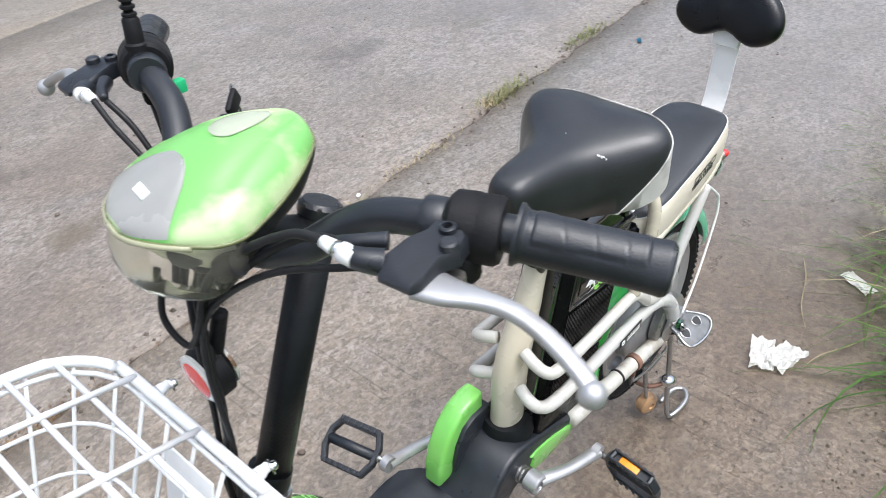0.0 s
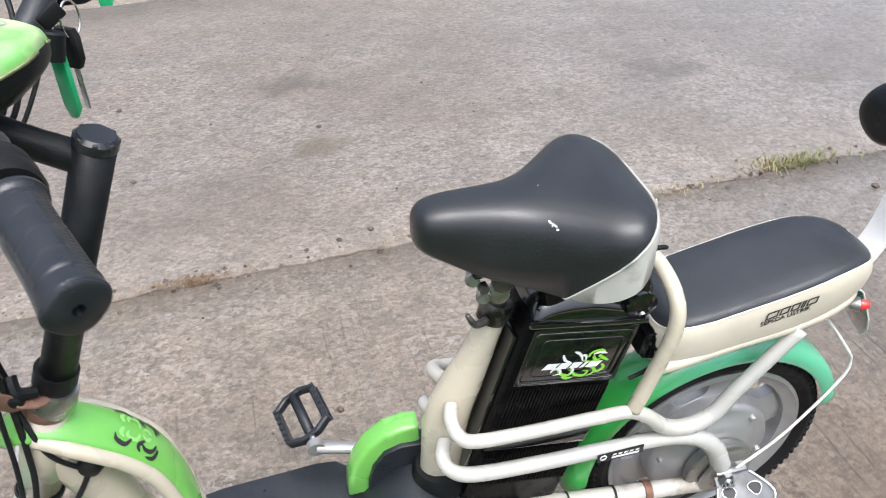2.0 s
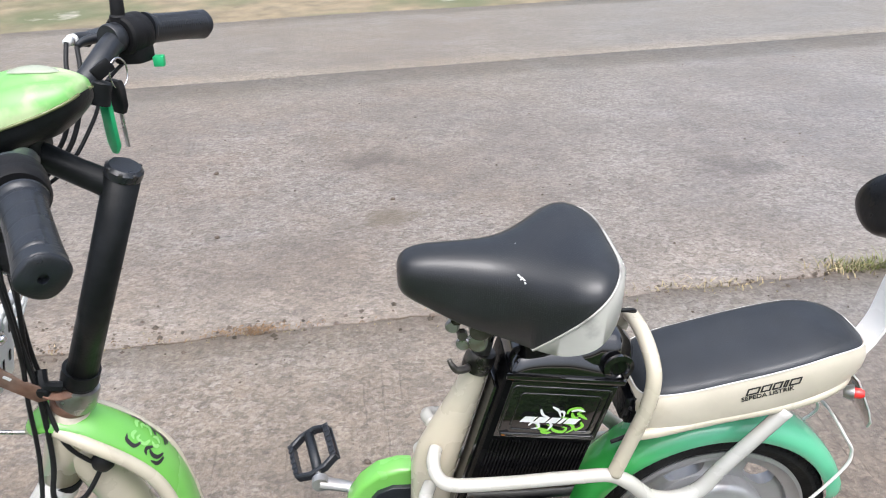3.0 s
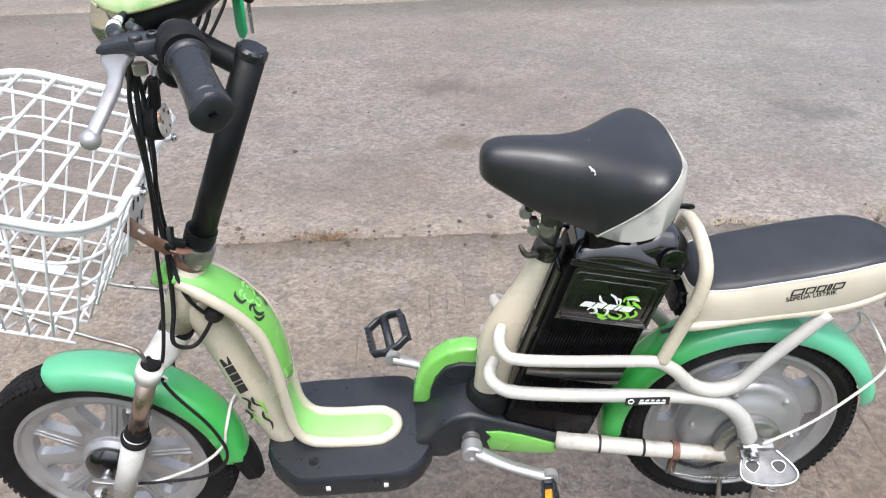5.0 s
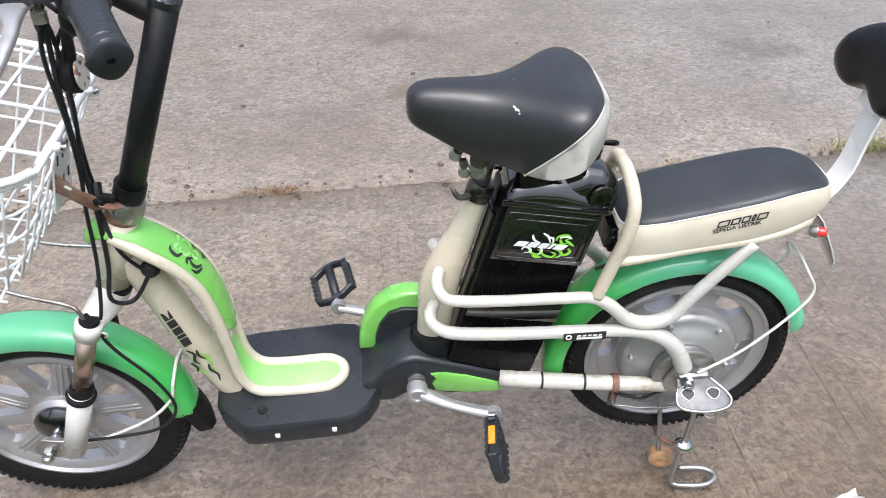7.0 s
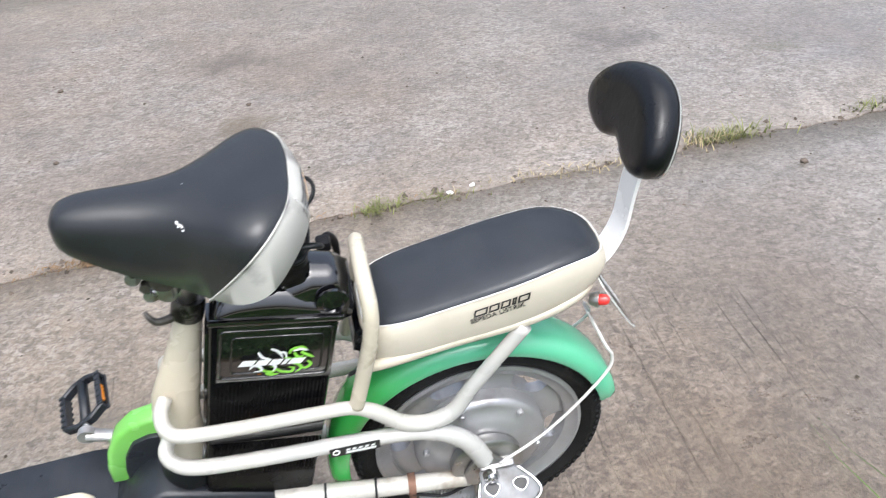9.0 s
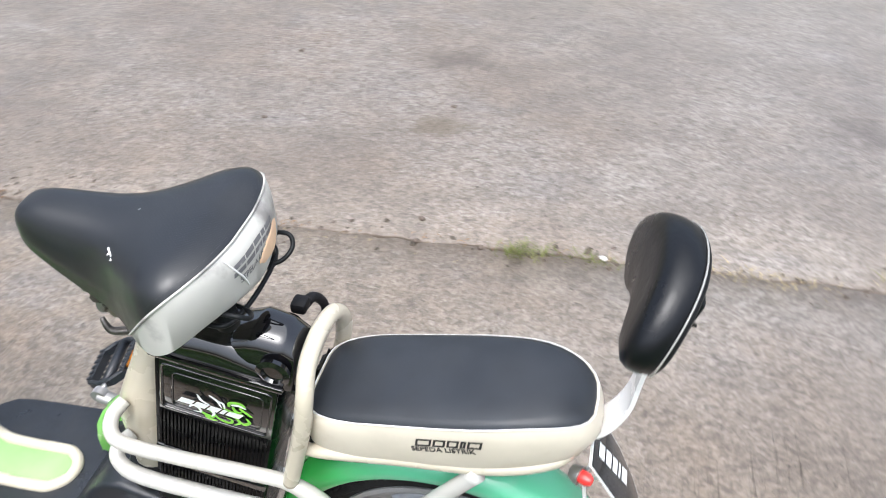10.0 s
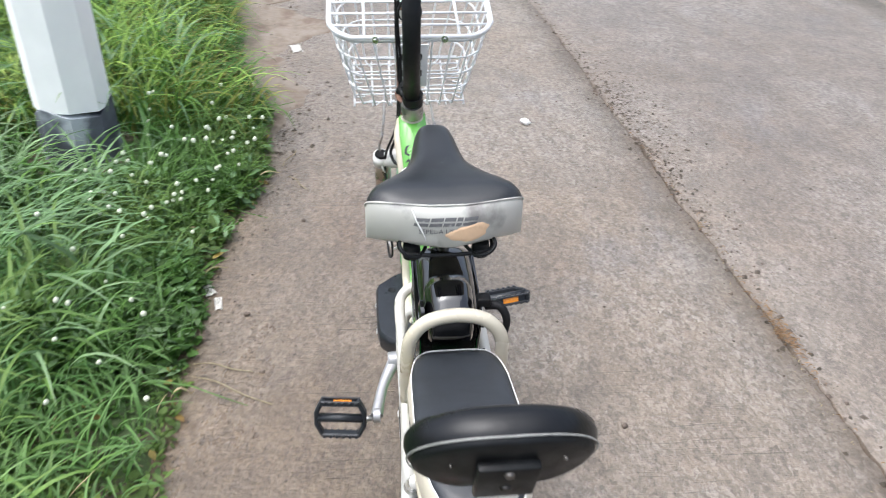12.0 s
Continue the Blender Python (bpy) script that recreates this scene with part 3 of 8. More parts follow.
def strip(name, ya, yb, z, material, label, x0=-16.0, x1=16.0):
    """A concrete strip between two lines, its top gently uneven, with thick broken edges."""
    xs = [x0 + (x1 - x0) * i / 60 for i in range(61)] if x1 - x0 > 40 else []
    if not xs:
        x = x0
        while x < x1:
            xs.append(x)
            x += 0.02 if -2.6 < x < 4.2 else 0.35
        xs.append(x1)
    bm = bmesh.new()
    rows = []
    K = 8
    for x in xs:
        a, b = ya(x), yb(x)
        chip_a = 0.0015 + 0.020 * max(0.0, noise.noise(V(x * 8, a, 3)))
        chip_b = 0.0015 + 0.020 * max(0.0, noise.noise(V(x * 8, b, 5)))
        prof = [(a, z - 0.12), (a, z - chip_a * 1.6), (a + chip_a, z)]
        prof += [(a + (b - a) * k / K, z) for k in range(1, K)]
        prof += [(b - chip_b, z), (b, z - chip_b * 1.6), (b, z - 0.12)]
        rows.append([bm.verts.new((x, y, h + 0.004 * noise.noise(V(x * 0.8, y * 0.8, 0)))) for y, h in prof])
    for A, B in zip(rows, rows[1:]):
        for j in range(len(A) - 1):
            bm.faces.new((A[j], B[j], B[j + 1], A[j + 1]))
    bmesh.ops.recalc_face_normals(bm, faces=bm.faces)
    if sum(f.normal.z * f.calc_area() for f in bm.faces) < 0:
        bmesh.ops.reverse_faces(bm, faces=bm.faces)
    return tagged(part(name, bm, material, sharp=60), label, "road", kind="structure")


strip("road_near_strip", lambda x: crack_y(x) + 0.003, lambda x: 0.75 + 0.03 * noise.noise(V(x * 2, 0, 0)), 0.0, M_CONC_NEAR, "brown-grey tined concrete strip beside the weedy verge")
strip("road_middle_strip", lambda x: joint_y(x) + 0.003, lambda x: crack_y(x) - 0.003, 0.0, M_CONC_FAR, "grey weathered concrete carriageway with damp stains")
strip("road_far_strip", lambda x: -5.1 + 0.13 * x + 0.1 * noise.noise(V(x, 2, 0)), lambda x: joint_y(x) - 0.003, 0.0, M_CONC_FAR, "grey concrete carriageway on the far side")

bm = bmesh.new()
G = 40
for_rows = []
for i in range(G + 1):
    for_rows.append([])
    for j in range(G + 1):
        x = math.copysign(abs(i / G * 2 - 1) ** 3 * 900, i - G / 2)
        y = math.copysign(abs(j / G * 2 - 1) ** 3 * 900, j - G / 2)
        for_rows[-1].append(bm.verts.new((x, y, -0.025)))
for i in range(G):
    for j in range(G):
        bm.faces.new((for_rows[i][j], for_rows[i + 1][j], for_rows[i + 1][j + 1], for_rows[i][j + 1]))
tagged(part("ground", bm, M_VERGE), "damp muddy earth with sparse weeds beyond the road", "ground", kind="structure")

# raised soil under the weeds
bm = bmesh.new()
rows = []
xs = [-6 + 0.06 * i for i in range(200)] + [6.2 + 0.6 * i for i in range(18)]
for x in xs:
    e = edge_y(x)
    rows.append([bm.verts.new((x, e + d, h + 0.015 * noise.noise(V(x * 5, (e + d) * 5, 0)) * (d > 0.03))) for d, h in
                 ((0.0, -0.012), (0.02, 0.004), (0.08, 0.022), (0.2, 0.035), (0.45, 0.045), (0.9, 0.05), (1.8, 0.05), (4.0, 0.06), (12.0, 0.05))])
for A, B in zip(rows, rows[1:]):
    for j in range(len(A) - 1):
        bm.faces.new((A[j], B[j], B[j + 1], A[j + 1]))
tagged(part("verge_soil", bm, M_SOIL), "dark damp soil under the weeds along the road", "soil", kind="structure")

# dried mud washed over the concrete beside the weeds
bm = bmesh.new()
rows = []
for i in range(91):
    x = 1.95 + 0.045 * i
    t = i / 90
    wd = (0.10 + 0.30 * min(1.0, t * 3.0)) * (1 + 0.6 * noise.noise(V(x * 2.6, 7, 0)) + 0.35 * noise.noise(V(x * 9, 2, 0)))
    e = edge_y(x) + 0.05
    row = []
    for k in range(13):
        y = e - wd * k / 12
        row.append(bm.verts.new((x, y, -0.001 + 0.007 * math.sin(math.pi * (0.5 - 0.5 * k / 12)) * (0.7 + 0.9 * noise.noise(V(x * 14, y * 14, 0))) * min(1, 6 * t) + 0.0045)))
    row.append(bm.verts.new((x, e - wd - 0.01, -0.003)))
    rows.append(row)
for A, B in zip(rows, rows[1:]):
    for j in range(len(A) - 1):
        bm.faces.new((A[j], A[j + 1], B[j + 1], B[j]))
bmesh.ops.recalc_face_normals(bm, faces=bm.faces)
if sum(f.normal.z for f in bm.faces) < 0:
    bmesh.ops.reverse_faces(bm, faces=bm.faces)
tagged(part("mud_patch", bm, M_MUD), "dried grey-brown mud washed over the concrete edge", "mud", kind="structure")

POLE = V(1.85, 1.112, 0)
pole = thing("utility_pole", "white-painted octagonal concrete pole with a dark base, standing in the grass", "pole")
pole.location = POLE


def octa(z, r, turn=0.2):
    return [V(r * math.cos(turn + math.pi / 4 * k), r * math.sin(turn + math.pi / 4 * k), z + 0.012 * math.sin(5 * k)) for k in range(8)]


part("shaft", loft([octa(0.25, 0.124), octa(0.9, 0.121), octa(2.5, 0.114), octa(7.5, 0.090)]), M_POLE, pole, sharp=20)
rim_ = octa(0.262, 0.1275)
rim_ = [p + V(0, 0, 0.022 * math.sin(2.3 * i + 0.6) - 0.02 * (p.x < 0)) for i, p in enumerate(rim_)]
part("painted_base", loft([octa(-0.3, 0.138), octa(0.10, 0.132), octa(0.20, 0.1285), rim_]), M_POLEBASE, pole, "dark grey painted base band", sharp=20)

# ---- the electric bicycle ----
bike = thing("electric_bicycle", "cream and green electric bicycle with white basket, on its stand", "bicycle")
# it leans a little on its stand, towards the verge
LEAN = Matrix.Translation((0.0044, -0.0136, 0.0154)) @ Matrix.Rotation(radians(-1.68), 4, "X") @ Matrix.Scale(0.985, 4)
bike.matrix_basis = LEAN
CF = V(1.143, 0.012, 0.2125)
CR = V(0.005, 0.0, 0.303)
YS = 0.018  # the steering sits a little to the left


def wheel_ring(c, prof, seg=72):
    return lathe(prof, c, (0, 1, 0), seg, close=True)


def tyre(c, R, w, parent, ins=0.168):
    prof = [(ins, -w * 0.62), (ins + 0.012, -w * 0.86), (R - 0.022, -w), (R - 0.009, -w * 0.86), (R - 0.002, -w * 0.5), (R, 0),
            (R - 0.002, w * 0.5), (R - 0.009, w * 0.86), (R - 0.022, w), (ins + 0.012, w * 0.86), (ins, w * 0.62)]
    ob = part("tyre", wheel_ring(c, prof, 96), M_TYRE, parent, "black rubber tyre, dusty, with block tread")
    bm = bmesh.new()
    n = 84
    for k in range(n):
        for s in (-1, 1):
            a = 2 * math.pi * (k + 0.25 * s) / n
            m = Matrix.Translation(c) @ Matrix.Rotation(a, 4, "Y") @ Matrix.Translation((0, s * w * 0.74, R - 0.0085)) @ Matrix.Rotation(-s * 0.62, 4, "X") @ Matrix.Rotation(s * 0.45, 4, "Z")
            rbox((0.0095, w * 0.46, 0.010), m, 0.0012, 1, bm)
            m = Matrix.Translation(c) @ Matrix.Rotation(a + 0.02, 4, "Y") @ Matrix.Translation((0, s * w * 0.22, R - 0.0035)) @ Matrix.Rotation(-s * 0.12, 4, "X") @ Matrix.Rotation(-s * 0.4, 4, "Z")
            rbox((0.010, w * 0.36, 0.009), m, 0.0012, 1, bm)
    tagged(part("tread", bm, M_TYRE, ob), kind="stuff")
    return ob


def pierced(bm, c, r0, r1, n, rw, hr, ha, y_of, taper, turn=0.1, K=36):
    """A cast disc between two radii with n rounded windows through it; ha: half of a window's share of its sector."""
    sec = 2 * math.pi / n
    for k in range(n):
        loops = []
        for side in (1, -1):
            inner, outer = [], []
            for j in range(K):
                q = 2 * math.pi * j / K + math.pi / K
                cq, sq = math.cos(q), math.sin(q)
                wr = rw + hr * math.copysign(abs(sq) ** 0.75, sq)
                wa = sec * ha * math.copysign(abs(cq) ** 0.75, cq) * (1 + taper * (wr - rw) / hr * 0.5)
                f = 1 / max(abs(cq) / 0.5, abs(sq) / 0.5)
                oa, orr = sec * cq * f, (r0 + r1) / 2 + (r1 - r0) * sq * f
                for ring, a, r, lip in ((inner, wa, wr, 0.0035), (outer, oa, orr, 0.0)):
                    th = turn + sec * k + a
                    ring.append(bm.verts.new(c + V(r * math.sin(th), side * (y_of(r) - lip), r * math.cos(th))))
            for j in range(K):
                f4 = (outer[j], outer[(j + 1) % K], inner[(j + 1) % K], inner[j])
                bm.faces.new(f4 if side > 0 else f4[::-1])
            loops.append(inner)
        for j in range(K):
            bm.faces.new((loops[0][j], loops[0][(j + 1) % K], loops[1][(j + 1) % K], loops[1][j]))
    bmesh.ops.remove_doubles(bm, verts=bm.verts[:], dist=0.0004)


def front_wheel():
    c = CF
    bm = wheel_ring(c, [(0.172, -0.024), (0.172, 0.024), (0.165, 0.026), (0.160, 0.020), (0.150, 0.018), (0.143, 0.013), (0.141, 0.0),
                        (0.143, -0.013), (0.150, -0.018), (0.160, -0.020), (0.165, -0.026)])
    lathe([(0.0, -0.030), (0.046, -0.030), (0.054, -0.022), (0.054, 0.020), (0.046, 0.028), (0.0, 0.028)], c, (0, 1, 0), 40, bm)
    pierced(bm, c, 0.046, 0.152, 10, 0.108, 0.0375, 0.285, lambda r: 0.013 - 0.03 * max(0.0, 0.075 - r), 0.85)
    w = part("front_wheel", bm, M_ALLOY, bike, "silver cast-alloy wheel with ten rounded windows", sharp=35)
    tyre(c, 0.2255, 0.031, w)
    for k in range(1, 10, 2):
        for d in (-0.0055, 0.0055):
            a = 0.1 + 2 * math.pi * (k + 0.5) / 10
            u, t = V(math.sin(a), 0, math.cos(a)), V(math.cos(a), 0, -math.sin(a))
            part("spoke_rib", TB([c + u * r + t * d * (0.7 + 3.0 * (r - 0.06)) + V(0, 0.0125, 0) for r in (0.060, 0.105, 0.146)], 0.0026, seg=8, smooth=2), M_ALLOY, w)
    part("brake_drum", lathe([(0.0, 0.028), (0.043, 0.028), (0.045, 0.036), (0.038, 0.044), (0.022, 0.050), (0.0, 0.052)], c, (0, 1, 0), 36), M_GLOSS, w, "black hub drum")
    part("axle_end", lathe([(0.0, -0.03), (0.009, -0.03), (0.009, -0.112), (0.0, -0.114)], c, (0, 1, 0), 16), M_CHROME, w)
    bm = lathe([(0.0, 0.05), (0.010, 0.05), (0.010, 0.112), (0.006, 0.116), (0.0, 0.116)], c, (0, 1, 0), 16)
    lathe([(0.0, 0.088), (0.017, 0.088), (0.017, 0.092), (0.0, 0.092)], c, (0, 1, 0), 20, bm)
    lathe([(0.0, 0.092), (0.0125, 0.092), (0.0125, 0.104), (0.0, 0.104)], c, (0, 1, 0), 6, bm)
    part("axle", bm, M_CHROME, w, "chromed axle nuts")
    return w


def rear_wheel():
    c = CR
    bm = wheel_ring(c, [(0.172, -0.026), (0.172, 0.026), (0.166, 0.028), (0.160, 0.022), (0.148, 0.018), (0.146, 0.0), (0.148, -0.018), (0.160, -0.022), (0.166, -0.028)])
    pierced(bm, c, 0.095, 0.156, 6, 0.131, 0.0185, 0.235, lambda r: 0.008 + 0.006 * math.sin(math.pi * (r - 0.095) / 0.061), 0.2, 0.35)
    w = part("rear_wheel", bm, M_ALLOY, bike, "silver cast-alloy wheel with oval cut-outs", sharp=35)
    tyre(c, 0.2095, 0.033, w)
    prof = [(0.0, -0.05), (0.06, -0.05), (0.104, -0.036), (0.108, -0.03), (0.108, 0.030), (0.104, 0.037), (0.096, 0.040), (0.086, 0.041), (0.080, 0.047), (0.046, 0.056), (0.034, 0.057), (0.032, 0.064), (0.0, 0.066)]
    bm = lathe(prof, c, (0, 1, 0), 72)
    for k in range(6):
        a = math.pi / 3 * k + 0.35
        p = c + V(0.094 * math.sin(a), 0.039, 0.094 * math.cos(a))
        lathe([(0.0, 0.0), (0.0055, 0.0), (0.0055, 0.006), (0.004, 0.008), (0.0, 0.008)], p, (0, 1, 0), 10, bm)
    for k, (r, a, ln) in enumerate(((0.064, 0.5, 0.9), (0.072, 3.2, 0.8), (0.058, 4.9, 0.6))):
        tube(bm, [c + V(r * math.sin(a + ln * t), 0.0515 - (r - 0.05) * 0.22, r * math.cos(a + ln * t)) for t in (0, 0.33, 0.66, 1)], 0.0022, seg=6, smooth=3)
    part("hub_motor", bm, M_ALLOY, w, "silver-grey domed hub motor with bolts")
    part("brake_band", lathe([(0.030, 0.057), (0.056, 0.057), (0.058, 0.060), (0.058, 0.073), (0.054, 0.076), (0.030, 0.076)], c, (0, 1, 0), 48), M_STEEL, w, "grey band brake drum")
    bm = lathe([(0.0, 0.06), (0.008, 0.06), (0.008, 0.108), (0.0, 0.11)], c, (0, 1, 0), 16)
    lathe([(0.0, 0.090), (0.013, 0.090), (0.013, 0.101), (0.0, 0.101)], c, (0, 1, 0), 6, bm)
    part("axle_end", lathe([(0.0, -0.05), (0.008, -0.05), (0.008, -0.105), (0.0, -0.105)], c, (0, 1, 0), 16), M_CHROME, w)
    part("axle", bm, M_CHROME, w, "rusty axle nut")


def mudguard(name, c, r0, r1, a0, a1, w, material, label, depth=0.026):
    """A rolled-edge channel round a wheel, from angle a0 to a1 (degrees, from the front over the top)."""
    n = 44
    prof = [(-1.0, -1.0), (-0.97, -0.55), (-0.82, -0.2), (-0.5, -0.04), (0, 0), (0.5, -0.04), (0.82, -0.2), (0.97, -0.55), (1.0, -1.0)]
    outer, rings = [], []
    for i in range(n + 1):
        t = i / n
        a = radians(a0 + (a1 - a0) * t)
        r = r0 + (r1 - r0) * t
        cut = 1.0
        if t < 0.05:
            cut = 0.72 + 0.28 * math.sin(t / 0.05 * math.pi / 2)
        if t > 0.96:
            cut = 0.80 + 0.20 * math.sin((1 - t) / 0.04 * math.pi / 2)
        ring = [c + V((r + d * depth) * math.cos(a), s * w * cut, (r + d * depth) * math.sin(a)) for s, d in prof]
        ring += [c + V((r - 0.0035 + d * depth) * math.cos(a), s * (w * cut - 0.0025), (r - 0.0035 + d * depth) * math.sin(a)) for s, d in prof[::-1]]
        rings.append(ring)
    return part(name, loft(rings), material, bike, label, sharp=50)


fw = front_wheel()
fw.matrix_basis = Matrix.Translation((0, -0.010, 0.002)) @ Matrix.Translation(CF) @ Matrix.Rotation(radians(-1.5), 4, "X") @ Matrix.Translation(-CF)
rear_wheel()
fg = mudguard("front_mudguard", CF, 0.2455, 0.2505, 75, 178, 0.038, M_MINT_FRONT, "glossy front mudguard fading from mint to leaf green", 0.036)
mudguard("rear_mudguard", CR, 0.250, 0.238, -10, 166, 0.043, M_MINT_REAR, "glossy rear mudguard fading from leaf green to mint", 0.030)
# rubber flap under the front mudguard
bm = bmesh.new()
secs = []
for t in range(7):
    a = radians(174 + 2.6 * t)
    r = 0.247 + 0.0035 * t
    w = 0.037 - 0.012 * (t / 6) ** 3
    secs.append([CF + V((r + d) * math.cos(a), s * w, (r + d) * math.sin(a)) for s, d in ((-1, -0.02), (-0.7, 0.0), (0, 0.006), (0.7, 0.0), (1, -0.02), (0.7, -0.004), (0, 0.002), (-0.7, -0.004))])
part("mud_flap", loft(secs, bm=bm), M_RUB, fg, "black rubber mud flap")

# --- frame ---
bm = bmesh.new()
tube(bm, [(0.925, YS, 0.662), (0.966, YS, 0.540)], 0.0255, seg=24, smooth=1)
head = part("head_tube", bm, M_CREAM, bike, "cream-painted head tube")
part("lower_ring", lathe([(0.0, 0), (0.028, 0), (0.0285, 0.006), (0.027, 0.011), (0.0, 0.011)], V(0.970, YS, 0.528), (-0.32, 0, 0.95), 28), M_BLACK, head, "dark bearing ring")
part("upper_ring", lathe([(0.0, 0), (0.025, 0), (0.0265, 0.005), (0.024, 0.012), (0.0, 0.012)], V(0.9235, YS, 0.664), (-0.36, 0, 0.93), 28), M_RUST, head, "rusty bearing ring")
down = part("down_tube", TB([(0.935, 0.008, 0.590), (0.905, 0.004, 0.50), (0.872, 0, 0.385), (0.835, 0, 0.285), (0.815, 0, 0.262)], [0.030, 0.030, 0.030, 0.030, 0.028], seg=24), M_CREAM, bike, "thick cream down tube with a worn decal")
RAILS = [(0.940, 0.645), (0.8985, 0.6216), (0.857, 0.580), (0.829, 0.532), (0.814, 0.462), (0.807, 0.395), (0.799, 0.325), (0.777, 0.287), (0.735, 0.2795), (0.66, 0.2835)]
yc = lambda x: 0.006 + 0.012 * max(0.0, min(1.0, (x - 0.79) / 0.12))  # centre line of the step-through
hw = lambda x: 0.0355 - 0.010 * max(0.0, (x - 0.905) / 0.035)
loop = [(x, yc(x) + hw(x), z) for x, z in RAILS]
loop += [(0.640, 0.036, 0.2853), (0.625, 0.023, 0.2868), (0.620, 0.006, 0.2873), (0.625, -0.011, 0.2868), (0.640, -0.024, 0.2853)]
loop += [(x, yc(x) - hw(x), z) for x, z in RAILS[::-1]]
part("step_through_rail", TB(loop, 0.0095, seg=14, smooth=6), M_CREAM, bike, "bent cream tube framing the leg shield and footrest")

# green leg shield between the rails
TOPL = [(0.975, 0.622, 0.012), (0.966, 0.640, 0.026), (0.945, 0.648, 0.032), (0.905, 0.630, 0.0335), (0.864, 0.594, 0.034), (0.836, 0.551, 0.034), (0.821, 0.505, 0.034), (0.815, 0.466, 0.034), (0.812, 0.436, 0.030), (0.811, 0.420, 0.016)]
path = spline([(x, h, z) for x, z, h in TOPL], 4)
secs = []
for i, p in enumerate(path):
    d = path[min(i + 1, len(path) - 1)] - path[max(i - 1, 0)]
    t2 = V(d.x, 0, d.z).normalized()
    nrm = V(-t2.z, 0, t2.x)
    if nrm.x > 0 and nrm.z < 0:
        nrm = -nrm
    if nrm.z < 0:
        nrm = -nrm
    h = p.y
    o = V(p.x, yc(p.x), p.z)
    top = [o + V(0, h * s, 0) + nrm * (0.013 * (1 - abs(s) ** 3) + 0.004) for s in (-1, -0.85, -0.5, 0, 0.5, 0.85, 1)]
    bot = [q - nrm * 0.005 for q in top[::-1]]
    secs.append(top + bot)
shield = part("leg_shield", loft(secs), M_GREEN, bike, "lime-green leg shield with a tribal decal", sharp=60)

# footboard
def ring_z(pts, z_of, dz=0.0):
    return [V(x, y, z_of(x) + dz) for x, y in pts]


DK = [(0.852, -0.105), (0.856, 0.0), (0.852, 0.045), (0.838, 0.072), (0.796, 0.113), (0.78, 0.117), (0.63, 0.117), (0.598, 0.112), (0.572, 0.090), (0.556, 0.062), (0.556, -0.062), (0.572, -0.095), (0.598, -0.120), (0.63, -0.126), (0.79, -0.126), (0.825, -0.122)]
ztop = lambda x: 0.2695 + (0.80 - x) * 0.085


def inset(pts, k):
    return [(0.705 + (x - 0.705) * k, y * k) for x, y in pts]


secs = [ring_z(inset(DK, 0.90), ztop, -0.052), ring_z(inset(DK, 0.965), ztop, -0.050), ring_z(inset(DK, 0.985), ztop, -0.042), ring_z(DK, ztop, -0.016), ring_z(inset(DK, 0.99), ztop, -0.008), ring_z(inset(DK, 0.955), ztop, -0.001), ring_z(inset(DK, 0.90), ztop, 0.0)]
deck = part("footboard", loft(secs), M_DECK, bike, "dark grey plastic footboard with scuffs", sharp=28)
for x in (0.737, 0.637):
    part("slot_plug", rbox((0.008, 0.004, 0.010), Matrix.Translation((x, 0.1165, ztop(x) - 0.026)), 0.001), M_WINK, deck, "small pale slot plug")
bm = lathe([(0.0, 0), (0.0095, 0), (0.0095, 0.0012), (0.007, 0.0012), (0.006, 0.0004), (0.0, 0.0004)], V(0.764, 0.078, ztop(0.764)), (0, 0, 1), 20)
part("screw_cap", bm, M_BLACK, deck)
# pale green foot pad with a raised front lip
PADP = [(0.8075, 0.385), (0.803, 0.345), (0.792, 0.302), (0.766, 0.280), (0.72, 0.2785), (0.67, 0.2825), (0.644, 0.2848), (0.629, 0.2862)]
wid = [0.018, 0.028, 0.030, 0.030, 0.030, 0.030, 0.026, 0.014]
secs = []
for (x, z), w in zip(PADP, wid):
    secs.append([V(x, yc(x) + s * w, z + 0.003 * (1 - abs(s)) + 0.0015) for s in (-1, -0.5, 0, 0.5, 1)] + [V(x + 0.002, yc(x) + s * w, z - 0.004) for s in (1, 0.5, 0, -0.5, -1)])
part("foot_pad", loft(secs), M_PAD, deck, "pale green foot pad", sharp=60)

# black cover over the crank, with green side panels
CV = [(0.590, 0.250), (0.590, 0.285), (0.568, 0.306), (0.547, 0.334), (0.522, 0.355), (0.490, 0.363), (0.455, 0.352), (0.40, 0.333), (0.332, 0.308), (0.320, 0.290), (0.327, 0.270), (0.36, 0.260), (0.43, 0.260), (0.475, 0.275), (0.500, 0.273), (0.53, 0.250)]
cover = part("crank_cover", slab(CV, -0.058, 0.056, 0.010, seg=3), M_DECK, bike, "black moulded cover round the crank axle", sharp=35)
part("collar", lathe([(0.0, 0), (0.046, 0), (0.044, 0.020), (0.038, 0.030), (0.0, 0.031)], V(0.452, 0, 0.352), (0.05, 0, 1), 28), M_BLACK, cover)
GP = [(0.464, 0.322), (0.454, 0.309), (0.461, 0.296), (0.455, 0.278), (0.40, 0.269), (0.345, 0.267), (0.333, 0.276), (0.336, 0.288), (0.40, 0.313), (0.44, 0.323)]
part("green_panel", slab(GP, 0.052, 0.0605, 0.003), M_GREEN, cover, "lime-green side panel")
part("green_panel", slab(GP, -0.0625, -0.054, 0.003), M_GREEN, cover, "lime-green side panel")
arc = [(0.592, 0.300), (0.590, 0.335), (0.580, 0.372), (0.560, 0.405), (0.532, 0.428), (0.500, 0.436), (0.478, 0.434)]
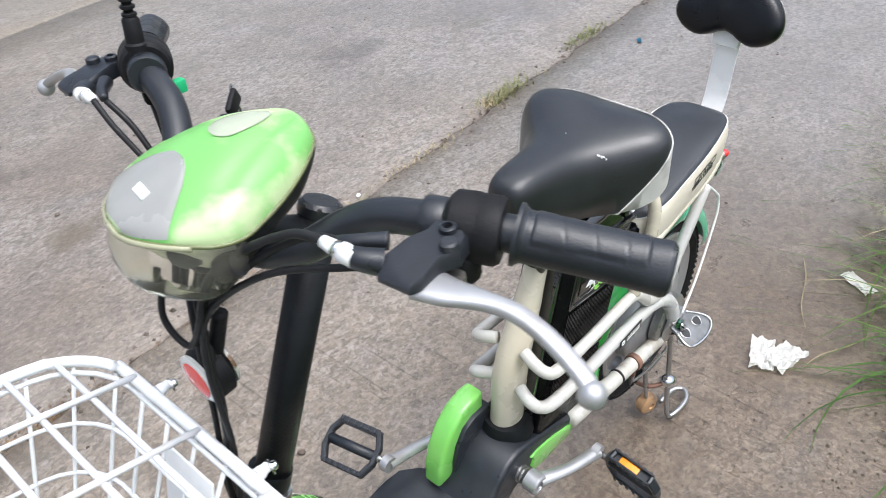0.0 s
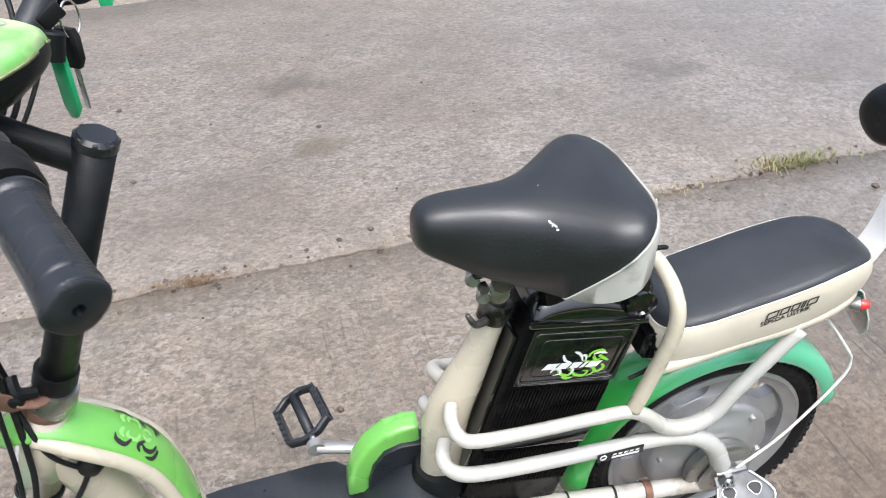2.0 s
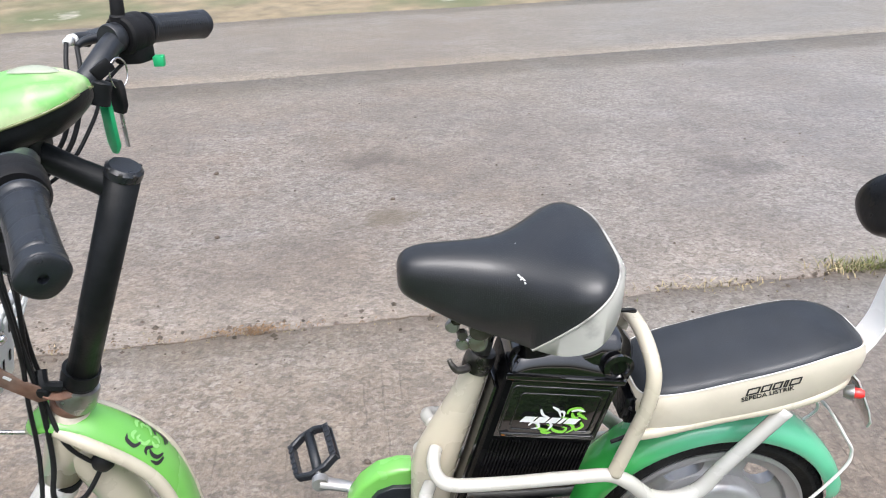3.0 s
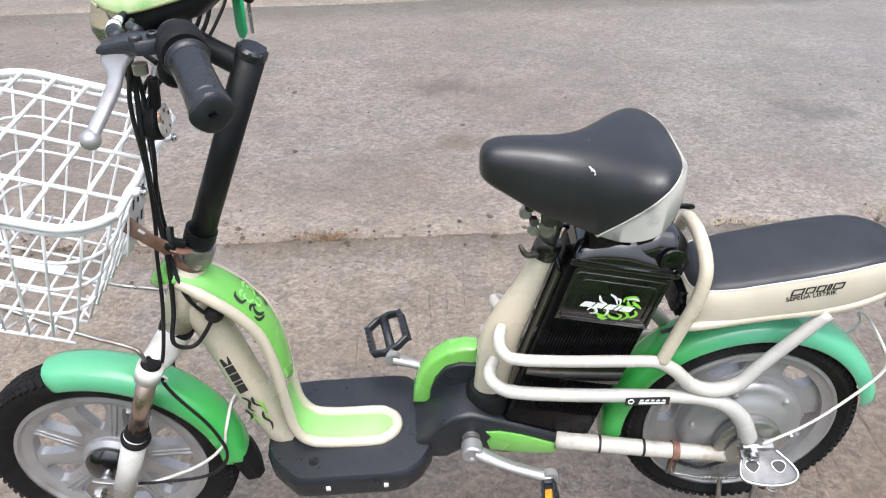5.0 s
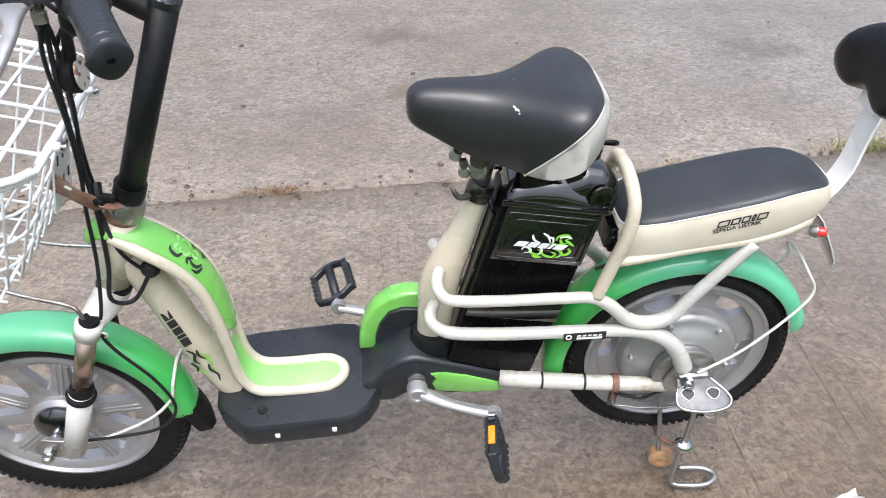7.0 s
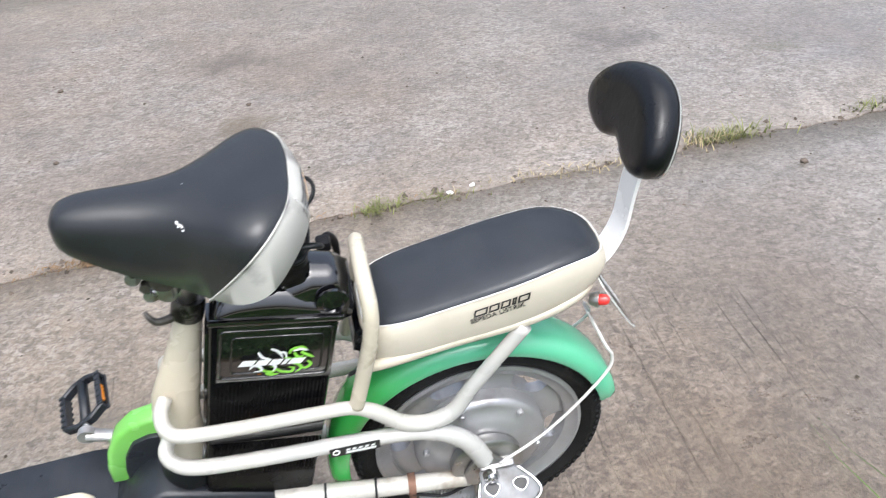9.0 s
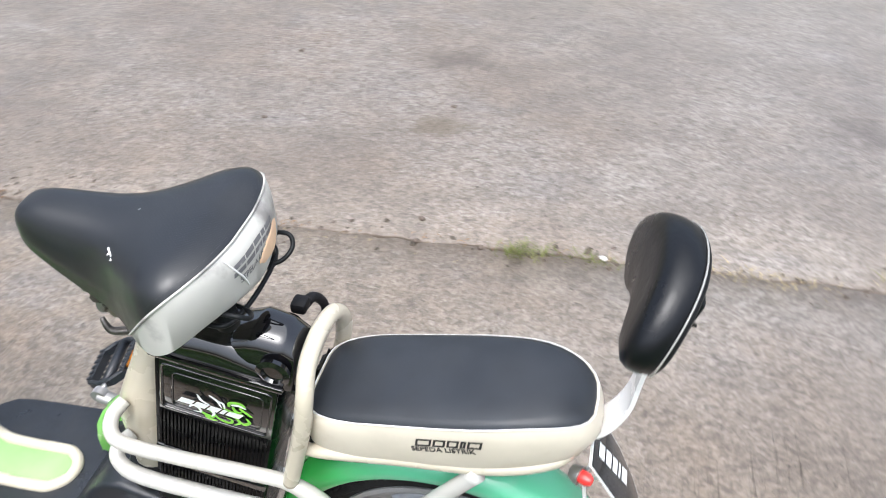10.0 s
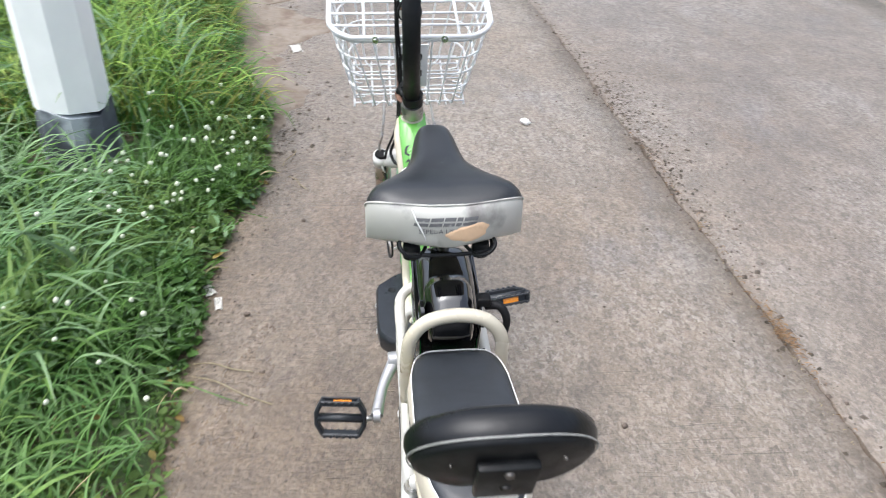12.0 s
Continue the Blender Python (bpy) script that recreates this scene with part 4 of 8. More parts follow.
arc2 = [(0.478, 0.40), (0.505, 0.402), (0.530, 0.392), (0.548, 0.365), (0.556, 0.335), (0.558, 0.30)]
bm = slab(arc + [(0.470, 0.30)], -0.068, -0.030, 0.008, seg=3)
part("chain_guard_hump", bm, M_GREEN, bike, "rounded lime-green chain cover", sharp=40)
part("inner_cover", slab([(0.572, 0.30)] + [(x + 0.004, z + 0.004) for x, z in arc2[::-1]] + [(0.470, 0.404), (0.470, 0.30)], -0.052, -0.022, 0.006, seg=3), M_DECK, cover, "black inner half of the chain cover")

# seat tube: wide at the foot, tapering to the clamp
secs = []
for z, x, a, b in ((0.345, 0.456, 0.030, 0.026), (0.40, 0.452, 0.031, 0.026), (0.47, 0.448, 0.033, 0.026), (0.515, 0.438, 0.032, 0.025), (0.555, 0.423, 0.028, 0.023), (0.60, 0.406, 0.0225, 0.021), (0.64, 0.392, 0.0185, 0.0185), (0.672, 0.382, 0.0175, 0.0175)):
    secs.append([V(x + a * math.cos(q), b * math.sin(q), z + 0.25 * a * math.cos(q)) for q in (2 * math.pi * i / 24 for i in range(24))])
part("seat_tube", loft(secs), M_CREAM, bike, "thick cream seat tube tapering to the top", sharp=60)
bm = lathe([(0.0, 0), (0.021, 0), (0.0215, 0.022), (0.019, 0.03), (0.0, 0.03)], V(0.3865, 0, 0.662), (-0.3, 0, 0.95), 24)
tube(bm, [(0.40, 0.020, 0.678), (0.418, 0.030, 0.684), (0.428, 0.026, 0.70)], [0.006, 0.005, 0.003], seg=8, smooth=4)
part("seat_clamp", bm, M_GRIME, bike, "worn quick-release seat clamp")
part("seat_post", TB([(0.385, 0, 0.665), (0.372, 0, 0.735), (0.362, 0, 0.775)], 0.0135, seg=16, smooth=1), M_STEEL, bike, "worn steel seat post")

# side rails, left and right
RU = [(0.446, 0.026, 0.537), (0.452, 0.048, 0.531), (0.446, 0.066, 0.519), (0.424, 0.073, 0.510), (0.35, 0.073, 0.505), (0.25, 0.073, 0.5045), (0.200, 0.073, 0.502), (0.168, 0.073, 0.484), (0.132, 0.073, 0.449), (0.093, 0.073, 0.438), (0.056, 0.073, 0.453), (0.026, 0.073, 0.500), (-0.048, 0.072, 0.602)]
RL = [(0.455, 0.026, 0.463), (0.464, 0.050, 0.459), (0.456, 0.064, 0.447), (0.425, 0.070, 0.434), (0.34, 0.071, 0.427), (0.20, 0.072, 0.4245), (0.115, 0.074, 0.422), (0.067, 0.076, 0.405), (0.034, 0.077, 0.372), (0.012, 0.078, 0.326)]
for s in (1, -1):
    g = lambda P: [(x, y * s, z) for x, y, z in P]
    part("upper_side_rail", TB(g(RU), [0.0100] * 7 + [0.0115, 0.0125, 0.013, 0.0125, 0.011, 0.0105], seg=14), M_IVORY, bike, "bent cream side rail rising to the carrier")
    part("lower_side_rail", TB(g(RL), [0.0105] * 3 + [0.0115] * 3 + [0.0125, 0.014, 0.0155, 0.0165], seg=14), M_IVORY, bike, "bent cream lower side rail")
    cs = part("chain_stay", TB(g([(0.34, 0.054, 0.298), (0.25, 0.058, 0.287), (0.12, 0.066, 0.278), (0.035, 0.072, 0.274)]), [0.017, 0.0155, 0.0145, 0.0135], seg=12, smooth=2), M_STAY, bike, "dirty off-white chain stay with cable ties")
    for x in (0.263, 0.185):
        part("cable_tie", lathe([(0.0146, -0.002), (0.0166, -0.002), (0.0166, 0.002), (0.0146, 0.002)], V(x, s * (0.0572 + (0.263 - x) * 0.06), 0.2885 - (0.263 - x) * 0.075), (1, -0.06 * s, 0.07), 14, close=True), M_CABLE, cs)
    part("dropout", slab([(0.045, 0.300), (0.030, 0.330), (0.0, 0.338), (-0.022, 0.315), (-0.02, 0.285), (0.0, 0.268), (0.04, 0.272)], s * 0.078, s * 0.085, 0.001), M_STEEL, bike, "greasy steel dropout plate")
    part("carrier_rail", TB(g([(0.172, 0.060, 0.566), (0.14, 0.066, 0.574), (0.05, 0.067, 0.592), (-0.06, 0.066, 0.608), (-0.125, 0.055, 0.624), (-0.152, 0.030, 0.631), (-0.158, 0.0, 0.632)]), 0.0085, seg=12), M_CREAM, bike, "cream carrier rail under the pillion seat")
HL_ = [(0.192, 0.073, 0.505), (0.175, 0.073, 0.570), (0.160, 0.073, 0.632), (0.155, 0.066, 0.676), (0.157, 0.042, 0.703)]
HP = HL_ + [(0.158, 0.0, 0.712)] + [(x, -y, z) for x, y, z in HL_[::-1]]
part("grab_hoop", TB(HP, 0.0108, seg=16), M_CREAM, bike, "cream tubular hoop in front of the pillion seat")

# cable clamps on the left chain stay
bm = bmesh.new()
lathe([(0.0140, -0.006), (0.0175, -0.006), (0.0175, 0.006), (0.0140, 0.006)], V(0.128, 0.0653, 0.2787), (1, -0.06, 0.05), 18, bm, close=True)
rbox((0.010, 0.006, 0.030), Matrix.Translation((0.128, 0.069, 0.256)), 0.0015, 1, bm)
part("cable_clamp", bm, M_RUST, bike, "rusty double cable clamp")
sp = [V(0.100 - 0.05 * t / 60, 0.072 + 0.006 * math.sin(t * 0.9), 0.243 + 0.006 * math.cos(t * 0.9)) for t in range(61)]
part("return_spring", TB(sp, 0.0011, seg=5, smooth=1), M_STEEL, bike, "small coil return spring")

# battery case
A0, A1 = V(0.440, 0.004, 0.352), V(0.362, 0.004, 0.672)
axu = (A1 - A0).normalized()
axr = V(-0.9857, 0, -0.168)
BM_ = lambda u, w, h: A0 + axu * u + axr * w + V(0, h, 0)
H_B, D_B, W_B = 0.350, 0.168, 0.050


def bplate(name, u0, u1, w0, w1, y0, y1, material, parent, bevel=0.003, label=""):
    m = basis(BM_((u0 + u1) / 2, (w0 + w1) / 2, (y0 + y1) / 2), axu, axr, axu.cross(axr))
    return part(name, rbox((abs(u1 - u0), abs(w1 - w0), abs(y1 - y0)), m, bevel), material, parent, label, sharp=30)


batt = bplate("battery_case", -0.045, H_B, 0.006, D_B, -W_B + 0.004, W_B - 0.004, M_BATT, bike, 0.010, "glossy black battery case with fins and a decal")
def outline(u0, u1, w0, w1, y, r, name):
    """A thin raised frame on the side of the battery case."""
    pts = []
    for cu, cw, a0 in ((u1 - 0.006, w1 - 0.006, 0), (u1 - 0.006, w0 + 0.006, 270), (u0 + 0.006, w0 + 0.006, 180), (u0 + 0.006, w1 - 0.006, 90)):
        for k in range(4):
            a = radians(a0 + 90 - 30 * k)
            pts.append(BM_(cu + 0.006 * math.cos(a), cw + 0.006 * math.sin(a), y))
    return part(name, TB(pts, r, seg=6, smooth=1, closed=True), M_GLOSS, batt)


for s in (1, -1):
    bplate("side_panel", 0.236, 0.336, 0.016, D_B - 0.002, s * (W_B - 0.006), s * (W_B - 0.0015), M_GLOSS, batt, 0.0015)
    outline(0.243, 0.330, 0.020, D_B - 0.008, s * (W_B - 0.0012), 0.0017, "panel_frame")
    outline(0.252, 0.318, 0.034, D_B - 0.018, s * (W_B - 0.0012), 0.0012, "decal_frame")
    for u0, u1 in ((0.156, 0.229), (0.028, 0.104)):
        for k in range(29):
            w = 0.016 + k * 0.0051
            bplate("fin", u0, u1, w, w + 0.0027, s * (W_B - 0.006), s * (W_B - 0.0015), M_BATT, batt, 0.0)
    bplate("band", 0.108, 0.150, 0.010, D_B, s * (W_B - 0.006), s * (W_B - 0.001), M_GLOSS, batt, 0.002)
    bplate("ledge", 0.342, 0.350, 0.004, D_B + 0.004, s * (W_B - 0.004), s * (W_B + 0.003), M_GLOSS, batt, 0.002)
bplate("front_strip", -0.03, 0.31, 0.0, 0.008, -0.030, 0.030, M_GLOSS, batt, 0.002)
# domed top with the carrying handle and lock
hs = [math.sin(math.pi / 2 * (k / 8 - 1)) for k in range(17)]
front = [(0.010, 0.040, 0.352), (0.014, 0.0445, 0.366), (0.024, 0.0475, 0.377), (0.044, 0.048, 0.384), (0.070, 0.048, 0.387), (0.096, 0.048, 0.386), (0.150, 0.047, 0.372), (0.160, 0.044, 0.350)]
front = [tuple(p) for p in spline(front, 4)]
lid = part("lid", loft([[BM_(0.338 + (zz - 0.338) * (1 - abs(h) ** 3.0) ** 0.5, w0, hh * h) for h in hs] + [BM_(0.330, w0, hh * h) for h in (1, 0, -1)] for w0, hh, zz in front]), M_GLOSS, batt, "domed glossy black lid", sharp=75)
secs = []
for t, w0, hh, zz in ((0.0, 0.086, 0.032, 0.366), (0.15, 0.092, 0.038, 0.384), (0.5, 0.122, 0.041, 0.402), (0.8, 0.154, 0.039, 0.400), (0.95, 0.178, 0.035, 0.386), (1.0, 0.186, 0.030, 0.350)):
    secs.append((w0, hh, zz))
dome = []
for i in range(len(secs) - 1):
    for q in range(4):
        t = q / 4
        t = t * t * (3 - 2 * t) * 0.5 + t * 0.5
        dome.append(tuple(a + (b - a) * t for a, b in zip(secs[i], secs[i + 1])))
dome.append(secs[-1])
dome = [[BM_(0.338 + (zz + 0.003 - 0.338) * (1 - abs(h) ** 3.2) ** (1 / 2.6), w0, hh * h) for h in hs] + [BM_(0.330, w0, hh * h) for h in (1, 0, -1)] for w0, hh, zz in dome]
part("handle_block", loft(dome), M_GLOSS, lid, sharp=75)
bm = lathe([(0.0, 0), (0.020, 0), (0.021, 0.006), (0.014, 0.008), (0.012, 0.004), (0.0, 0.004)], BM_(0.368, 0.156, 0.041), (0, 1, 0), 28)
part("lock", bm, M_GLOSS, lid)
bm = rbox((0.020, 0.022, 0.016), Matrix.Translation(BM_(0.388, 0.150, -0.050)), 0.004)
tube(bm, [BM_(0.375, 0.150, -0.055), BM_(0.380, 0.158, -0.075), BM_(0.360, 0.172, -0.086), BM_(0.32, 0.182, -0.082)], [0.008, 0.007, 0.006, 0.004], seg=10)
part("charging_plug", bm, M_RUB, batt, "black plug and cable on the battery lid")


# --- decals: thin inlay, plain bars in place of the maker's name ---
def bars(parent, m, widths, h, gap, slant, material, name="mark", label="row of slanted bars", hollow=0.0):
    """Plain slanted blocks, or their outlines, in place of a maker's lettering."""
    bm = bmesh.new()
    x = -(sum(widths) + gap * (len(widths) - 1)) / 2
    for w in widths:
        rim = [(x, -h / 2), (x + w, -h / 2), (x + w + slant, h / 2), (x + slant, h / 2)]
        if hollow:
            k, j = min(0.45, hollow / h), min(0.45, hollow / w)
            for u0, u1, v0, v1 in ((0, 1, 0, k), (0, 1, 1 - k, 1), (0, j, k, 1 - k), (1 - j, 1, k, 1 - k)):
                quad = [(x + w * u + slant * v, v) for u, v in ((u0, v0), (u1, v0), (u1, v1), (u0, v1))]
                bm.faces.new([bm.verts.new(m @ V(px, (v - 0.5) * h, 0.0)) for px, v in quad])
        else:
            bm.faces.new([bm.verts.new(m @ V(px, py, 0.0)) for px, py in rim])
        x += w + gap
    return tagged(part(name, bm, material, parent, label), kind="stuff")


def flames(parent, m, size, strokes, material, label, width=0.016):
    """Tapered brush strokes, each through a few points of the decal's plane."""
    bm = bmesh.new()
    for k, st in enumerate(strokes):
        pts = spline([(x, y, 0) for x, y in st], 5)
        prev = None
        n = len(pts) - 1
        for t, p in enumerate(pts):
            d = (pts[min(t + 1, n)] - pts[max(t - 1, 0)]).normalized()
            w = width * math.sin(math.pi * min(1.0, 0.12 + 0.88 * t / n)) ** 0.8 + 0.002
            a1, b1 = [bm.verts.new(m @ V((p.x - d.y * q) * size, (p.y + d.x * q) * size, 0.00012 * k)) for q in (w, -w)]
            if prev:
                bm.faces.new((prev[0], prev[1], b1, a1))
            prev = (a1, b1)
    return part("decal", bm, material, parent, label)


mdec = basis(BM_(0.2752, 0.0911, W_B + 0.0010), axr, axu, V(0, 1, 0))
if mdec.to_3x3().determinant() < 0:
    mdec = mdec @ Matrix.Diagonal((1, 1, -1, 1))
WHITE_F = [[(-0.23, 0.18), (-0.17, 0.08), (-0.05, 0.03)], [(-0.08, 0.23), (0.02, 0.17), (0.09, 0.05)], [(0.02, 0.15), (0.10, 0.15), (0.13, 0.05)], [(-0.32, -0.12), (-0.28, -0.06), (-0.20, -0.08), (-0.17, -0.15), (-0.27, -0.17)], [(0.20, 0.17), (0.30, 0.20), (0.40, 0.17)], [(-0.05, -0.04), (0.0, -0.10), (-0.03, -0.18)]]
GREEN_F = [[(0.17, 0.10), (0.18, 0.18), (0.30, 0.22), (0.37, 0.17), (0.30, 0.13)], [(0.30, 0.13), (0.40, 0.07), (0.48, 0.02)], [(0.40, -0.03), (0.45, -0.10), (0.38, -0.17), (0.33, -0.12)], [(-0.22, -0.08), (-0.15, -0.17), (-0.03, -0.20), (0.0, -0.13), (-0.07, -0.10)], [(0.0, -0.13), (0.07, -0.20), (0.20, -0.22), (0.23, -0.15), (0.15, -0.13)], [(-0.12, -0.22), (-0.04, -0.25), (0.05, -0.24)], [(0.16, -0.05), (0.28, -0.08), (0.33, -0.16), (0.25, -0.24)], [(0.10, 0.06), (0.22, 0.02), (0.35, 0.08)], [(0.22, 0.14), (0.27, 0.06), (0.38, 0.02)]]
for m in (mdec, Matrix.Translation((0, 0.008, 0)) @ Matrix.Diagonal((1, -1, 1, 1)) @ mdec):
    flames(batt, m, 0.102, GREEN_F, M_GINK, "curling green flame decal", 0.022)
    flames(batt, m @ Matrix.Translation((0, 0, 0.0012)), 0.102, WHITE_F, M_WINK, "white flame decal", 0.018)
    bars(batt, m @ Matrix.Translation((-0.008, 0, 0.0026)), [0.018, 0.016, 0.014, 0.006, 0.018], 0.0105, 0.0022, 0.006, M_WINK)


# --- saddle ---
SAD = [  # x, half width, crown height, side height
    (0.488, 0.010, 0.836, 0.824), (0.484, 0.021, 0.846, 0.816), (0.473, 0.030, 0.854, 0.808), (0.450, 0.037, 0.858, 0.795), (0.415, 0.044, 0.858, 0.775), (0.380, 0.053, 0.857, 0.762),
    (0.352, 0.066, 0.857, 0.757), (0.325, 0.086, 0.859, 0.756), (0.300, 0.104, 0.862, 0.759), (0.275, 0.116, 0.864, 0.768), (0.252, 0.1185, 0.865, 0.778), (0.234, 0.111, 0.863, 0.788), (0.216, 0.092, 0.859, 0.797), (0.201, 0.066, 0.851, 0.801), (0.192, 0.040, 0.841, 0.804), (0.189, 0.020, 0.830, 0.806)]
SAD = [((x if x > 0.30 else 0.30 - (0.30 - x) * 0.86), w, zt, zs) for x, w, zt, zs in SAD]
raw = spline([(a, b, c) for a, b, c, d in SAD], 4)
raw2 = spline([(a, d, 0) for a, b, c, d in SAD], 4)
secs = []
for p, q in zip(raw, raw2):
    x, w, zt, zs = p.x, p.y, p.z, q.y
    lift = 0.012 * math.exp(-((x - 0.255) / 0.045) ** 2)
    ex = 0.30 + 0.32 * min(1.0, max(0.0, (x - 0.29) / 0.09))
    ring = []
    for k in range(21):
        a = math.pi * k / 20
        s = math.cos(a)
        e = math.copysign(abs(s) ** 0.62, s)
        top = zs + (zt - zs) * math.sin(a) ** ex + lift * e * e * math.sin(a)
        ring.append(V(x, w * e, top))
    for k in range(1, 8):
        a = math.pi * k / 8
        ring.append(V(x, -w * 0.93 * math.cos(a), zs - 0.014 * math.sin(a)))
    secs.append(ring)


def saddle_half(keep_rear):
    bm = loft(secs)
    for v in bm.verts:
        v.co.x -= 1.75 * v.co.y ** 2
    n = V(1.03, 0, 1).normalized()
    r = bmesh.ops.bisect_plane(bm, geom=bm.verts[:] + bm.edges[:] + bm.faces[:], plane_co=V(0.2255, 0, 0.848), plane_no=n, clear_outer=keep_rear, clear_inner=not keep_rear)
    for v in bm.verts:
        v.co.x += 1.75 * v.co.y ** 2
    cut = [e for e in r["geom_cut"] if isinstance(e, bmesh.types.BMEdge)]
    return bm, cut


bm, cut = saddle_half(False)
ring = []
if cut:
    nxt = {}
    for e in cut:
        for a, b in (tuple(e.verts), tuple(e.verts)[::-1]):
            nxt.setdefault(a, []).append(b)
    v0 = next(iter(nxt))
    prev, cur = None, v0
    while True:
        ring.append(cur.co.copy())
        opts = [q for q in nxt[cur] if q is not prev]
        if not opts:
            break
        prev, cur = cur, opts[0]
        if cur is v0 or len(ring) > 400:
            break
saddle = part("saddle", bm, M_VINYL, bike, "wide black vinyl bicycle saddle with scuffs and nicks", sharp=70)
saddle.matrix_basis = Matrix.Translation((0.004, 0.010, 0.007))  # it sits a little off the middle line
bm, _ = saddle_half(True)
rear = part("rear_panel", bm, M_GREYV, saddle, "grey vinyl back panel, torn to the foam", sharp=70)
if len(ring) > 10:
    c0 = sum(ring, Vector()) / len(ring)
    part("piping", TB([p + (p - c0).normalized() * 0.0012 for p in ring[::2]], 0.0015, seg=6, smooth=1, closed=True), M_GREYV, saddle, "pale piping along the seam")
    bm = bmesh.new()
    for p, q in zip(ring, ring[1:]):
        if p.z > 0.765 and (p - q).length < 0.03:
            d = (q - p).normalized()
            o = p + V(0.006, 0, 0.004) + (p - c0).normalized() * 0.001
            rbox((min(0.004, (q - p).length * 0.5), 0.0003, 0.0003), Matrix.Translation(o) @ V(1, 0, 0).rotation_difference(d).to_matrix().to_4x4(), 0, 1, bm)
    tagged(part("stitching", bm, M_STITCH, saddle, "pale stitching"), kind="stuff")


rear_tree = mathutils.bvhtree.BVHTree.FromPolygons([v.co.copy() for v in rear.data.vertices], [tuple(p.vertices) for p in rear.data.polygons])


def on_rear(y, z, out):
    """The point of the back panel behind (y, z), lifted by out."""
    hit = rear_tree.ray_cast(V(0.05, y, z), V(1, 0, 0))
    return V((hit[0].x if hit[0] else 0.2) - out, y, z)


def rear_frame(bm, y, z, w, h, slant, stroke):
    """Two slanted strips on the back panel, in short pieces that follow its curve."""
    pt = lambda u, v: on_rear(y - u * w - v * slant, z + v * h, 0.0007)
    for u0, u1, v0, v1 in ((0, 1, 0, 0.40), (0, 1, 0.60, 1)):
        n = 4 if u1 - u0 > 0.5 else 1
        for k in range(n):
            a, b = u0 + (u1 - u0) * k / n, u0 + (u1 - u0) * (k + 1) / n
            bm.faces.new([bm.verts.new(pt(*q)) for q in ((a, v0), (b, v0), (b, v1), (a, v1))])


y = 0.050
for w in (0.020, 0.018, 0.016, 0.008, 0.020):
    bm = bmesh.new()
    rear_frame(bm, y, 0.829, w, 0.013, 0.004, 0.0030)
    part("mark", bm, M_GREYINK, saddle, "worn slanted bar")
    y -= w + 0.002
words = writing("SEPEDA LISTRIK", 0.0105, basis(V(0.2, 0.006, 0.8205), V(0, -1, 0), V(0, 0, 1), V(-1, 0, 0)), M_GREYINK, "lettering", saddle, "small worn lettering")
for v in words.data.vertices:
    v.co = on_rear(v.co.y, v.co.z, 0.0008 + 0.4 * (0.2 - v.co.x))
bm = bmesh.new()
N, K = 6, 26
disc = {}
for i in range(N + 1):
    for j in range(K):
        a = 2 * math.pi * j / K
        r = i / N * (1 + 0.10 * math.sin(3 * a + 1) + 0.06 * math.sin(7 * a))
        disc[i, j] = bm.verts.new(on_rear(-0.030 + 0.031 * r * math.cos(a), 0.8160 + 0.014 * r * math.sin(a) + 0.004 * r * math.cos(a) * -1, 0.0016 - 0.0010 * (i == N))) if i or not j else disc[0, 0]
for i in range(N):
    for j in range(K):
        bm.faces.new(list(dict.fromkeys((disc[i, j], disc[i + 1, j], disc[i + 1, (j + 1) % K], disc[i, (j + 1) % K]))))
part("torn_foam", bm, M_FOAM, saddle, "exposed yellow foam in the tear")
part("tear_strip", TB([(0.2155, 0.052, 0.853), (0.2095, 0.046, 0.838), (0.2055, 0.038, 0.822), (0.2045, 0.032, 0.806)], [0.0008, 0.0014, 0.0013, 0.0007], seg=6), M_WCABLE, saddle, "white strip of torn vinyl")
for (x, y, z), sz in (((0.340, 0.058, 0.8440), 0.0030), ((0.344, 0.054, 0.8460), 0.0020), ((0.3365, 0.063, 0.8405), 0.0022), ((0.338, -0.002, 0.8572), 0.0016), ((0.3425, 0.0585, 0.8437), 0.0013), ((0.3345, 0.0605, 0.8420), 0.0011)):
    m = Matrix.Translation((x, y, z)) @ Matrix.Rotation(-0.5 if y > 0.02 else 0, 4, "X")
    part("nick", blob((sz * 1.25, sz * 0.55, 0.0009), m @ Matrix.Rotation(x * 700, 4, "Z"), int(x * 900 + y * 500), 0.9, 3), M_WCABLE, saddle, "white nick in the vinyl")
bm = bmesh.new()
for s in (1, -1):
    tube(bm, [(0.45, s * 0.015, 0.80), (0.40, s * 0.022, 0.778), (0.34, s * 0.026, 0.772), (0.27, s * 0.035, 0.772), (0.225, s * 0.050, 0.785)], 0.0035, seg=8)
    lathe([(0.0, 0), (0.013, 0), (0.014, 0.01), (0.012, 0.022), (0.0, 0.026)], V(0.228, s * 0.052, 0.762), (0, 0, 1), 16, bm)
tube(bm, [(0.25, 0.070, 0.778), (0.222, 0.066, 0.775), (0.212, 0.03, 0.774), (0.212, -0.03, 0.774), (0.222, -0.066, 0.775), (0.25, -0.070, 0.778)], 0.0030, seg=8)
for s in (1, -1):
    tube(bm, [(0.236, s * 0.030, 0.772), (0.206, s * 0.042, 0.776), (0.196, s * 0.060, 0.786), (0.206, s * 0.070, 0.796), (0.24, s * 0.066, 0.792)], 0.0028, seg=8)
part("saddle_frame", bm, M_BLACK, saddle, "black saddle wire and springs")
bm = rbox((0.040, 0.050, 0.028), Matrix.Translation((0.372, 0, 0.760)), 0.006)
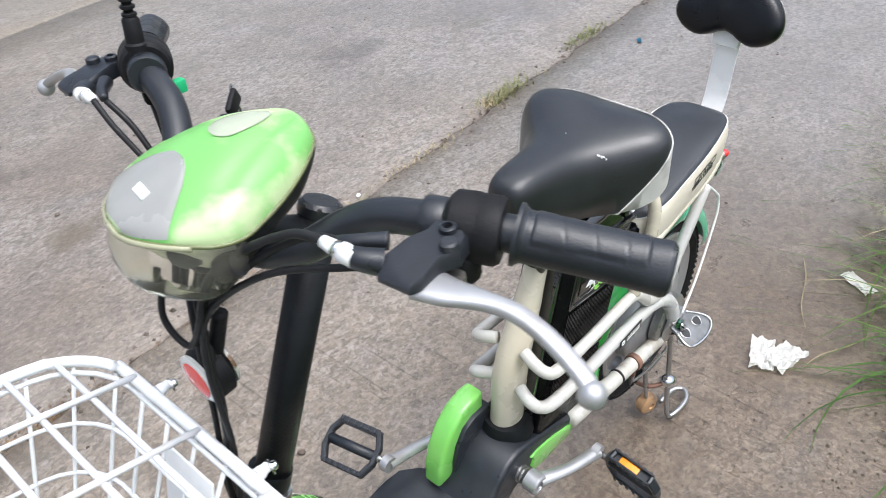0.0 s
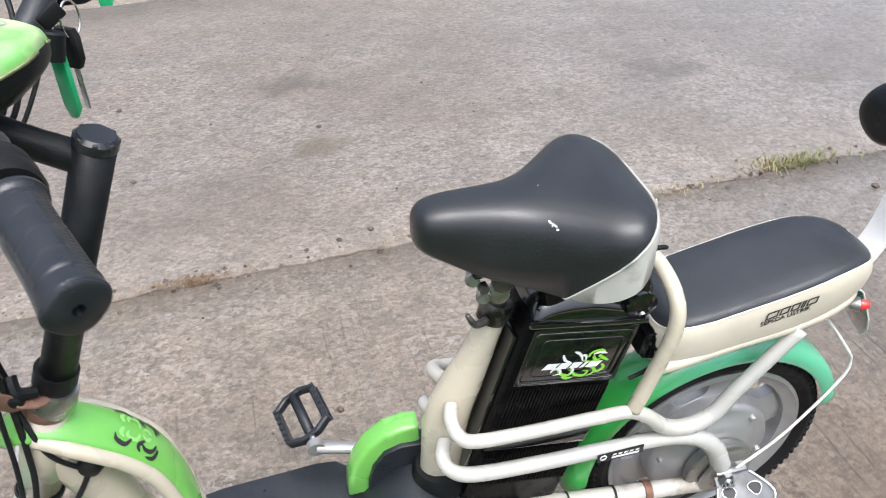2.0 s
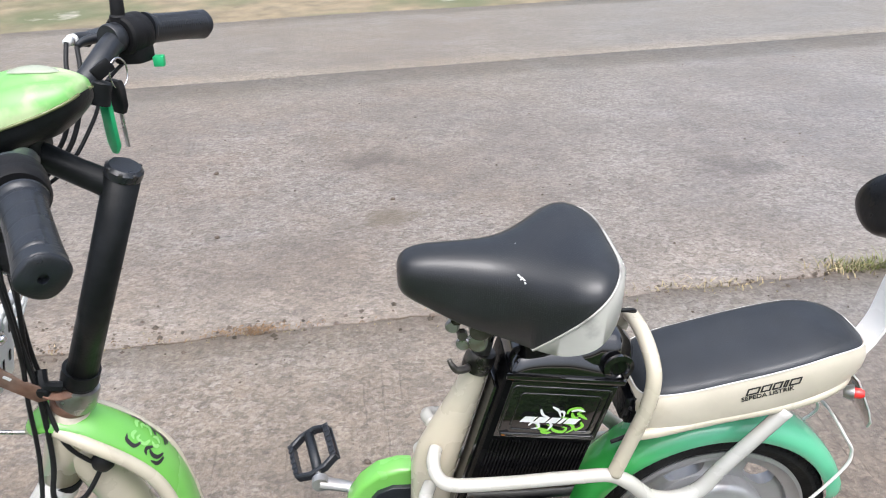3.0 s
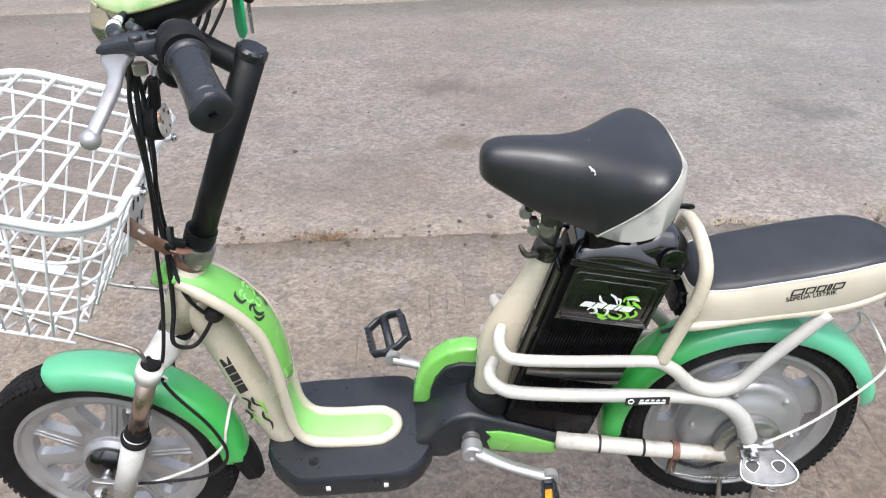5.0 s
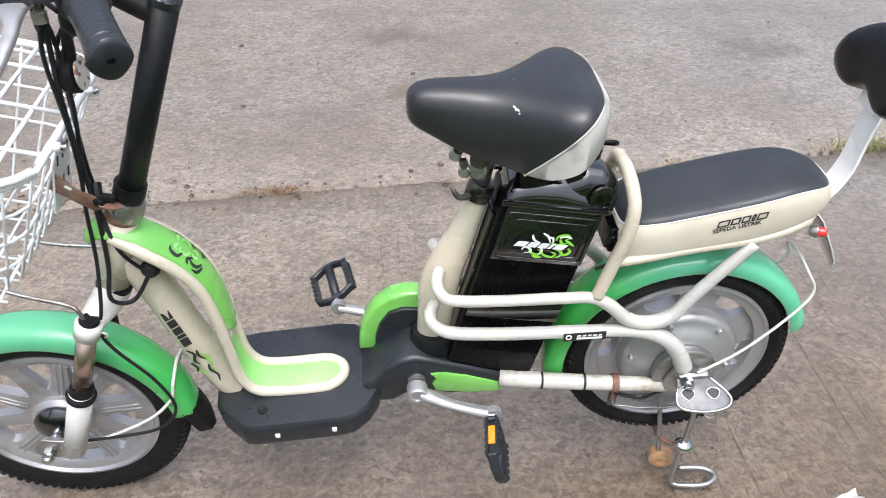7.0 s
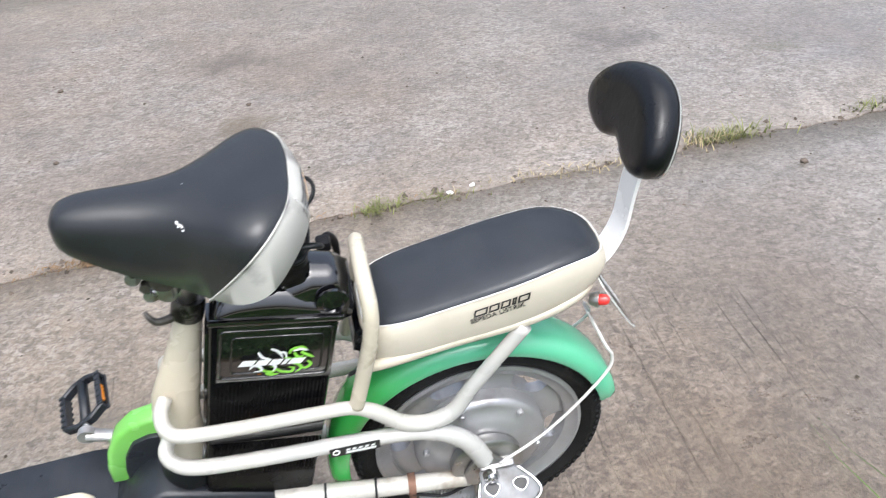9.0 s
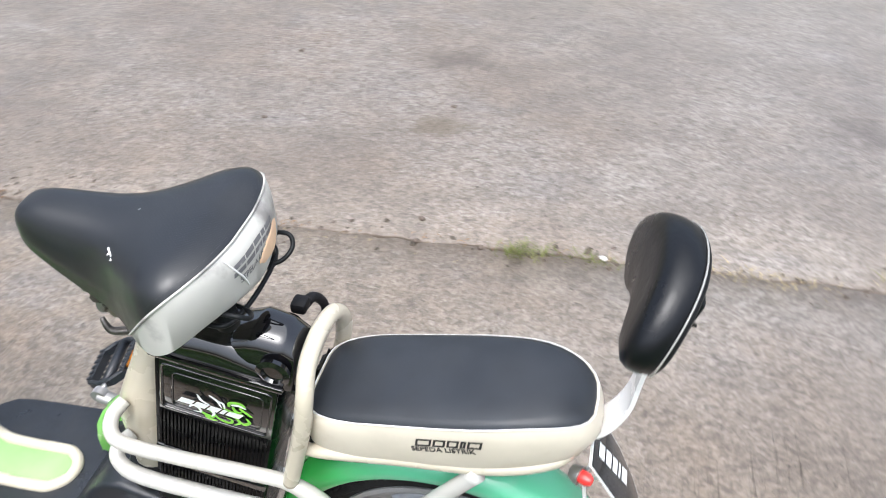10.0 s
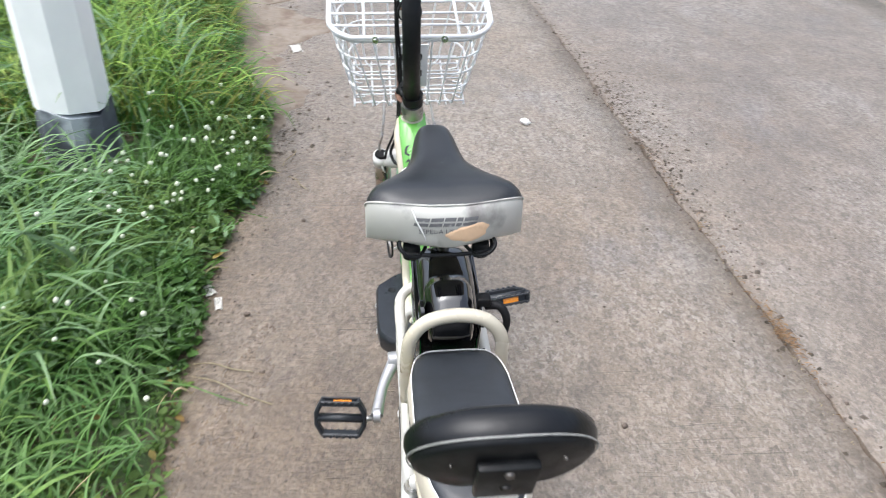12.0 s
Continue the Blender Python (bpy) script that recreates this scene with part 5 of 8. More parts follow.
lathe([(0.0, 0), (0.014, 0), (0.015, 0.012), (0.0, 0.014)], V(0.385, 0.024, 0.752), (0, 1, 0), 18, bm)
lathe([(0.0, 0), (0.008, 0), (0.008, 0.016), (0.0, 0.016)], V(0.415, 0.012, 0.765), (0, 1, 0), 6, bm)
lathe([(0.0, 0), (0.007, 0), (0.007, 0.010), (0.0, 0.010)], V(0.408, 0.022, 0.742), (0, 1, 0), 6, bm)
part("clamp_head", bm, M_GRIME, saddle, "greasy steel saddle clamp with bolts")
for (x, y, z), rr, hh in (((0.384, 0.012, 0.724), 0.0125, 0.020), ((0.403, 0.012, 0.722), 0.0085, 0.018), ((0.417, 0.010, 0.750), 0.0085, 0.018)):
    bm = lathe([(0.0, 0), (rr, 0), (rr, hh * 0.6), (rr * 1.12, hh * 0.62), (rr * 1.12, hh * 0.75), (rr * 0.9, hh * 0.8), (rr * 0.85, hh), (0.0, hh)], V(x, y, z), (0.25, 0.9, 0.2), 20)
    part("clamp_bolt", bm, M_STEEL, saddle, "worn steel bolt and nut")

# --- pillion seat ---
OUT = []
for k in range(40):
    a = 2 * math.pi * k / 40
    cx, sy = math.cos(a), math.sin(a)
    ex = 0.5 if cx > 0 else 0.75
    x = 0.0 + (0.168 if cx > 0 else 0.170) * math.copysign(abs(cx) ** (0.30 if cx > 0 else 0.85), cx)
    y = (0.0735 - 0.010 * max(0, cx)) * math.copysign(abs(sy) ** (0.35 if cx > 0 else 0.62), sy)
    OUT.append((x, y))
seatz0 = lambda x: 0.615 - x * 0.205
seatz = lambda x: 0.673 - x * 0.215 - 3.1 * max(0.0, -0.08 - x) ** 2
cr = lambda k, dz: [V(x * k, y * k, seatz(x * k) - 0.004 + dz) for x, y in OUT]
pill = part("pillion_seat", loft([[V(x, y, seatz0(x) - 0.012) for x, y in OUT], [V(x * 1.035, y * 1.035, seatz0(x)) for x, y in OUT], cr(1.045, -0.022), cr(1.015, -0.005), cr(0.985, 0.0)]), M_CREAMV, bike, "pillion seat with creased cream vinyl sides", sharp=60)
bm = loft([cr(0.984, -0.001), cr(0.955, 0.0045), cr(0.85, 0.008), cr(0.55, 0.0095), cr(0.2, 0.010)])
part("seat_top", bm, M_SEATTOP, pill, "scuffed black vinyl seat top", sharp=70)
part("piping", TB([V(x * 0.992, y * 0.992, seatz(x) - 0.0028) for x, y in OUT], 0.0010, seg=6, smooth=1, closed=True), M_WCABLE, pill, "white piping")
# front of the cushion is black
bm = loft([[V(0.158, -0.056, 0.575), V(0.158, 0.056, 0.575), V(0.164, 0.060, 0.634), V(0.164, -0.060, 0.634)], [V(0.185, -0.050, 0.575), V(0.185, 0.050, 0.575), V(0.178, 0.053, 0.628), V(0.178, -0.053, 0.628)]])
bmesh.ops.bevel(bm, geom=bm.edges[:], offset=0.008, segments=3, affect="EDGES")
part("front_pad", bm, M_SMOOTHV, pill, "black front cushion")
for s in (1, -1):
    y = lambda x: s * (0.0835 - 0.0045 * max(0, x / 0.163))
    m = basis(V(-0.012, s * 0.0772, 0.653), V(-s, 0, 0.21 * s), V(0.21, 0, 1), V(0, s, 0))
    bars(pill, m, [0.018, 0.014, 0.013, 0.006, 0.016], 0.012, 0.0020, 0.004, M_INK, hollow=0.0026)
    writing("SEPEDA LISTRIK", 0.0105, basis(V(-0.008, s * 0.0770, 0.640), V(-s, 0, 0.21 * s), V(0.21, 0, 1), V(0, s, 0)), M_INK, "lettering", pill, "small black lettering")
part("seat_bracket", TB([(-0.08, 0.052, 0.612), (-0.11, 0.03, 0.614), (-0.14, 0, 0.620)], 0.006, seg=8), M_CREAM, pill)

# --- backrest ---
def bean(scale):
    ring = []
    for k in range(48):
        a = 2 * math.pi * k / 48
        y = 0.098 * math.copysign(abs(math.cos(a)) ** 0.85, math.cos(a))
        z = 0.057 * math.sin(a) * (1.0 - 0.06 * math.cos(2 * a))
        if math.sin(a) < 0:
            z += 0.026 * math.exp(-(y / 0.035) ** 2)
        z += -0.010 * (abs(y) / 0.098) ** 2
        ring.append((y * scale, z * scale))
    return ring


PC = V(-0.205, -0.002, 0.858)
pitch = Matrix.Rotation(radians(-16), 4, "Y")


def bring(scale, x):
    return [PC + pitch @ V(x - 0.010 * (y / 0.1) ** 2 * -1.5, y, z) for y, z in bean(scale)]


back = part("backrest", loft([bring(0.5, 0.021), bring(0.78, 0.019), bring(0.93, 0.0125), bring(0.99, 0.004), bring(1.0, -0.006), bring(0.97, -0.016), bring(0.91, -0.021)]), M_SMOOTHV, bike, "bean-shaped black vinyl backrest pad", sharp=60)
part("back_shell", loft([bring(0.94, -0.017), bring(0.93, -0.0225), bring(0.87, -0.025), bring(0.4, -0.025)]), M_BLACK, back, "dull black plastic back shell", sharp=50)
part("piping", TB([PC + pitch @ V(-0.0185 + 0.015 * (y / 0.1) ** 2, y, z) for y, z in bean(0.975)], 0.0011, seg=6, smooth=1, closed=True), M_LENSGREY, back, "pale stitched seam")
for y, z, r in ((0.0, 0.012, 0.0055), (0.0, -0.022, 0.0065), (-0.055, 0.018, 0.0022), (0.055, 0.016, 0.0022)):
    bm = lathe([(0.0, 0), (r, 0), (r * 0.8, 0.003), (0.0, 0.004)], PC + pitch @ V((-0.036 if abs(y) < 0.01 else -0.0245), y, z), pitch @ V(-1, 0, 0), 14)
    part("rivet", bm, M_GRIME, back, "small bolt")
bm = rbox((0.012, 0.062, 0.068), Matrix.Translation(PC) @ pitch @ Matrix.Translation((-0.030, 0, -0.012)), 0.004)
part("back_block", bm, M_BLACK, back, "black mounting block")
BP = spline([(-0.110, 0, 0.618), (-0.150, 0, 0.628), (-0.180, 0, 0.648), (-0.200, 0, 0.692), (-0.206, 0, 0.745), (-0.212, 0, 0.785), (-0.225, 0, 0.822)], 5)
secs_b = []
for i, p in enumerate(BP):
    d = (BP[min(i + 1, len(BP) - 1)] - BP[max(i - 1, 0)]).normalized()
    n_ = V(d.z, 0, -d.x)
    w = 0.021
    secs_b.append([p + V(0, w, 0) + n_ * 0.0025, p + V(0, -w, 0) + n_ * 0.0025, p + V(0, -w, 0) - n_ * 0.0025, p + V(0, w, 0) - n_ * 0.0025])
part("pad_clip", rbox((0.012, 0.052, 0.030), Matrix.Translation(PC) @ pitch @ Matrix.Translation((-0.014, 0, -0.048)), 0.003), M_BRIGHT, back, "white steel clip under the pad")
part("backrest_bracket", loft(secs_b), M_BRIGHT, bike, "flat white steel bracket bent up to the backrest", sharp=30)

# --- tail plate and lamps ---
mt = basis(V(-0.207, 0.0, 0.552), V(0, -1, 0), V(0.5, 0, 0.866), V(-0.866, 0, 0.5))
plate = [(-0.040, 0.070), (0.040, 0.070), (0.037, 0.0), (0.024, -0.045), (0.0, -0.085), (-0.024, -0.045), (-0.037, 0.0)]
bm = slab(plate, -0.002, 0.002, 0.001, axis="z")
bm.transform(mt)
tailp = part("tail_plate", bm, M_GLOSS, bike, "black shield-shaped tail plate")
bars(tailp, mt @ Matrix.Translation((0, 0.02, 0.0028)) @ Matrix.Rotation(radians(-78), 4, "Z"), [0.016, 0.016, 0.014, 0.006, 0.016], 0.020, 0.004, 0.004, M_WINK)
bm = slab([(x * 1.06, y * 1.06) for x, y in plate], -0.0012, 0.0008, 0.0, axis="z")
bm.transform(mt)
part("edge_trim", bm, M_WINK, tailp, "pale edging")
for s in (1, -1):
    o = V(-0.160, s * 0.046, 0.600)
    lamp = part("tail_lamp", lathe([(0.0, 0), (0.0075, 0), (0.0082, 0.005), (0.0078, 0.012), (0.0048, 0.017), (0.0, 0.018)], o, (-0.75, 0.4 * s, 0.1), 20), M_RED, bike, "small red tail lamp")
    part("lamp_base", lathe([(0.0, -0.010), (0.008, -0.010), (0.0115, 0.0), (0.0115, 0.003), (0.0, 0.003)], o, (-0.75, 0.4 * s, 0.1), 16), M_STEEL, lamp)

# --- steering post, stem and handlebar ---
PT = V(0.7845, YS + 0.010, 0.999)  # top of the post
STEER = Matrix.Translation((0.840, 0.031, 1.054)) @ Matrix.Rotation(radians(2.15), 4, "X") @ Matrix.Translation((-0.85, -0.03, -1.05))


def steer(p):
    """What hangs from the handlebar follows it less and less further down."""
    p = Vector(p)
    return p.lerp(STEER @ p, max(0.0, min(1.0, (p.z - 0.72) / 0.26)))


post = part("steering_post", TB([(0.9165, YS + 0.001, 0.668), PT], 0.0192, seg=28, smooth=1), M_BLACK, bike, "matt black steering post, scratched")
pax = (PT - V(0.9165, YS + 0.001, 0.668)).normalized()
bm = lathe([(0.0, -0.006), (0.0200, -0.006), (0.0204, -0.004), (0.0204, 0.003), (0.0165, 0.007), (0.0, 0.0075)], PT, pax, 28)
cap = part("post_cap", bm, M_GRIP, post, "notched black plastic cap")
for k in range(8):
    a = 2 * math.pi * k / 8
    part("notch", rbox((0.0035, 0.0045, 0.007), Matrix.Translation(PT) @ rot_to(pax) @ Matrix.Rotation(a, 4, "Z") @ Matrix.Translation((0.0186, 0, 0.0020)), 0.0006, 1), M_INK, cap)
part("clamp_collar", lathe([(0.0, 0), (0.0245, 0), (0.0255, 0.008), (0.0255, 0.030), (0.024, 0.034), (0.0, 0.034)], V(0.9165, YS, 0.668), pax, 28), M_STEEL, post, "weathered steel headset collar")
bm = lathe([(0.0, 0), (0.0235, 0), (0.0235, 0.020), (0.0, 0.020)], V(0.903, YS, 0.706), pax, 28)
tube(bm, [(0.918, YS + 0.020, 0.712), (0.934, YS + 0.026, 0.722), (0.938, YS + 0.014, 0.736)], 0.007, seg=8)
lathe([(0.0, -0.004), (0.0085, -0.004), (0.0085, 0.012), (0.006, 0.014), (0.0, 0.014)], V(0.934, YS + 0.022, 0.714), (0.2, 1, 0), 10, bm)
part("fold_clamp", bm, M_BLACK, post, "black clamp band with a rusty bolt")
BC = V(0.893, YS, 1.022)
bm = TB([(0.806, YS, 0.972), (0.845, YS, 0.994), (0.880, YS, 1.016)], [0.0165, 0.015, 0.015], seg=18, smooth=3)
lathe([(0.0, -0.026), (0.0205, -0.026), (0.0205, 0.026), (0.0, 0.026)], BC, (0, 1, 0), 24, bm)
part("stem", bm, M_BLACK, post, "black stem arm and bar clamp").matrix_basis = STEER
HB = [(0.893, 0.0, 1.022), (0.890, 0.050, 1.023), (0.872, 0.086, 1.032), (0.850, 0.112, 1.050), (0.837, 0.138, 1.062), (0.829, 0.172, 1.068), (0.818, 0.205, 1.069), (0.790, 0.268, 1.062), (0.765, 0.322, 1.052)]
full = [(x - 0.16 * max(0, y - 0.22), YS - y * 0.93, z + 0.158 * max(0, min(y, 0.20) - 0.03)) for x, y, z in HB[::-1]] + [(x, YS + y, z) for x, y, z in HB[1:]]
bar = part("handlebar", TB(full, 0.0135, seg=18), M_BAR, bike, "bent matt black handlebar")
bar.matrix_basis = STEER


def grip_mesh(a, ax, L, fwd):
    """A moulded grip: flange, barrel with a raised thumb panel crossed by creases, a ribbed strip, a flared end with a small hole."""
    up = (V(0, 0, 1) - ax * ax.z).normalized()
    front = (fwd - ax * fwd.dot(ax)).normalized()
    rings = []
    n, k = 110, 56
    for i in range(n + 1):
        t = i / n
        r = 0.0182 - 0.0006 * math.sin(min(1, t * 1.2) * math.pi) + 0.0014 * max(0, (t - 0.80) / 0.20) ** 1.5
        if t < 0.035:
            r = 0.0215
        elif t < 0.06:
            r = 0.0200 - (t - 0.035) * 0.06
        if t > 0.985:
            r -= 0.0010
        ring = []
        for j in range(k):
            q = 2 * math.pi * j / k
            ang = (q + math.pi) % (2 * math.pi) - math.pi - 0.20
            rr = r
            hw = 0.95 - 0.25 * t
            if 0.10 < t < 0.86:
                edge = min((hw - abs(ang)) / 0.10, (t - 0.10) / 0.03, (0.86 - t) / 0.03)
                rr += 0.0011 * max(0.0, min(1.0, edge))
                if abs(edge) < 0.35:
                    rr -= 0.0005
                if abs(ang) < hw:
                    for c in (0.30, 0.50, 0.70):
                        rr -= 0.00035 * math.exp(-((t - c - 0.05 * ang) / 0.010) ** 2)
            if 0.10 < t < 0.92 and -1.75 < ang < -1.15:
                rr += 0.0008 * (0.5 + 0.5 * math.sin(t * 2 * math.pi * 27))
            rr *= 1 + 0.035 * max(0, (t - 0.7) / 0.3) * math.cos(4 * q)
            ring.append(a + ax * (L * t) + up * (rr * math.cos(q)) + front * (rr * math.sin(q)))
        rings.append(ring)
    for f2, dl in ((0.90, 0.0018), (0.22, 0.0024), (0.17, -0.004), (0.02, -0.004)):
        e = a + ax * (L + dl)
        rings.append([e + (p - (a + ax * L)) * f2 for p in rings[n]])
    return loft(rings)


def grip_set(s):
    f = lambda x, y, z: V(x, YS + y, z) if s > 0 else V(x - 0.16 * max(0, y - 0.22), YS - y * 0.93, z + 0.158 * (min(y, 0.20) - 0.03))
    c0, b = f(0.824, 0.192, 1.0695), f(0.7625, 0.327, 1.0515)
    hx = (f(0.806, 0.232, 1.0665) - c0).normalized()
    a = f(0.805, 0.234, 1.0665)
    ax = (b - a).normalized()
    L = (b - a).length
    g = part("grip", grip_mesh(a, ax, L, V(1, 0, 0)), M_GRIP, bar, "moulded black rubber grip with a creased panel", sharp=50)
    bm = lathe([(0.0, 0.0), (0.0215, 0.0), (0.0245, 0.003), (0.0252, 0.018), (0.0243, 0.021), (0.0247, 0.023), (0.0247, 0.034), (0.0225, 0.038), (0.0, 0.038)], c0, hx, 32)
    dn = V(1, 0, 0).cross(hx).normalized()
    dn = -dn if dn.z > 0 else dn
    if s > 0:
        tube(bm, [c0 + hx * 0.018 + dn * 0.016 + V(0.012, 0, 0), c0 + hx * 0.02 + dn * 0.026 + V(0.016, 0, 0), c0 + hx * 0.022 + dn * 0.032 + V(0.008, 0, 0)], [0.014, 0.013, 0.009], seg=12, smooth=3)
    else:
        rbox((0.034, 0.030, 0.036), basis(c0 + hx * 0.014 + dn * 0.020 + V(-0.004, 0, 0), V(1, 0, 0), hx, V(1, 0, 0).cross(hx)), 0.006, 2, bm)
    house = part("throttle_housing" if s > 0 else "switch_housing", bm, M_RUB, bar, "black plastic control housing", sharp=35)
    part("bar_collar", lathe([(0.0, -0.019), (0.0165, -0.019), (0.0178, -0.017), (0.0178, -0.004), (0.0165, -0.002), (0.0, -0.002)], c0, hx, 26), M_BAR, bar, "clamp ring", sharp=35)
    if s < 0:
        part("switch_button", rbox((0.014, 0.011, 0.014), Matrix.Translation((0.787, -0.181, 1.058)), 0.002), mat_green, house, "green button")
        sb = V(0.8237, -0.1685, 1.106)
        bm = lathe([(0.0, 0.0), (0.0105, 0.0), (0.0105, 0.012), (0.0085, 0.014), (0.0080, 0.034), (0.006, 0.037), (0.0, 0.037)], sb, (-0.08, 0, 1), 18)
        stalk = part("mirror_stalk", bm, M_RUB, bar, "black stalk boot")
        bm = bmesh.new()
        for k in range(15):
            lathe([(0.0045, -0.0024), (0.0068, -0.0012), (0.0068, 0.0012), (0.0045, 0.0024)], sb + V(-0.08, 0, 1) * (0.039 + 0.0068 * k), V(-0.08, 0, 1), 14, bm, close=True)
        tube(bm, [sb + V(-0.0024, 0, 0.03), sb + V(-0.012, 0, 0.15)], 0.0046, seg=10, smooth=1)
        part("stalk_bellows", bm, M_RUB, stalk, "ribbed rubber bellows")
    # brake lever bracket: a plate forward from the bar clamp, further out on the far side
    if s < 0:
        f = lambda x, y, z: V(x - 0.012, YS - (y + 0.040) * 0.93, z + 0.0148)
    prof = [(0.830, 0.190), (0.848, 0.194), (0.864, 0.188), (0.884, 0.185), (0.898, 0.194), (0.896, 0.220), (0.888, 0.223), (0.868, 0.221), (0.855, 0.227), (0.840, 0.222), (0.828, 0.206)]
    k = len(prof)
    ring_t = [f(x, y, 1.081 - 0.20 * max(0, x - 0.86)) for x, y in prof]
    ring_b = [f(x, y, 1.067) for x, y in prof]
    ring_t = [p - V(0, 0, 0.003) for p in ring_t]
    cen = sum(ring_t, V(0, 0, 0)) / k
    ins = [p.lerp(cen, 0.10) + V(0, 0, 0.003) for p in ring_t]
    bm = loft([ring_b, ring_t, ins])
    tube(bm, [f(0.884, 0.186, 1.070), f(0.892, 0.176, 1.073), f(0.895, 0.168, 1.074)], [0.010, 0.0085, 0.0075], seg=12)
    tube(bm, [f(0.868, 0.176, 1.074), f(0.880, 0.160, 1.074), f(0.886, 0.146, 1.072)], [0.007, 0.0055, 0.004], seg=10)
    perch = part("lever_perch", bm, M_BAR, bar, "black brake lever bracket", sharp=40)
    bm = lathe([(0.0035, 0), (0.0062, 0), (0.0062, 0.0035), (0.0052, 0.0045), (0.0035, 0.0045), (0.003, 0.001)], f(0.843, 0.207, 1.0805), (0, 0, 1), 14, close=True)
    lathe([(0.0, 0), (0.0068, 0), (0.0066, 0.004), (0.005, 0.0055), (0.0, 0.0055)], f(0.856, 0.219, 1.080), (0, 0, 1), 14, bm)
    part("bolt", bm, M_DECK, perch, "grey bolt head")
    ad = part("cable_adjuster", TB([f(0.895, 0.172, 1.074), f(0.8965, 0.160, 1.0755)], 0.0072, seg=14, smooth=1), M_WCABLE, perch, "white cable adjuster")
    part("adjuster_nut", TB([f(0.8966, 0.160, 1.0755), f(0.8968, 0.155, 1.076)], 0.0062, seg=10, smooth=1), M_CHROME, ad, "chrome nut")
    part("ferrule", TB([f(0.8968, 0.155, 1.076), f(0.897, 0.143, 1.077)], [0.0058, 0.0045], seg=12, smooth=1), M_WCABLE, ad)
    # lever blade: wide at the root, slim and dropping to a ball end
    LV = spline([f(0.878, 0.214, 1.063), f(0.875, 0.232, 1.062), f(0.868, 0.252, 1.061), f(0.862, 0.276, 1.058), f(0.862, 0.302, 1.050), f(0.866, 0.328, 1.038), f(0.869, 0.336, 1.031)], 6)
    secs_v = []
    for i, p in enumerate(LV):
        t = i / (len(LV) - 1)
        d = (LV[min(i + 1, len(LV) - 1)] - LV[max(i - 1, 0)]).normalized()
        w2 = V(d.y, -d.x, 0).normalized() * s
        n2 = d.cross(w2).normalized()
        w = 0.0165 - 0.0095 * min(1, t / 0.40) - 0.0008 * t
        h = 0.0050 - 0.0006 * t
        secs_v.append([p + w2 * (math.copysign(abs(math.cos(q)) ** 0.7, math.cos(q)) * w) + n2 * (math.copysign(abs(math.sin(q)) ** 0.7, math.sin(q)) * h) for q in (2 * math.pi * i / 16 for i in range(16))])
    lv = loft(secs_v)
    blob((0.0092, 0.0092, 0.0092), Matrix.Translation(LV[-1]), 1, 0.0, 3, lv)
    part("brake_lever", lv, M_ALLOY, perch, "silver alloy brake lever with a ball end", sharp=60)
    part("pivot_spring", lathe([(0.0, 0), (0.0075, 0), (0.0075, 0.010), (0.0, 0.010)], f(0.856, 0.222, 1.048), (0, 0, 1), 14), M_STEEL, perch, "grey pivot")


mat_green = mat("green_plastic", (0.03, 0.42, 0.16), 0.35, 0, 0.06, 40)
grip_set(1)
grip_set(-1)

# --- headlamp cowl ---
HL = [(0.810, 0.010, 1.094, 1.086), (0.816, 0.026, 1.101, 1.083), (0.836, 0.043, 1.108, 1.078), (0.860, 0.057, 1.113, 1.074), (0.885, 0.067, 1.113, 1.071), (0.906, 0.073, 1.110, 1.070), (0.926, 0.071, 1.105, 1.074), (0.943, 0.062, 1.099, 1.080), (0.957, 0.048, 1.094, 1.083), (0.968, 0.030, 1.090, 1.084), (0.973, 0.012, 1.087, 1.083)]
raw = spline([(a, b, c) for a, b, c, d in HL], 4)
raw2 = spline([(a, d, 0) for a, b, c, d in HL], 4)
YL = 0.036  # centre line of the cowl


def cowl_z(x, u, zs, zt):
    """Height of the cowl's top at x and at the share u of its half width; two swept creases run forward."""
    z = zs + (zt - zs) * max(0.0, 1 - u * u) ** 0.42
    line = 0.30 + 0.45 * math.sin((x - 0.82) / 0.12 * 1.5) if 0.82 < x < 0.905 else 9
    return z - 0.0030 * math.exp(-((abs(u) - line) / 0.09) ** 2)


def cowl(top):
    rings = []
    for p, q in zip(raw, raw2):
        w, zt, zs = p.y, p.z, q.y
        if top:
            rings.append([V(p.x, YL + w * math.cos(a), cowl_z(p.x, math.cos(a), zs, zt)) for a in (math.pi * i / 40 for i in range(41))])
        else:
            dep = (0.030 + 0.012 * max(0, min(1, (p.x - 0.87) / 0.04))) * min(1, w / 0.05)
            rings.append([V(p.x, YL + 0.985 * w * math.cos(a), zs - dep * math.sin(a) ** 0.6) for a in (math.pi * i / 20 for i in range(21))])
    return rings


lampt = part("headlamp_cowl", loft(cowl(True)), M_COWL, bike, "hazy lime-green headlamp and gauge cowl", sharp=60)
lampt.matrix_basis = STEER @ Matrix.Translation((0.85, 0.04, 1.09)) @ Matrix.Rotation(radians(-12), 4, "Z") @ Matrix.Rotation(radians(7), 4, "Y") @ Matrix.Translation((-0.85, -0.04, -1.09))  # it has slipped round on its bracket
low = cowl(False)
split = 1 + max(i for i, p in enumerate(raw) if p.x < 0.912)
part("lower_shell", loft(low[:split]), M_BLACK, lampt, "black lower shell", sharp=60)
# the lens bulges forward under the nose and dies out along the sides
nose = [V(p.x, YL + s * p.y, q.y) for s in (1, -1) for p, q in list(zip(raw, raw2))[::s] if p.x > 0.903]


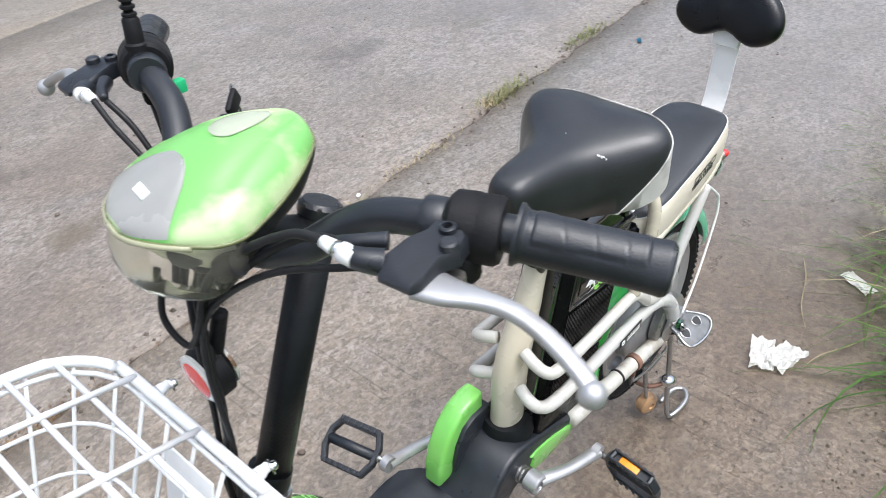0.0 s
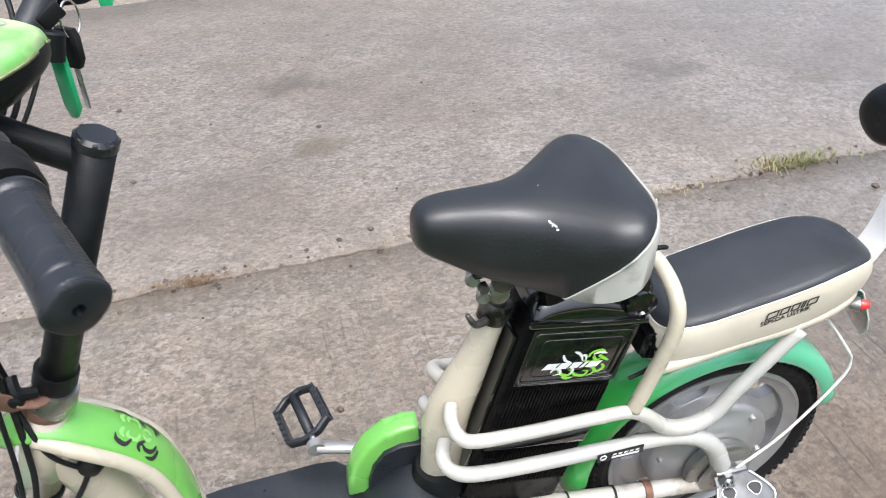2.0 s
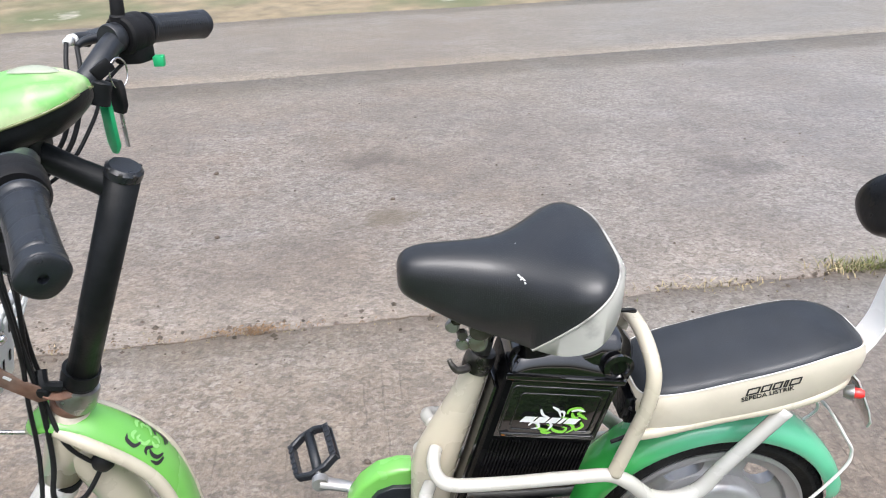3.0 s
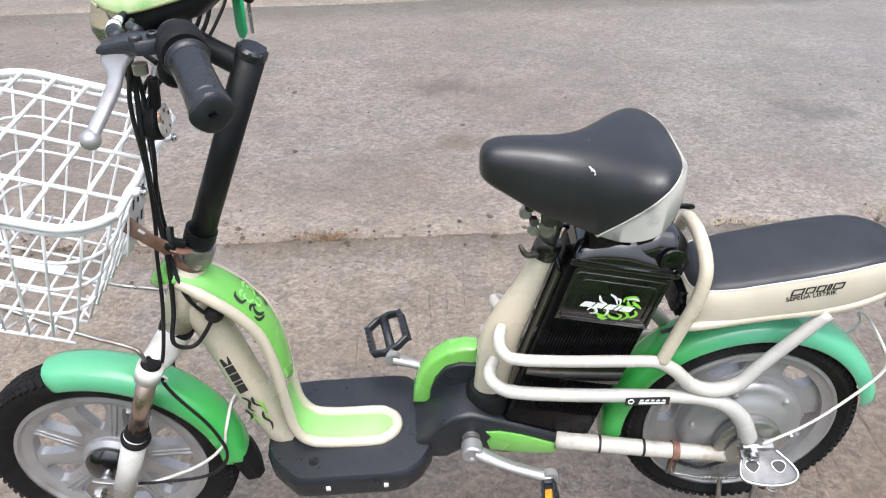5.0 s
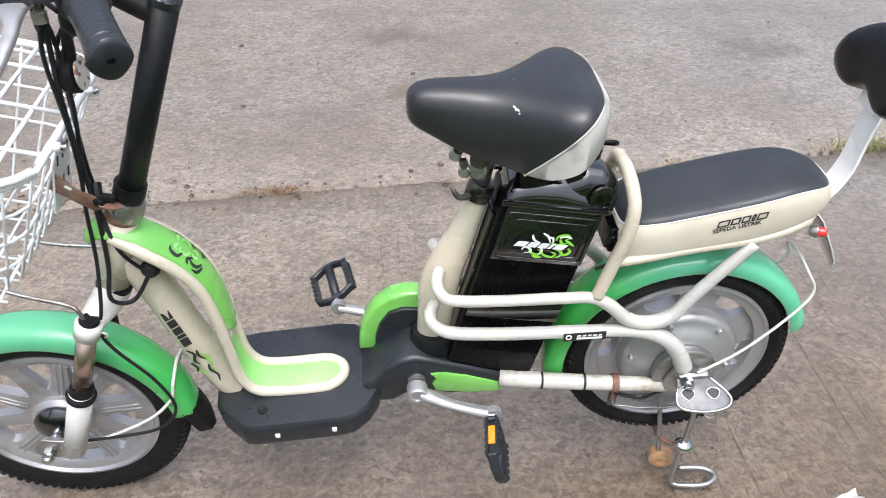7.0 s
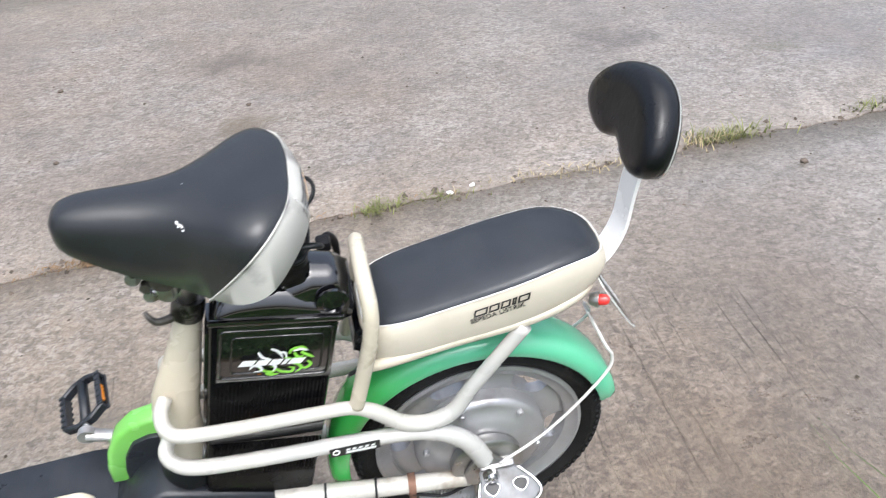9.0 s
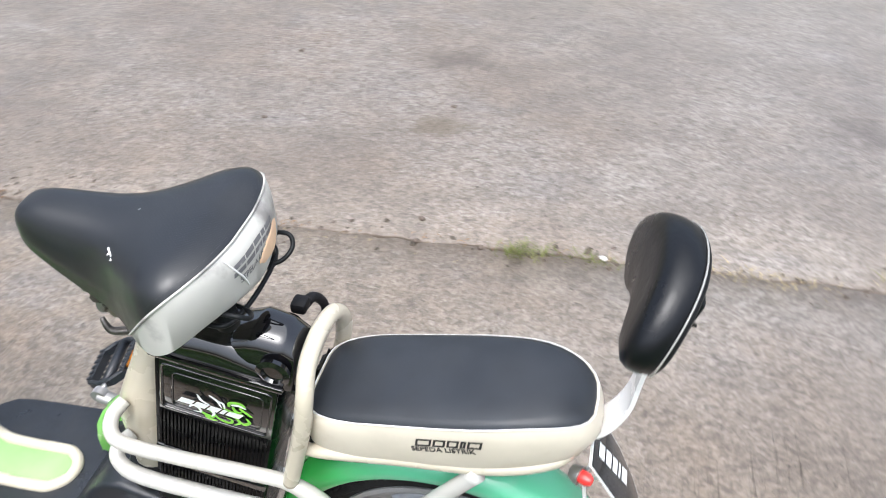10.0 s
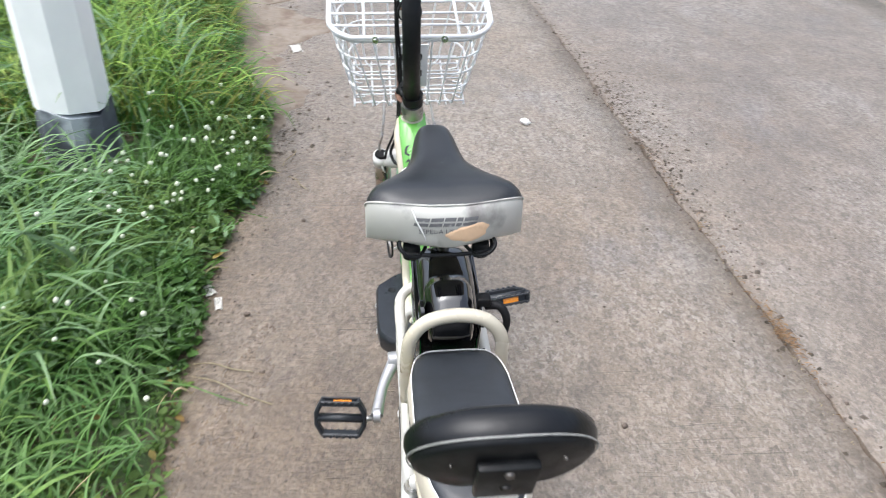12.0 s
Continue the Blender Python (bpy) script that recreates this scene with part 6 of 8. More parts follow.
def lens_rings(k, steps):
    rings = []
    for out_, drop in steps:
        ring = []
        for p in nose:
            g = max(0.0, min(1.0, (p.x - 0.903) / 0.040)) ** 0.6
            d = V(p.x - 0.900, p.y - YL, 0).normalized()
            q = V(0.900, YL, 0) + (V(p.x, p.y, 0) - V(0.900, YL, 0)) * k + d * out_ * g
            ring.append(V(q.x, q.y, p.z - 0.001 - drop * g))
        rings.append(ring)
    return rings


part("headlamp_lens", loft(lens_rings(1.0, ((0.0, 0.0), (0.004, 0.008), (0.009, 0.020), (0.012, 0.033), (0.009, 0.044), (0.0, 0.051), (-0.018, 0.053))), closed=False, caps=False), M_LENS, lampt, "yellowed clear headlamp lens", sharp=60)
part("reflector", loft(lens_rings(0.86, ((0.0, 0.004), (-0.002, 0.012), (-0.006, 0.024), (-0.012, 0.036), (-0.020, 0.046))), closed=False, caps=False), M_REFLECT, lampt, "dull silver reflector behind the lens", sharp=30)
for dy in (-0.024, 0.026):
    part("lamp_eye", lathe([(0.0, 0.0), (0.013, 0.0), (0.0145, 0.003), (0.012, 0.007), (0.0, 0.010)], V(0.938, YL + dy * 1.3, 1.058), (1, 1.1 * (1 if dy > 0 else -1), -0.1), 24), M_DECK, lampt, "dark round lamp behind the lens")
part("lens_lip", TB([p + V(0.0015, 0, -0.001) for p in nose if p.x > 0.935], 0.0024, seg=10, smooth=1), M_LIP, lampt, "thick cream-yellow lip of the lens")


def cowl_patch(name, x0, x1, y0, y1, material, lift, label, pw=2.6, skew=0.0):
    bm = bmesh.new()
    N = 14
    vs = {}

    def top_z(x, y):
        for p, q, p2, q2 in zip(raw, raw2, raw[1:], raw2[1:]):
            if p.x <= x <= p2.x:
                t = (x - p.x) / (p2.x - p.x + 1e-9)
                w = p.y + (p2.y - p.y) * t
                zt = p.z + (p2.z - p.z) * t
                zs = q.y + (q2.y - q.y) * t
                return cowl_z(x, max(-1, min(1, y / w)), zs, zt)
        return 1.1
    for i in range(N + 1):
        r = i / N
        for j in range(28):
            a = 2 * math.pi * j / 28
            ca, sa = math.cos(a), math.sin(a)
            x = (x0 + x1) / 2 + (x1 - x0) / 2 * r * math.copysign(abs(ca) ** (2 / pw), ca)
            y = (y0 + y1) / 2 + (y1 - y0) / 2 * r * math.copysign(abs(sa) ** (2 / pw), sa) * (1 + skew * r * ca)
            h = lift * (1 - r ** 4)
            vs[i, j] = bm.verts.new(V(x, YL + y, top_z(x, y) + 0.0010 + h)) if i or j == 0 else vs[0, 0]
    for i in range(N):
        for j in range(28):
            q = list(dict.fromkeys((vs[i, j], vs[i + 1, j], vs[i + 1, (j + 1) % 28], vs[i, (j + 1) % 28])))
            bm.faces.new(q)
    bmesh.ops.recalc_face_normals(bm, faces=bm.faces)
    return part(name, bm, material, lampt, label)


bm = bmesh.new()
fan = []
for i in range(25):
    x = 0.908 + 0.0635 * (i / 24) ** 1.4
    w, zt, zs = next(((p.y + (p2.y - p.y) * t, p.z + (p2.z - p.z) * t, q.y + (q2.y - q.y) * t) for p, q, p2, q2 in zip(raw, raw2, raw[1:], raw2[1:]) if p.x <= x <= p2.x for t in [(x - p.x) / (p2.x - p.x)]))
    hw = min(0.975 * w, 0.003 + 0.024 * math.sqrt(min(1.0, (x - 0.908) / 0.012)) + max(0.0, x - 0.918) * 0.85)
    fan.append([bm.verts.new(V(x, YL + hw * (j / 8 - 1), cowl_z(x, hw * (j / 8 - 1) / w, zs, zt) + (0.0018 if 0 < j < 16 and i else 0.0008))) for j in range(17)])
for A, B in zip(fan, fan[1:]):
    for j in range(16):
        bm.faces.new((A[j], B[j], B[j + 1], A[j + 1]))
bmesh.ops.recalc_face_normals(bm, faces=bm.faces)
part("front_window", bm, M_LENSGREY, lampt, "grey hazy plastic window")
cowl_patch("gauge_window", 0.831, 0.881, -0.018, 0.013, M_LENSPALE, 0.0015, "hazy gauge window", 2.2, 0.35)
part("window_label", rbox((0.008, 0.020, 0.0012), Matrix.Translation((0.945, YL + 0.003, 1.1005)) @ Matrix.Rotation(0.36, 4, "Y"), 0.0003), M_WINK, lampt, "small pale label")
for s in (1, -1):
    part("seam", TB([V(p.x, YL + s * p.y * 1.002, q.y) for p, q in zip(raw, raw2)], 0.0017, seg=8, smooth=1), M_SEAM, lampt)
part("lamp_bracket", TB([(0.93, YL, 1.03), (0.915, YL, 1.0), (0.90, YL, 1.01)], 0.009, seg=10), M_BLACK, lampt)

# the ignition key stands in its lock behind the cowl; a second key and a green tag hang from its ring
lock = part("ignition_lock", lathe([(0.0, 0), (0.011, 0), (0.011, 0.024), (0.009, 0.026), (0.0, 0.026)], V(0.822, -0.030, 1.052), (-0.25, -0.2, 1), 18), M_BLACK, bike, "black ignition lock")
lock.matrix_basis = STEER
key = thing("ignition_key", "black keys and a green plastic tag on a steel ring", "key")
key.matrix_basis = LEAN @ STEER @ Matrix.Translation((0.813, -0.043, 1.089))
mk = basis(V(0.002, 0.001, -0.001), V(-0.75, -0.45, 0.5).normalized(), V(0.5, -0.85, 0).normalized(), V(-0.75, -0.45, 0.5).normalized().cross(V(0.5, -0.85, 0).normalized()))
part("key_bow", rbox((0.024, 0.006, 0.016), mk, 0.0025, 2), M_RUB, key, "black key bow in the lock")
bm = slab([(-0.010, 0.018), (0.010, 0.018), (0.0135, 0.010), (0.0125, -0.012), (0.007, -0.021), (-0.007, -0.021), (-0.0125, -0.012), (-0.0135, 0.010)], -0.004, 0.004, 0.002)
bm.transform(basis(V(-0.003, -0.014, -0.035), V(-0.80, 0.6, 0).normalized(), V(-0.6, -0.8, 0).normalized(), V(0, 0, 1)))
hang = part("spare_key_bow", bm, M_RUB, key, "black plastic bow of a second key")
part("spare_key_blade", rbox((0.006, 0.002, 0.046), basis(V(-0.004, -0.012, -0.074), V(-0.8, 0.6, 0).normalized(), V(-0.6, -0.8, 0).normalized(), V(0, 0, 1)), 0.0005), M_STEEL, hang, "steel blade")
bm = slab([(-0.009, 0.002), (0.009, 0.002), (0.010, -0.052), (0.003, -0.062), (-0.004, -0.062), (-0.009, -0.050)], -0.003, 0.003, 0.0015)
bm.transform(basis(V(0.006, 0.004, -0.036), V(-0.75, 0.66, 0).normalized(), V(-0.66, -0.75, 0).normalized(), V(0, 0, 1)))
part("tag", bm, mat_green, key, "green plastic tag")
part("ring", TB([V(-0.010 + 0.006 * math.cos(a), -0.014 + 0.014 * math.cos(a), -0.010 + 0.017 * math.sin(a)) for a in (2 * math.pi * k / 20 for k in range(20))], 0.0011, seg=6, smooth=1, closed=True), M_CHROME, key, "split ring")

# --- horn / front reflector under the lamp ---
HC = steer((0.928, 0.018, 0.899))
horn = part("horn", lathe([(0.0, -0.006), (0.020, -0.006), (0.026, -0.002), (0.026, 0.012), (0.022, 0.017), (0.0, 0.018)], HC, (1, 0, -0.05), 28), M_RUB, bike, "black horn with a flaking plated back")
bm = lathe([(0.0, -0.0095), (0.0215, -0.0095), (0.0225, -0.008), (0.0225, -0.0062), (0.0, -0.0062)], HC, (1, 0, -0.05), 28)
part("back_plate", bm, M_FLAKE, horn, "plated back, flaking and rusty")
for q in range(5):
    a = 2 * math.pi * q / 5 + 0.3
    part("plate_hole", lathe([(0.0, -0.0004), (0.0028, -0.0004), (0.0028, 0.0004), (0.0, 0.0004)], HC + V(-0.0098, 0.0145 * math.cos(a), 0.0145 * math.sin(a)), (1, 0, -0.05), 10), M_RUST, horn)
part("rim_plate", lathe([(0.018, 0.016), (0.024, 0.016), (0.0245, 0.019), (0.022, 0.0205), (0.018, 0.0205)], HC, (1, 0, -0.05), 28, close=True), M_WHITE, horn, "flaking white rim")
part("reflector", lathe([(0.0, 0.018), (0.0185, 0.018), (0.0185, 0.021), (0.012, 0.0225), (0.0, 0.023)], HC, (1, 0, -0.05), 24), M_RED, horn, "round red reflector")
part("horn_bracket", TB([HC + V(0.0, 0.004, 0.022), HC + V(-0.006, 0.012, 0.05), steer((0.915, YS, 0.985)), steer((0.900, YS, 1.008))], 0.005, seg=8), M_STEEL, horn)
part("wire_boot", TB([HC + V(-0.002, 0.006, 0.020), HC + V(-0.004, 0.008, 0.034), HC + V(-0.010, 0.016, 0.066)], [0.0058, 0.0075, 0.0070], seg=10), M_RUB, horn, "black wire boot")

# --- cables ---
def cable(pts, r=0.0026, m=M_CABLE, name="cable", label=""):
    return part(name, TB([steer(p) for p in pts], r, seg=8, smooth=6), m, bike, label)


Y = YS
cable([(0.897, Y + 0.146, 1.077), (0.902, Y + 0.115, 1.074), (0.922, Y + 0.075, 1.052), (0.938, Y + 0.045, 1.020), (0.942, Y + 0.022, 0.96), (0.945, Y + 0.026, 0.88), (0.948, Y + 0.022, 0.78), (0.945, Y + 0.026, 0.70), (0.952, Y + 0.034, 0.60), (0.958, Y + 0.050, 0.545), (0.930, Y + 0.036, 0.528), (0.896, 0.042, 0.577)], 0.0036)
cable([(0.886, Y + 0.148, 1.072), (0.893, Y + 0.120, 1.068), (0.912, Y + 0.085, 1.046), (0.935, Y + 0.040, 1.00), (0.938, Y + 0.014, 0.95), (0.938, Y + 0.014, 0.86), (0.950, Y + 0.012, 0.76), (0.944, Y + 0.020, 0.69), (0.930, Y + 0.034, 0.63), (0.912, Y + 0.024, 0.585), (0.896, 0.042, 0.578)], 0.0032)
cable([(0.852, Y + 0.185, 1.045), (0.885, Y + 0.15, 1.050), (0.915, Y + 0.09, 1.034), (0.940, Y + 0.035, 0.985), (0.950, Y + 0.030, 0.93), (0.946, Y + 0.030, 0.84), (0.950, Y + 0.028, 0.76), (0.958, Y + 0.030, 0.70), (0.966, Y + 0.036, 0.61), (0.972, Y + 0.060, 0.54), (0.985, 0.082, 0.486), (0.972, 0.080, 0.44), (0.930, 0.075, 0.36), (0.915, 0.070, 0.28), (0.955, 0.076, 0.235), (1.05, 0.080, 0.222), (1.11, 0.082, 0.220)], 0.003, label="black front brake cable")
cable([(0.885, -0.152, 1.091), (0.884, -0.132, 1.070), (0.878, -0.100, 1.035), (0.886, -0.060, 0.995), (0.918, -0.015, 0.965), (0.940, Y + 0.004, 0.94), (0.944, Y + 0.006, 0.85), (0.948, Y + 0.004, 0.75), (0.940, Y + 0.008, 0.69)], 0.003)
cable([(0.874, -0.152, 1.085), (0.868, -0.128, 1.062), (0.868, -0.100, 1.028), (0.878, -0.060, 0.99), (0.912, -0.018, 0.958), (0.934, Y + 0.010, 0.93), (0.930, Y + 0.006, 0.90)], 0.003)
cable([(0.826, -0.168, 1.062), (0.843, -0.128, 1.045), (0.856, -0.095, 1.010), (0.880, -0.045, 0.972), (0.925, 0.0, 0.945), (0.938, Y, 0.90)], 0.0024)
cable([(0.930, Y + 0.03, 1.02), (0.945, Y + 0.035, 0.99), (0.950, Y + 0.01, 0.945), (0.955, Y - 0.012, 0.97), (0.940, Y - 0.01, 1.015)], 0.003)
part("cable_wrap", lathe([(0.0, -0.010), (0.010, -0.010), (0.011, 0.0), (0.010, 0.010), (0.0, 0.010)], steer((0.928, Y + 0.070, 1.042)), (0.3, -0.8, -0.5), 12), M_CABLE, bike, "tape round the cables")
part("grommet", lathe([(0.0, -0.004), (0.014, -0.004), (0.0155, 0.002), (0.012, 0.010), (0.006, 0.013), (0.0, 0.013)], V(0.897, 0.037, 0.578), (0.1, 1, 0), 20), M_RUB, bike, "black rubber cable grommet")
part("cable_ring", TB([V(0.985 + 0.010 * math.cos(a), 0.086 + 0.004 * math.sin(a), 0.486 + 0.010 * math.sin(a)) for a in (2 * math.pi * k / 16 for k in range(16))], 0.0018, seg=6, smooth=1, closed=True), M_WCABLE, bike, "white cable ring")
wcable = [(0.128, 0.073, 0.262), (0.08, 0.076, 0.245), (0.05, 0.080, 0.262), (0.02, 0.082, 0.278), (0.0, 0.086, 0.270)]
cable(wcable, 0.0028)
cable([(0.195, 0.050, 0.545), (0.17, 0.052, 0.56), (0.16, 0.056, 0.590), (0.175, 0.050, 0.61)], 0.003)
# white stays to the mudguards
cable([(1.128, 0.088, 0.214), (1.05, 0.078, 0.222), (0.97, 0.066, 0.250), (0.925, 0.056, 0.288), (0.918, 0.044, 0.315), (0.916, 0.0, 0.332), (0.918, -0.04, 0.315), (0.95, -0.060, 0.255), (1.05, -0.070, 0.222), (1.13, -0.08, 0.214)], 0.0030, M_WHITE, "mudguard_stay", "white wire mudguard stay")
RS = [(-0.010, 0.090, 0.322), (-0.08, 0.078, 0.355), (-0.14, 0.066, 0.402), (-0.186, 0.056, 0.452), (-0.194, 0.050, 0.478), (-0.182, 0.046, 0.502)]
cable(RS + [(-0.170, 0.0, 0.527)] + [(x, -y, z) for x, y, z in RS[::-1]], 0.0026, M_WHITE, "mudguard_stay", "white wire mudguard stay")

# --- fork ---
for s in (1, -1):
    f = lambda x, y, z: (x, Y * 0.6 + s * y, z)
    fk = part("fork_leg", TB([f(0.992, 0.080, 0.520), f(1.003, 0.080, 0.492)], 0.0205, seg=22, smooth=1), M_WHITE, bike, "white upper fork clamp")
    part("fork_cap", lathe([(0.0, 0), (0.0155, 0), (0.0155, 0.003), (0.013, 0.006), (0.0, 0.006)], V(*f(0.9915, 0.080, 0.521)), (-0.36, 0, 0.93), 6 * 4), M_RUB, fk, "black fork cap")
    part("stanchion", TB([f(1.002, 0.080, 0.495), f(1.045, 0.080, 0.372)], 0.0155, seg=20, smooth=1), M_BRONZE, fk, "bronze-grey stanchion")
    part("dust_seal", lathe([(0.0, 0), (0.0235, 0), (0.0245, 0.008), (0.020, 0.014), (0.021, 0.018), (0.0185, 0.030), (0.0, 0.030)], V(*f(1.053, 0.080, 0.348)), (-0.33, 0, 0.94), 24), M_RUB, fk, "black rubber dust seal")
    part("slider", TB([f(1.047, 0.080, 0.366), f(1.075, 0.080, 0.288), f(1.102, 0.080, 0.212)], [0.0205, 0.020, 0.0195], seg=22, smooth=1), M_WHITE, fk, "white fork slider")
    bm = slab([(1.095, 0.235), (1.150, 0.245), (1.168, 0.222), (1.160, 0.198), (1.130, 0.196), (1.10, 0.205)], Y * 0.6 + s * 0.080 - 0.005, Y * 0.6 + s * 0.080 + 0.005, 0.002)
    part("axle_lug", bm, M_STEEL, fk, "grey axle lug")
    part("fork_crown", TB([(0.972, Y, 0.523), f(0.982, 0.035, 0.515), f(0.995, 0.066, 0.508), f(0.998, 0.078, 0.506)], [0.027, 0.025, 0.021, 0.018], seg=18), M_WHITE, bike, "white fork crown")
    part("fender_stay", TB([f(1.000, 0.062, 0.486), f(1.030, 0.060, 0.44), f(1.062, 0.058, 0.345), f(1.054, 0.062, 0.33)], 0.005, seg=8), M_WHITE, fk, "white stay")

# --- cranks and pedals ---
def pedal(centre, side, tilt, yaw=0.0):
    """An open platform: a six-sided frame with toothed long sides, a barrel across, a spindle towards the crank."""
    m = Matrix.Translation(centre) @ Matrix.Rotation(yaw, 4, "Z") @ Matrix.Rotation(tilt, 4, "Y")
    bm = bmesh.new()
    rim = [(0.037, -0.036), (0.037, 0.036), (0.014, 0.047), (-0.014, 0.047), (-0.037, 0.036), (-0.037, -0.036), (-0.014, -0.047), (0.014, -0.047)]
    for i, (a, b) in enumerate(zip(rim, rim[1:] + rim[:1])):
        A, B = V(*a, 0), V(*b, 0)
        d = (B - A).normalized()
        mi = m @ basis((A + B) / 2, d, V(-d.y, d.x, 0), V(0, 0, 1))
        if i == (0 if side > 0 else 4):
            for z in (-0.0085, 0.0085):
                rbox(((B - A).length + 0.006, 0.010, 0.004), mi @ Matrix.Translation((0, 0, z)), 0.001, 1, bm)
            rbox(((B - A).length + 0.004, 0.004, 0.018), mi @ Matrix.Translation((0, 0.005, 0)), 0.001, 1, bm)
        else:
            rbox(((B - A).length + 0.006, 0.009, 0.020 if i % 4 == 0 else 0.017), mi, 0.0025, 1, bm)
    for x in (-0.037, 0.037):
        for k in range(6):
            for z in (-0.0105, 0.0105):
                rbox((0.008, 0.006, 0.004), m @ Matrix.Translation((x, -0.032 + 0.0128 * k, z)), 0.001, 1, bm)
    tube(bm, [m @ V(0, -0.046, 0), m @ V(0, 0.046, 0)], 0.0090, seg=12, smooth=1)
    p = part("pedal", bm, M_DECK, bike, "scuffed black plastic platform pedal", sharp=30)
    part("pedal_reflector", rbox((0.003, 0.036, 0.0125), m @ Matrix.Translation((0.0356 * side, -0.004 * side, 0)), 0.0006), M_ORANGE, p, "orange reflector")
    part("pedal_spindle", TB([m @ V(0, -side * 0.044, 0), m @ V(0, -side * 0.064, 0)], 0.006, seg=10, smooth=1), M_STEEL, p)


def crank(a, b, s):
    d = (b - a).normalized()
    bm = lathe([(0.0, -0.012), (0.0185, -0.012), (0.0185, 0.010), (0.016, 0.013), (0.011, 0.013), (0.010, 0.009), (0.0, 0.009)], a, (0, s, 0), 26)
    mid = a.lerp(b, 0.5) + V(0, s * 0.006, 0)
    tube(bm, [a + d * 0.01, a.lerp(b, 0.25) + V(0, s * 0.004, 0), mid, a.lerp(b, 0.8) + V(0, s * 0.003, 0), b], [0.014, 0.012, 0.0105, 0.0115, 0.013], seg=14, smooth=5, flat=0.72)
    lathe([(0.0, -0.007), (0.0145, -0.007), (0.0145, 0.007), (0.0, 0.007)], b, (0, s, 0), 22, bm)
    part("crank_arm", bm, M_ALLOY, bike, "silver crank arm with knurled grip", sharp=35)


crank(V(0.489, 0.084, 0.306), V(0.358, 0.124, 0.284), 1)
crank(V(0.489, -0.078, 0.308), V(0.630, -0.110, 0.338), -1)
pedal(V(0.361, 0.196, 0.280), 1, radians(-74), radians(-6))
pedal(V(0.644, -0.180, 0.339), -1, radians(26), radians(12))
part("crank_spring", lathe([(0.0, 0), (0.016, 0), (0.016, 0.003), (0.012, 0.005), (0.016, 0.007), (0.016, 0.010), (0.012, 0.012), (0.0, 0.012)], V(0.489, 0.056, 0.306), (0, 1, 0), 24), M_STEEL, bike, "steel bottom-bracket cup")

# --- foot pegs ---
for s in (1, -1):
    o = [(0.018, 0.066), (-0.014, 0.072), (-0.042, 0.066), (-0.046, 0.082), (-0.070, 0.104), (-0.080, 0.122), (-0.066, 0.136), (-0.024, 0.141), (0.020, 0.134), (0.030, 0.120), (0.022, 0.096)]
    bm = slab([(x, y * s) for x, y in o], 0.281, 0.288, 0.0025, axis="z")
    p = part("foot_peg", bm, M_PEG, bike, "folding aluminium pillion foot peg")
    p.matrix_basis = Matrix.Translation((0.004, s * 0.125, 0.280)) @ Matrix.Rotation(radians(-24 * s), 4, "X") @ Matrix.Diagonal((0.90, 1.05, 1, 1)) @ Matrix.Translation((0, -s * 0.125, -0.283))
    rim = [V(x, y * s, 0.289) for x, y in o[3:]]
    part("peg_rim", TB(rim, 0.003, seg=8, smooth=4), M_CHROME, p, "bright worn rim")
    for cx in (0.004, -0.047):
        hole = [V(cx + 0.013 * math.cos(a) * (1 - 0.35 * math.sin(a)), s * (0.110 + 0.010 * math.sin(a)), 0.2888) for a in (2 * math.pi * k / 14 for k in range(14))]
        bm = bmesh.new()
        bm.faces.new([bm.verts.new(q) for q in hole])
        part("peg_hole", bm, M_INK, p)
        part("hole_rim", TB(hole, 0.0014, seg=6, smooth=1, closed=True), M_CHROME, p)
    part("peg_hinge", rbox((0.062, 0.018, 0.022), Matrix.Translation((-0.012, s * 0.074, 0.288)), 0.004), M_STEEL, p)

# --- centre stand ---
bm = TB([(-0.035, 0.062, 0.240), (-0.040, 0.070, 0.18), (-0.030, 0.084, 0.085), (-0.020, 0.100, 0.010), (-0.045, 0.112, 0.007), (-0.090, 0.112, 0.007), (-0.112, 0.094, 0.007), (-0.095, 0.075, 0.007), (-0.045, 0.070, 0.007)], 0.0055, seg=10)
stand = part("centre_stand", bm, M_STEEL, bike, "rusty chromed stand with a bent wire foot")
part("stand_leg", TB([(-0.035, -0.062, 0.240), (-0.040, -0.070, 0.18), (-0.030, -0.084, 0.085), (-0.020, -0.100, 0.010), (-0.060, -0.112, 0.007), (-0.110, -0.10, 0.007)], 0.0055, seg=10), M_STEEL, stand)
part("stand_bar", TB([(0.020, 0.03, 0.225), (0.010, 0.045, 0.13), (0.0, 0.052, 0.055), (-0.012, 0.050, 0.035)], 0.0048, seg=10), M_STEEL, stand, "dull steel leg")
part("cross_bar", TB([(-0.032, 0.082, 0.095), (0.006, 0.046, 0.09), (0.0, -0.05, 0.09), (-0.032, -0.084, 0.09)], 0.005, seg=8), M_RUST, stand)
part("chrome_knob", blob((0.023, 0.018, 0.016), Matrix.Translation((-0.034, 0.082, 0.097)) @ Matrix.Rotation(-0.5, 4, "Y"), 3, 0.02, 3), M_CHROME, stand, "chromed knob")
part("roller", lathe([(0.0, -0.016), (0.017, -0.016), (0.024, -0.010), (0.0255, 0.0), (0.024, 0.010), (0.016, 0.016), (0.008, 0.016), (0.007, 0.012), (0.0, 0.012)], V(-0.008, 0.052, 0.0255), (0.25, 1, 0), 26), M_ROLLER, stand, "worn brown roller")
sp = [V(-0.045 + 0.009 * math.cos(t * 0.8) - 0.0006 * t, 0.082 + 0.006 * math.sin(t * 0.8), 0.235 - 0.0014 * t) for t in range(36)]
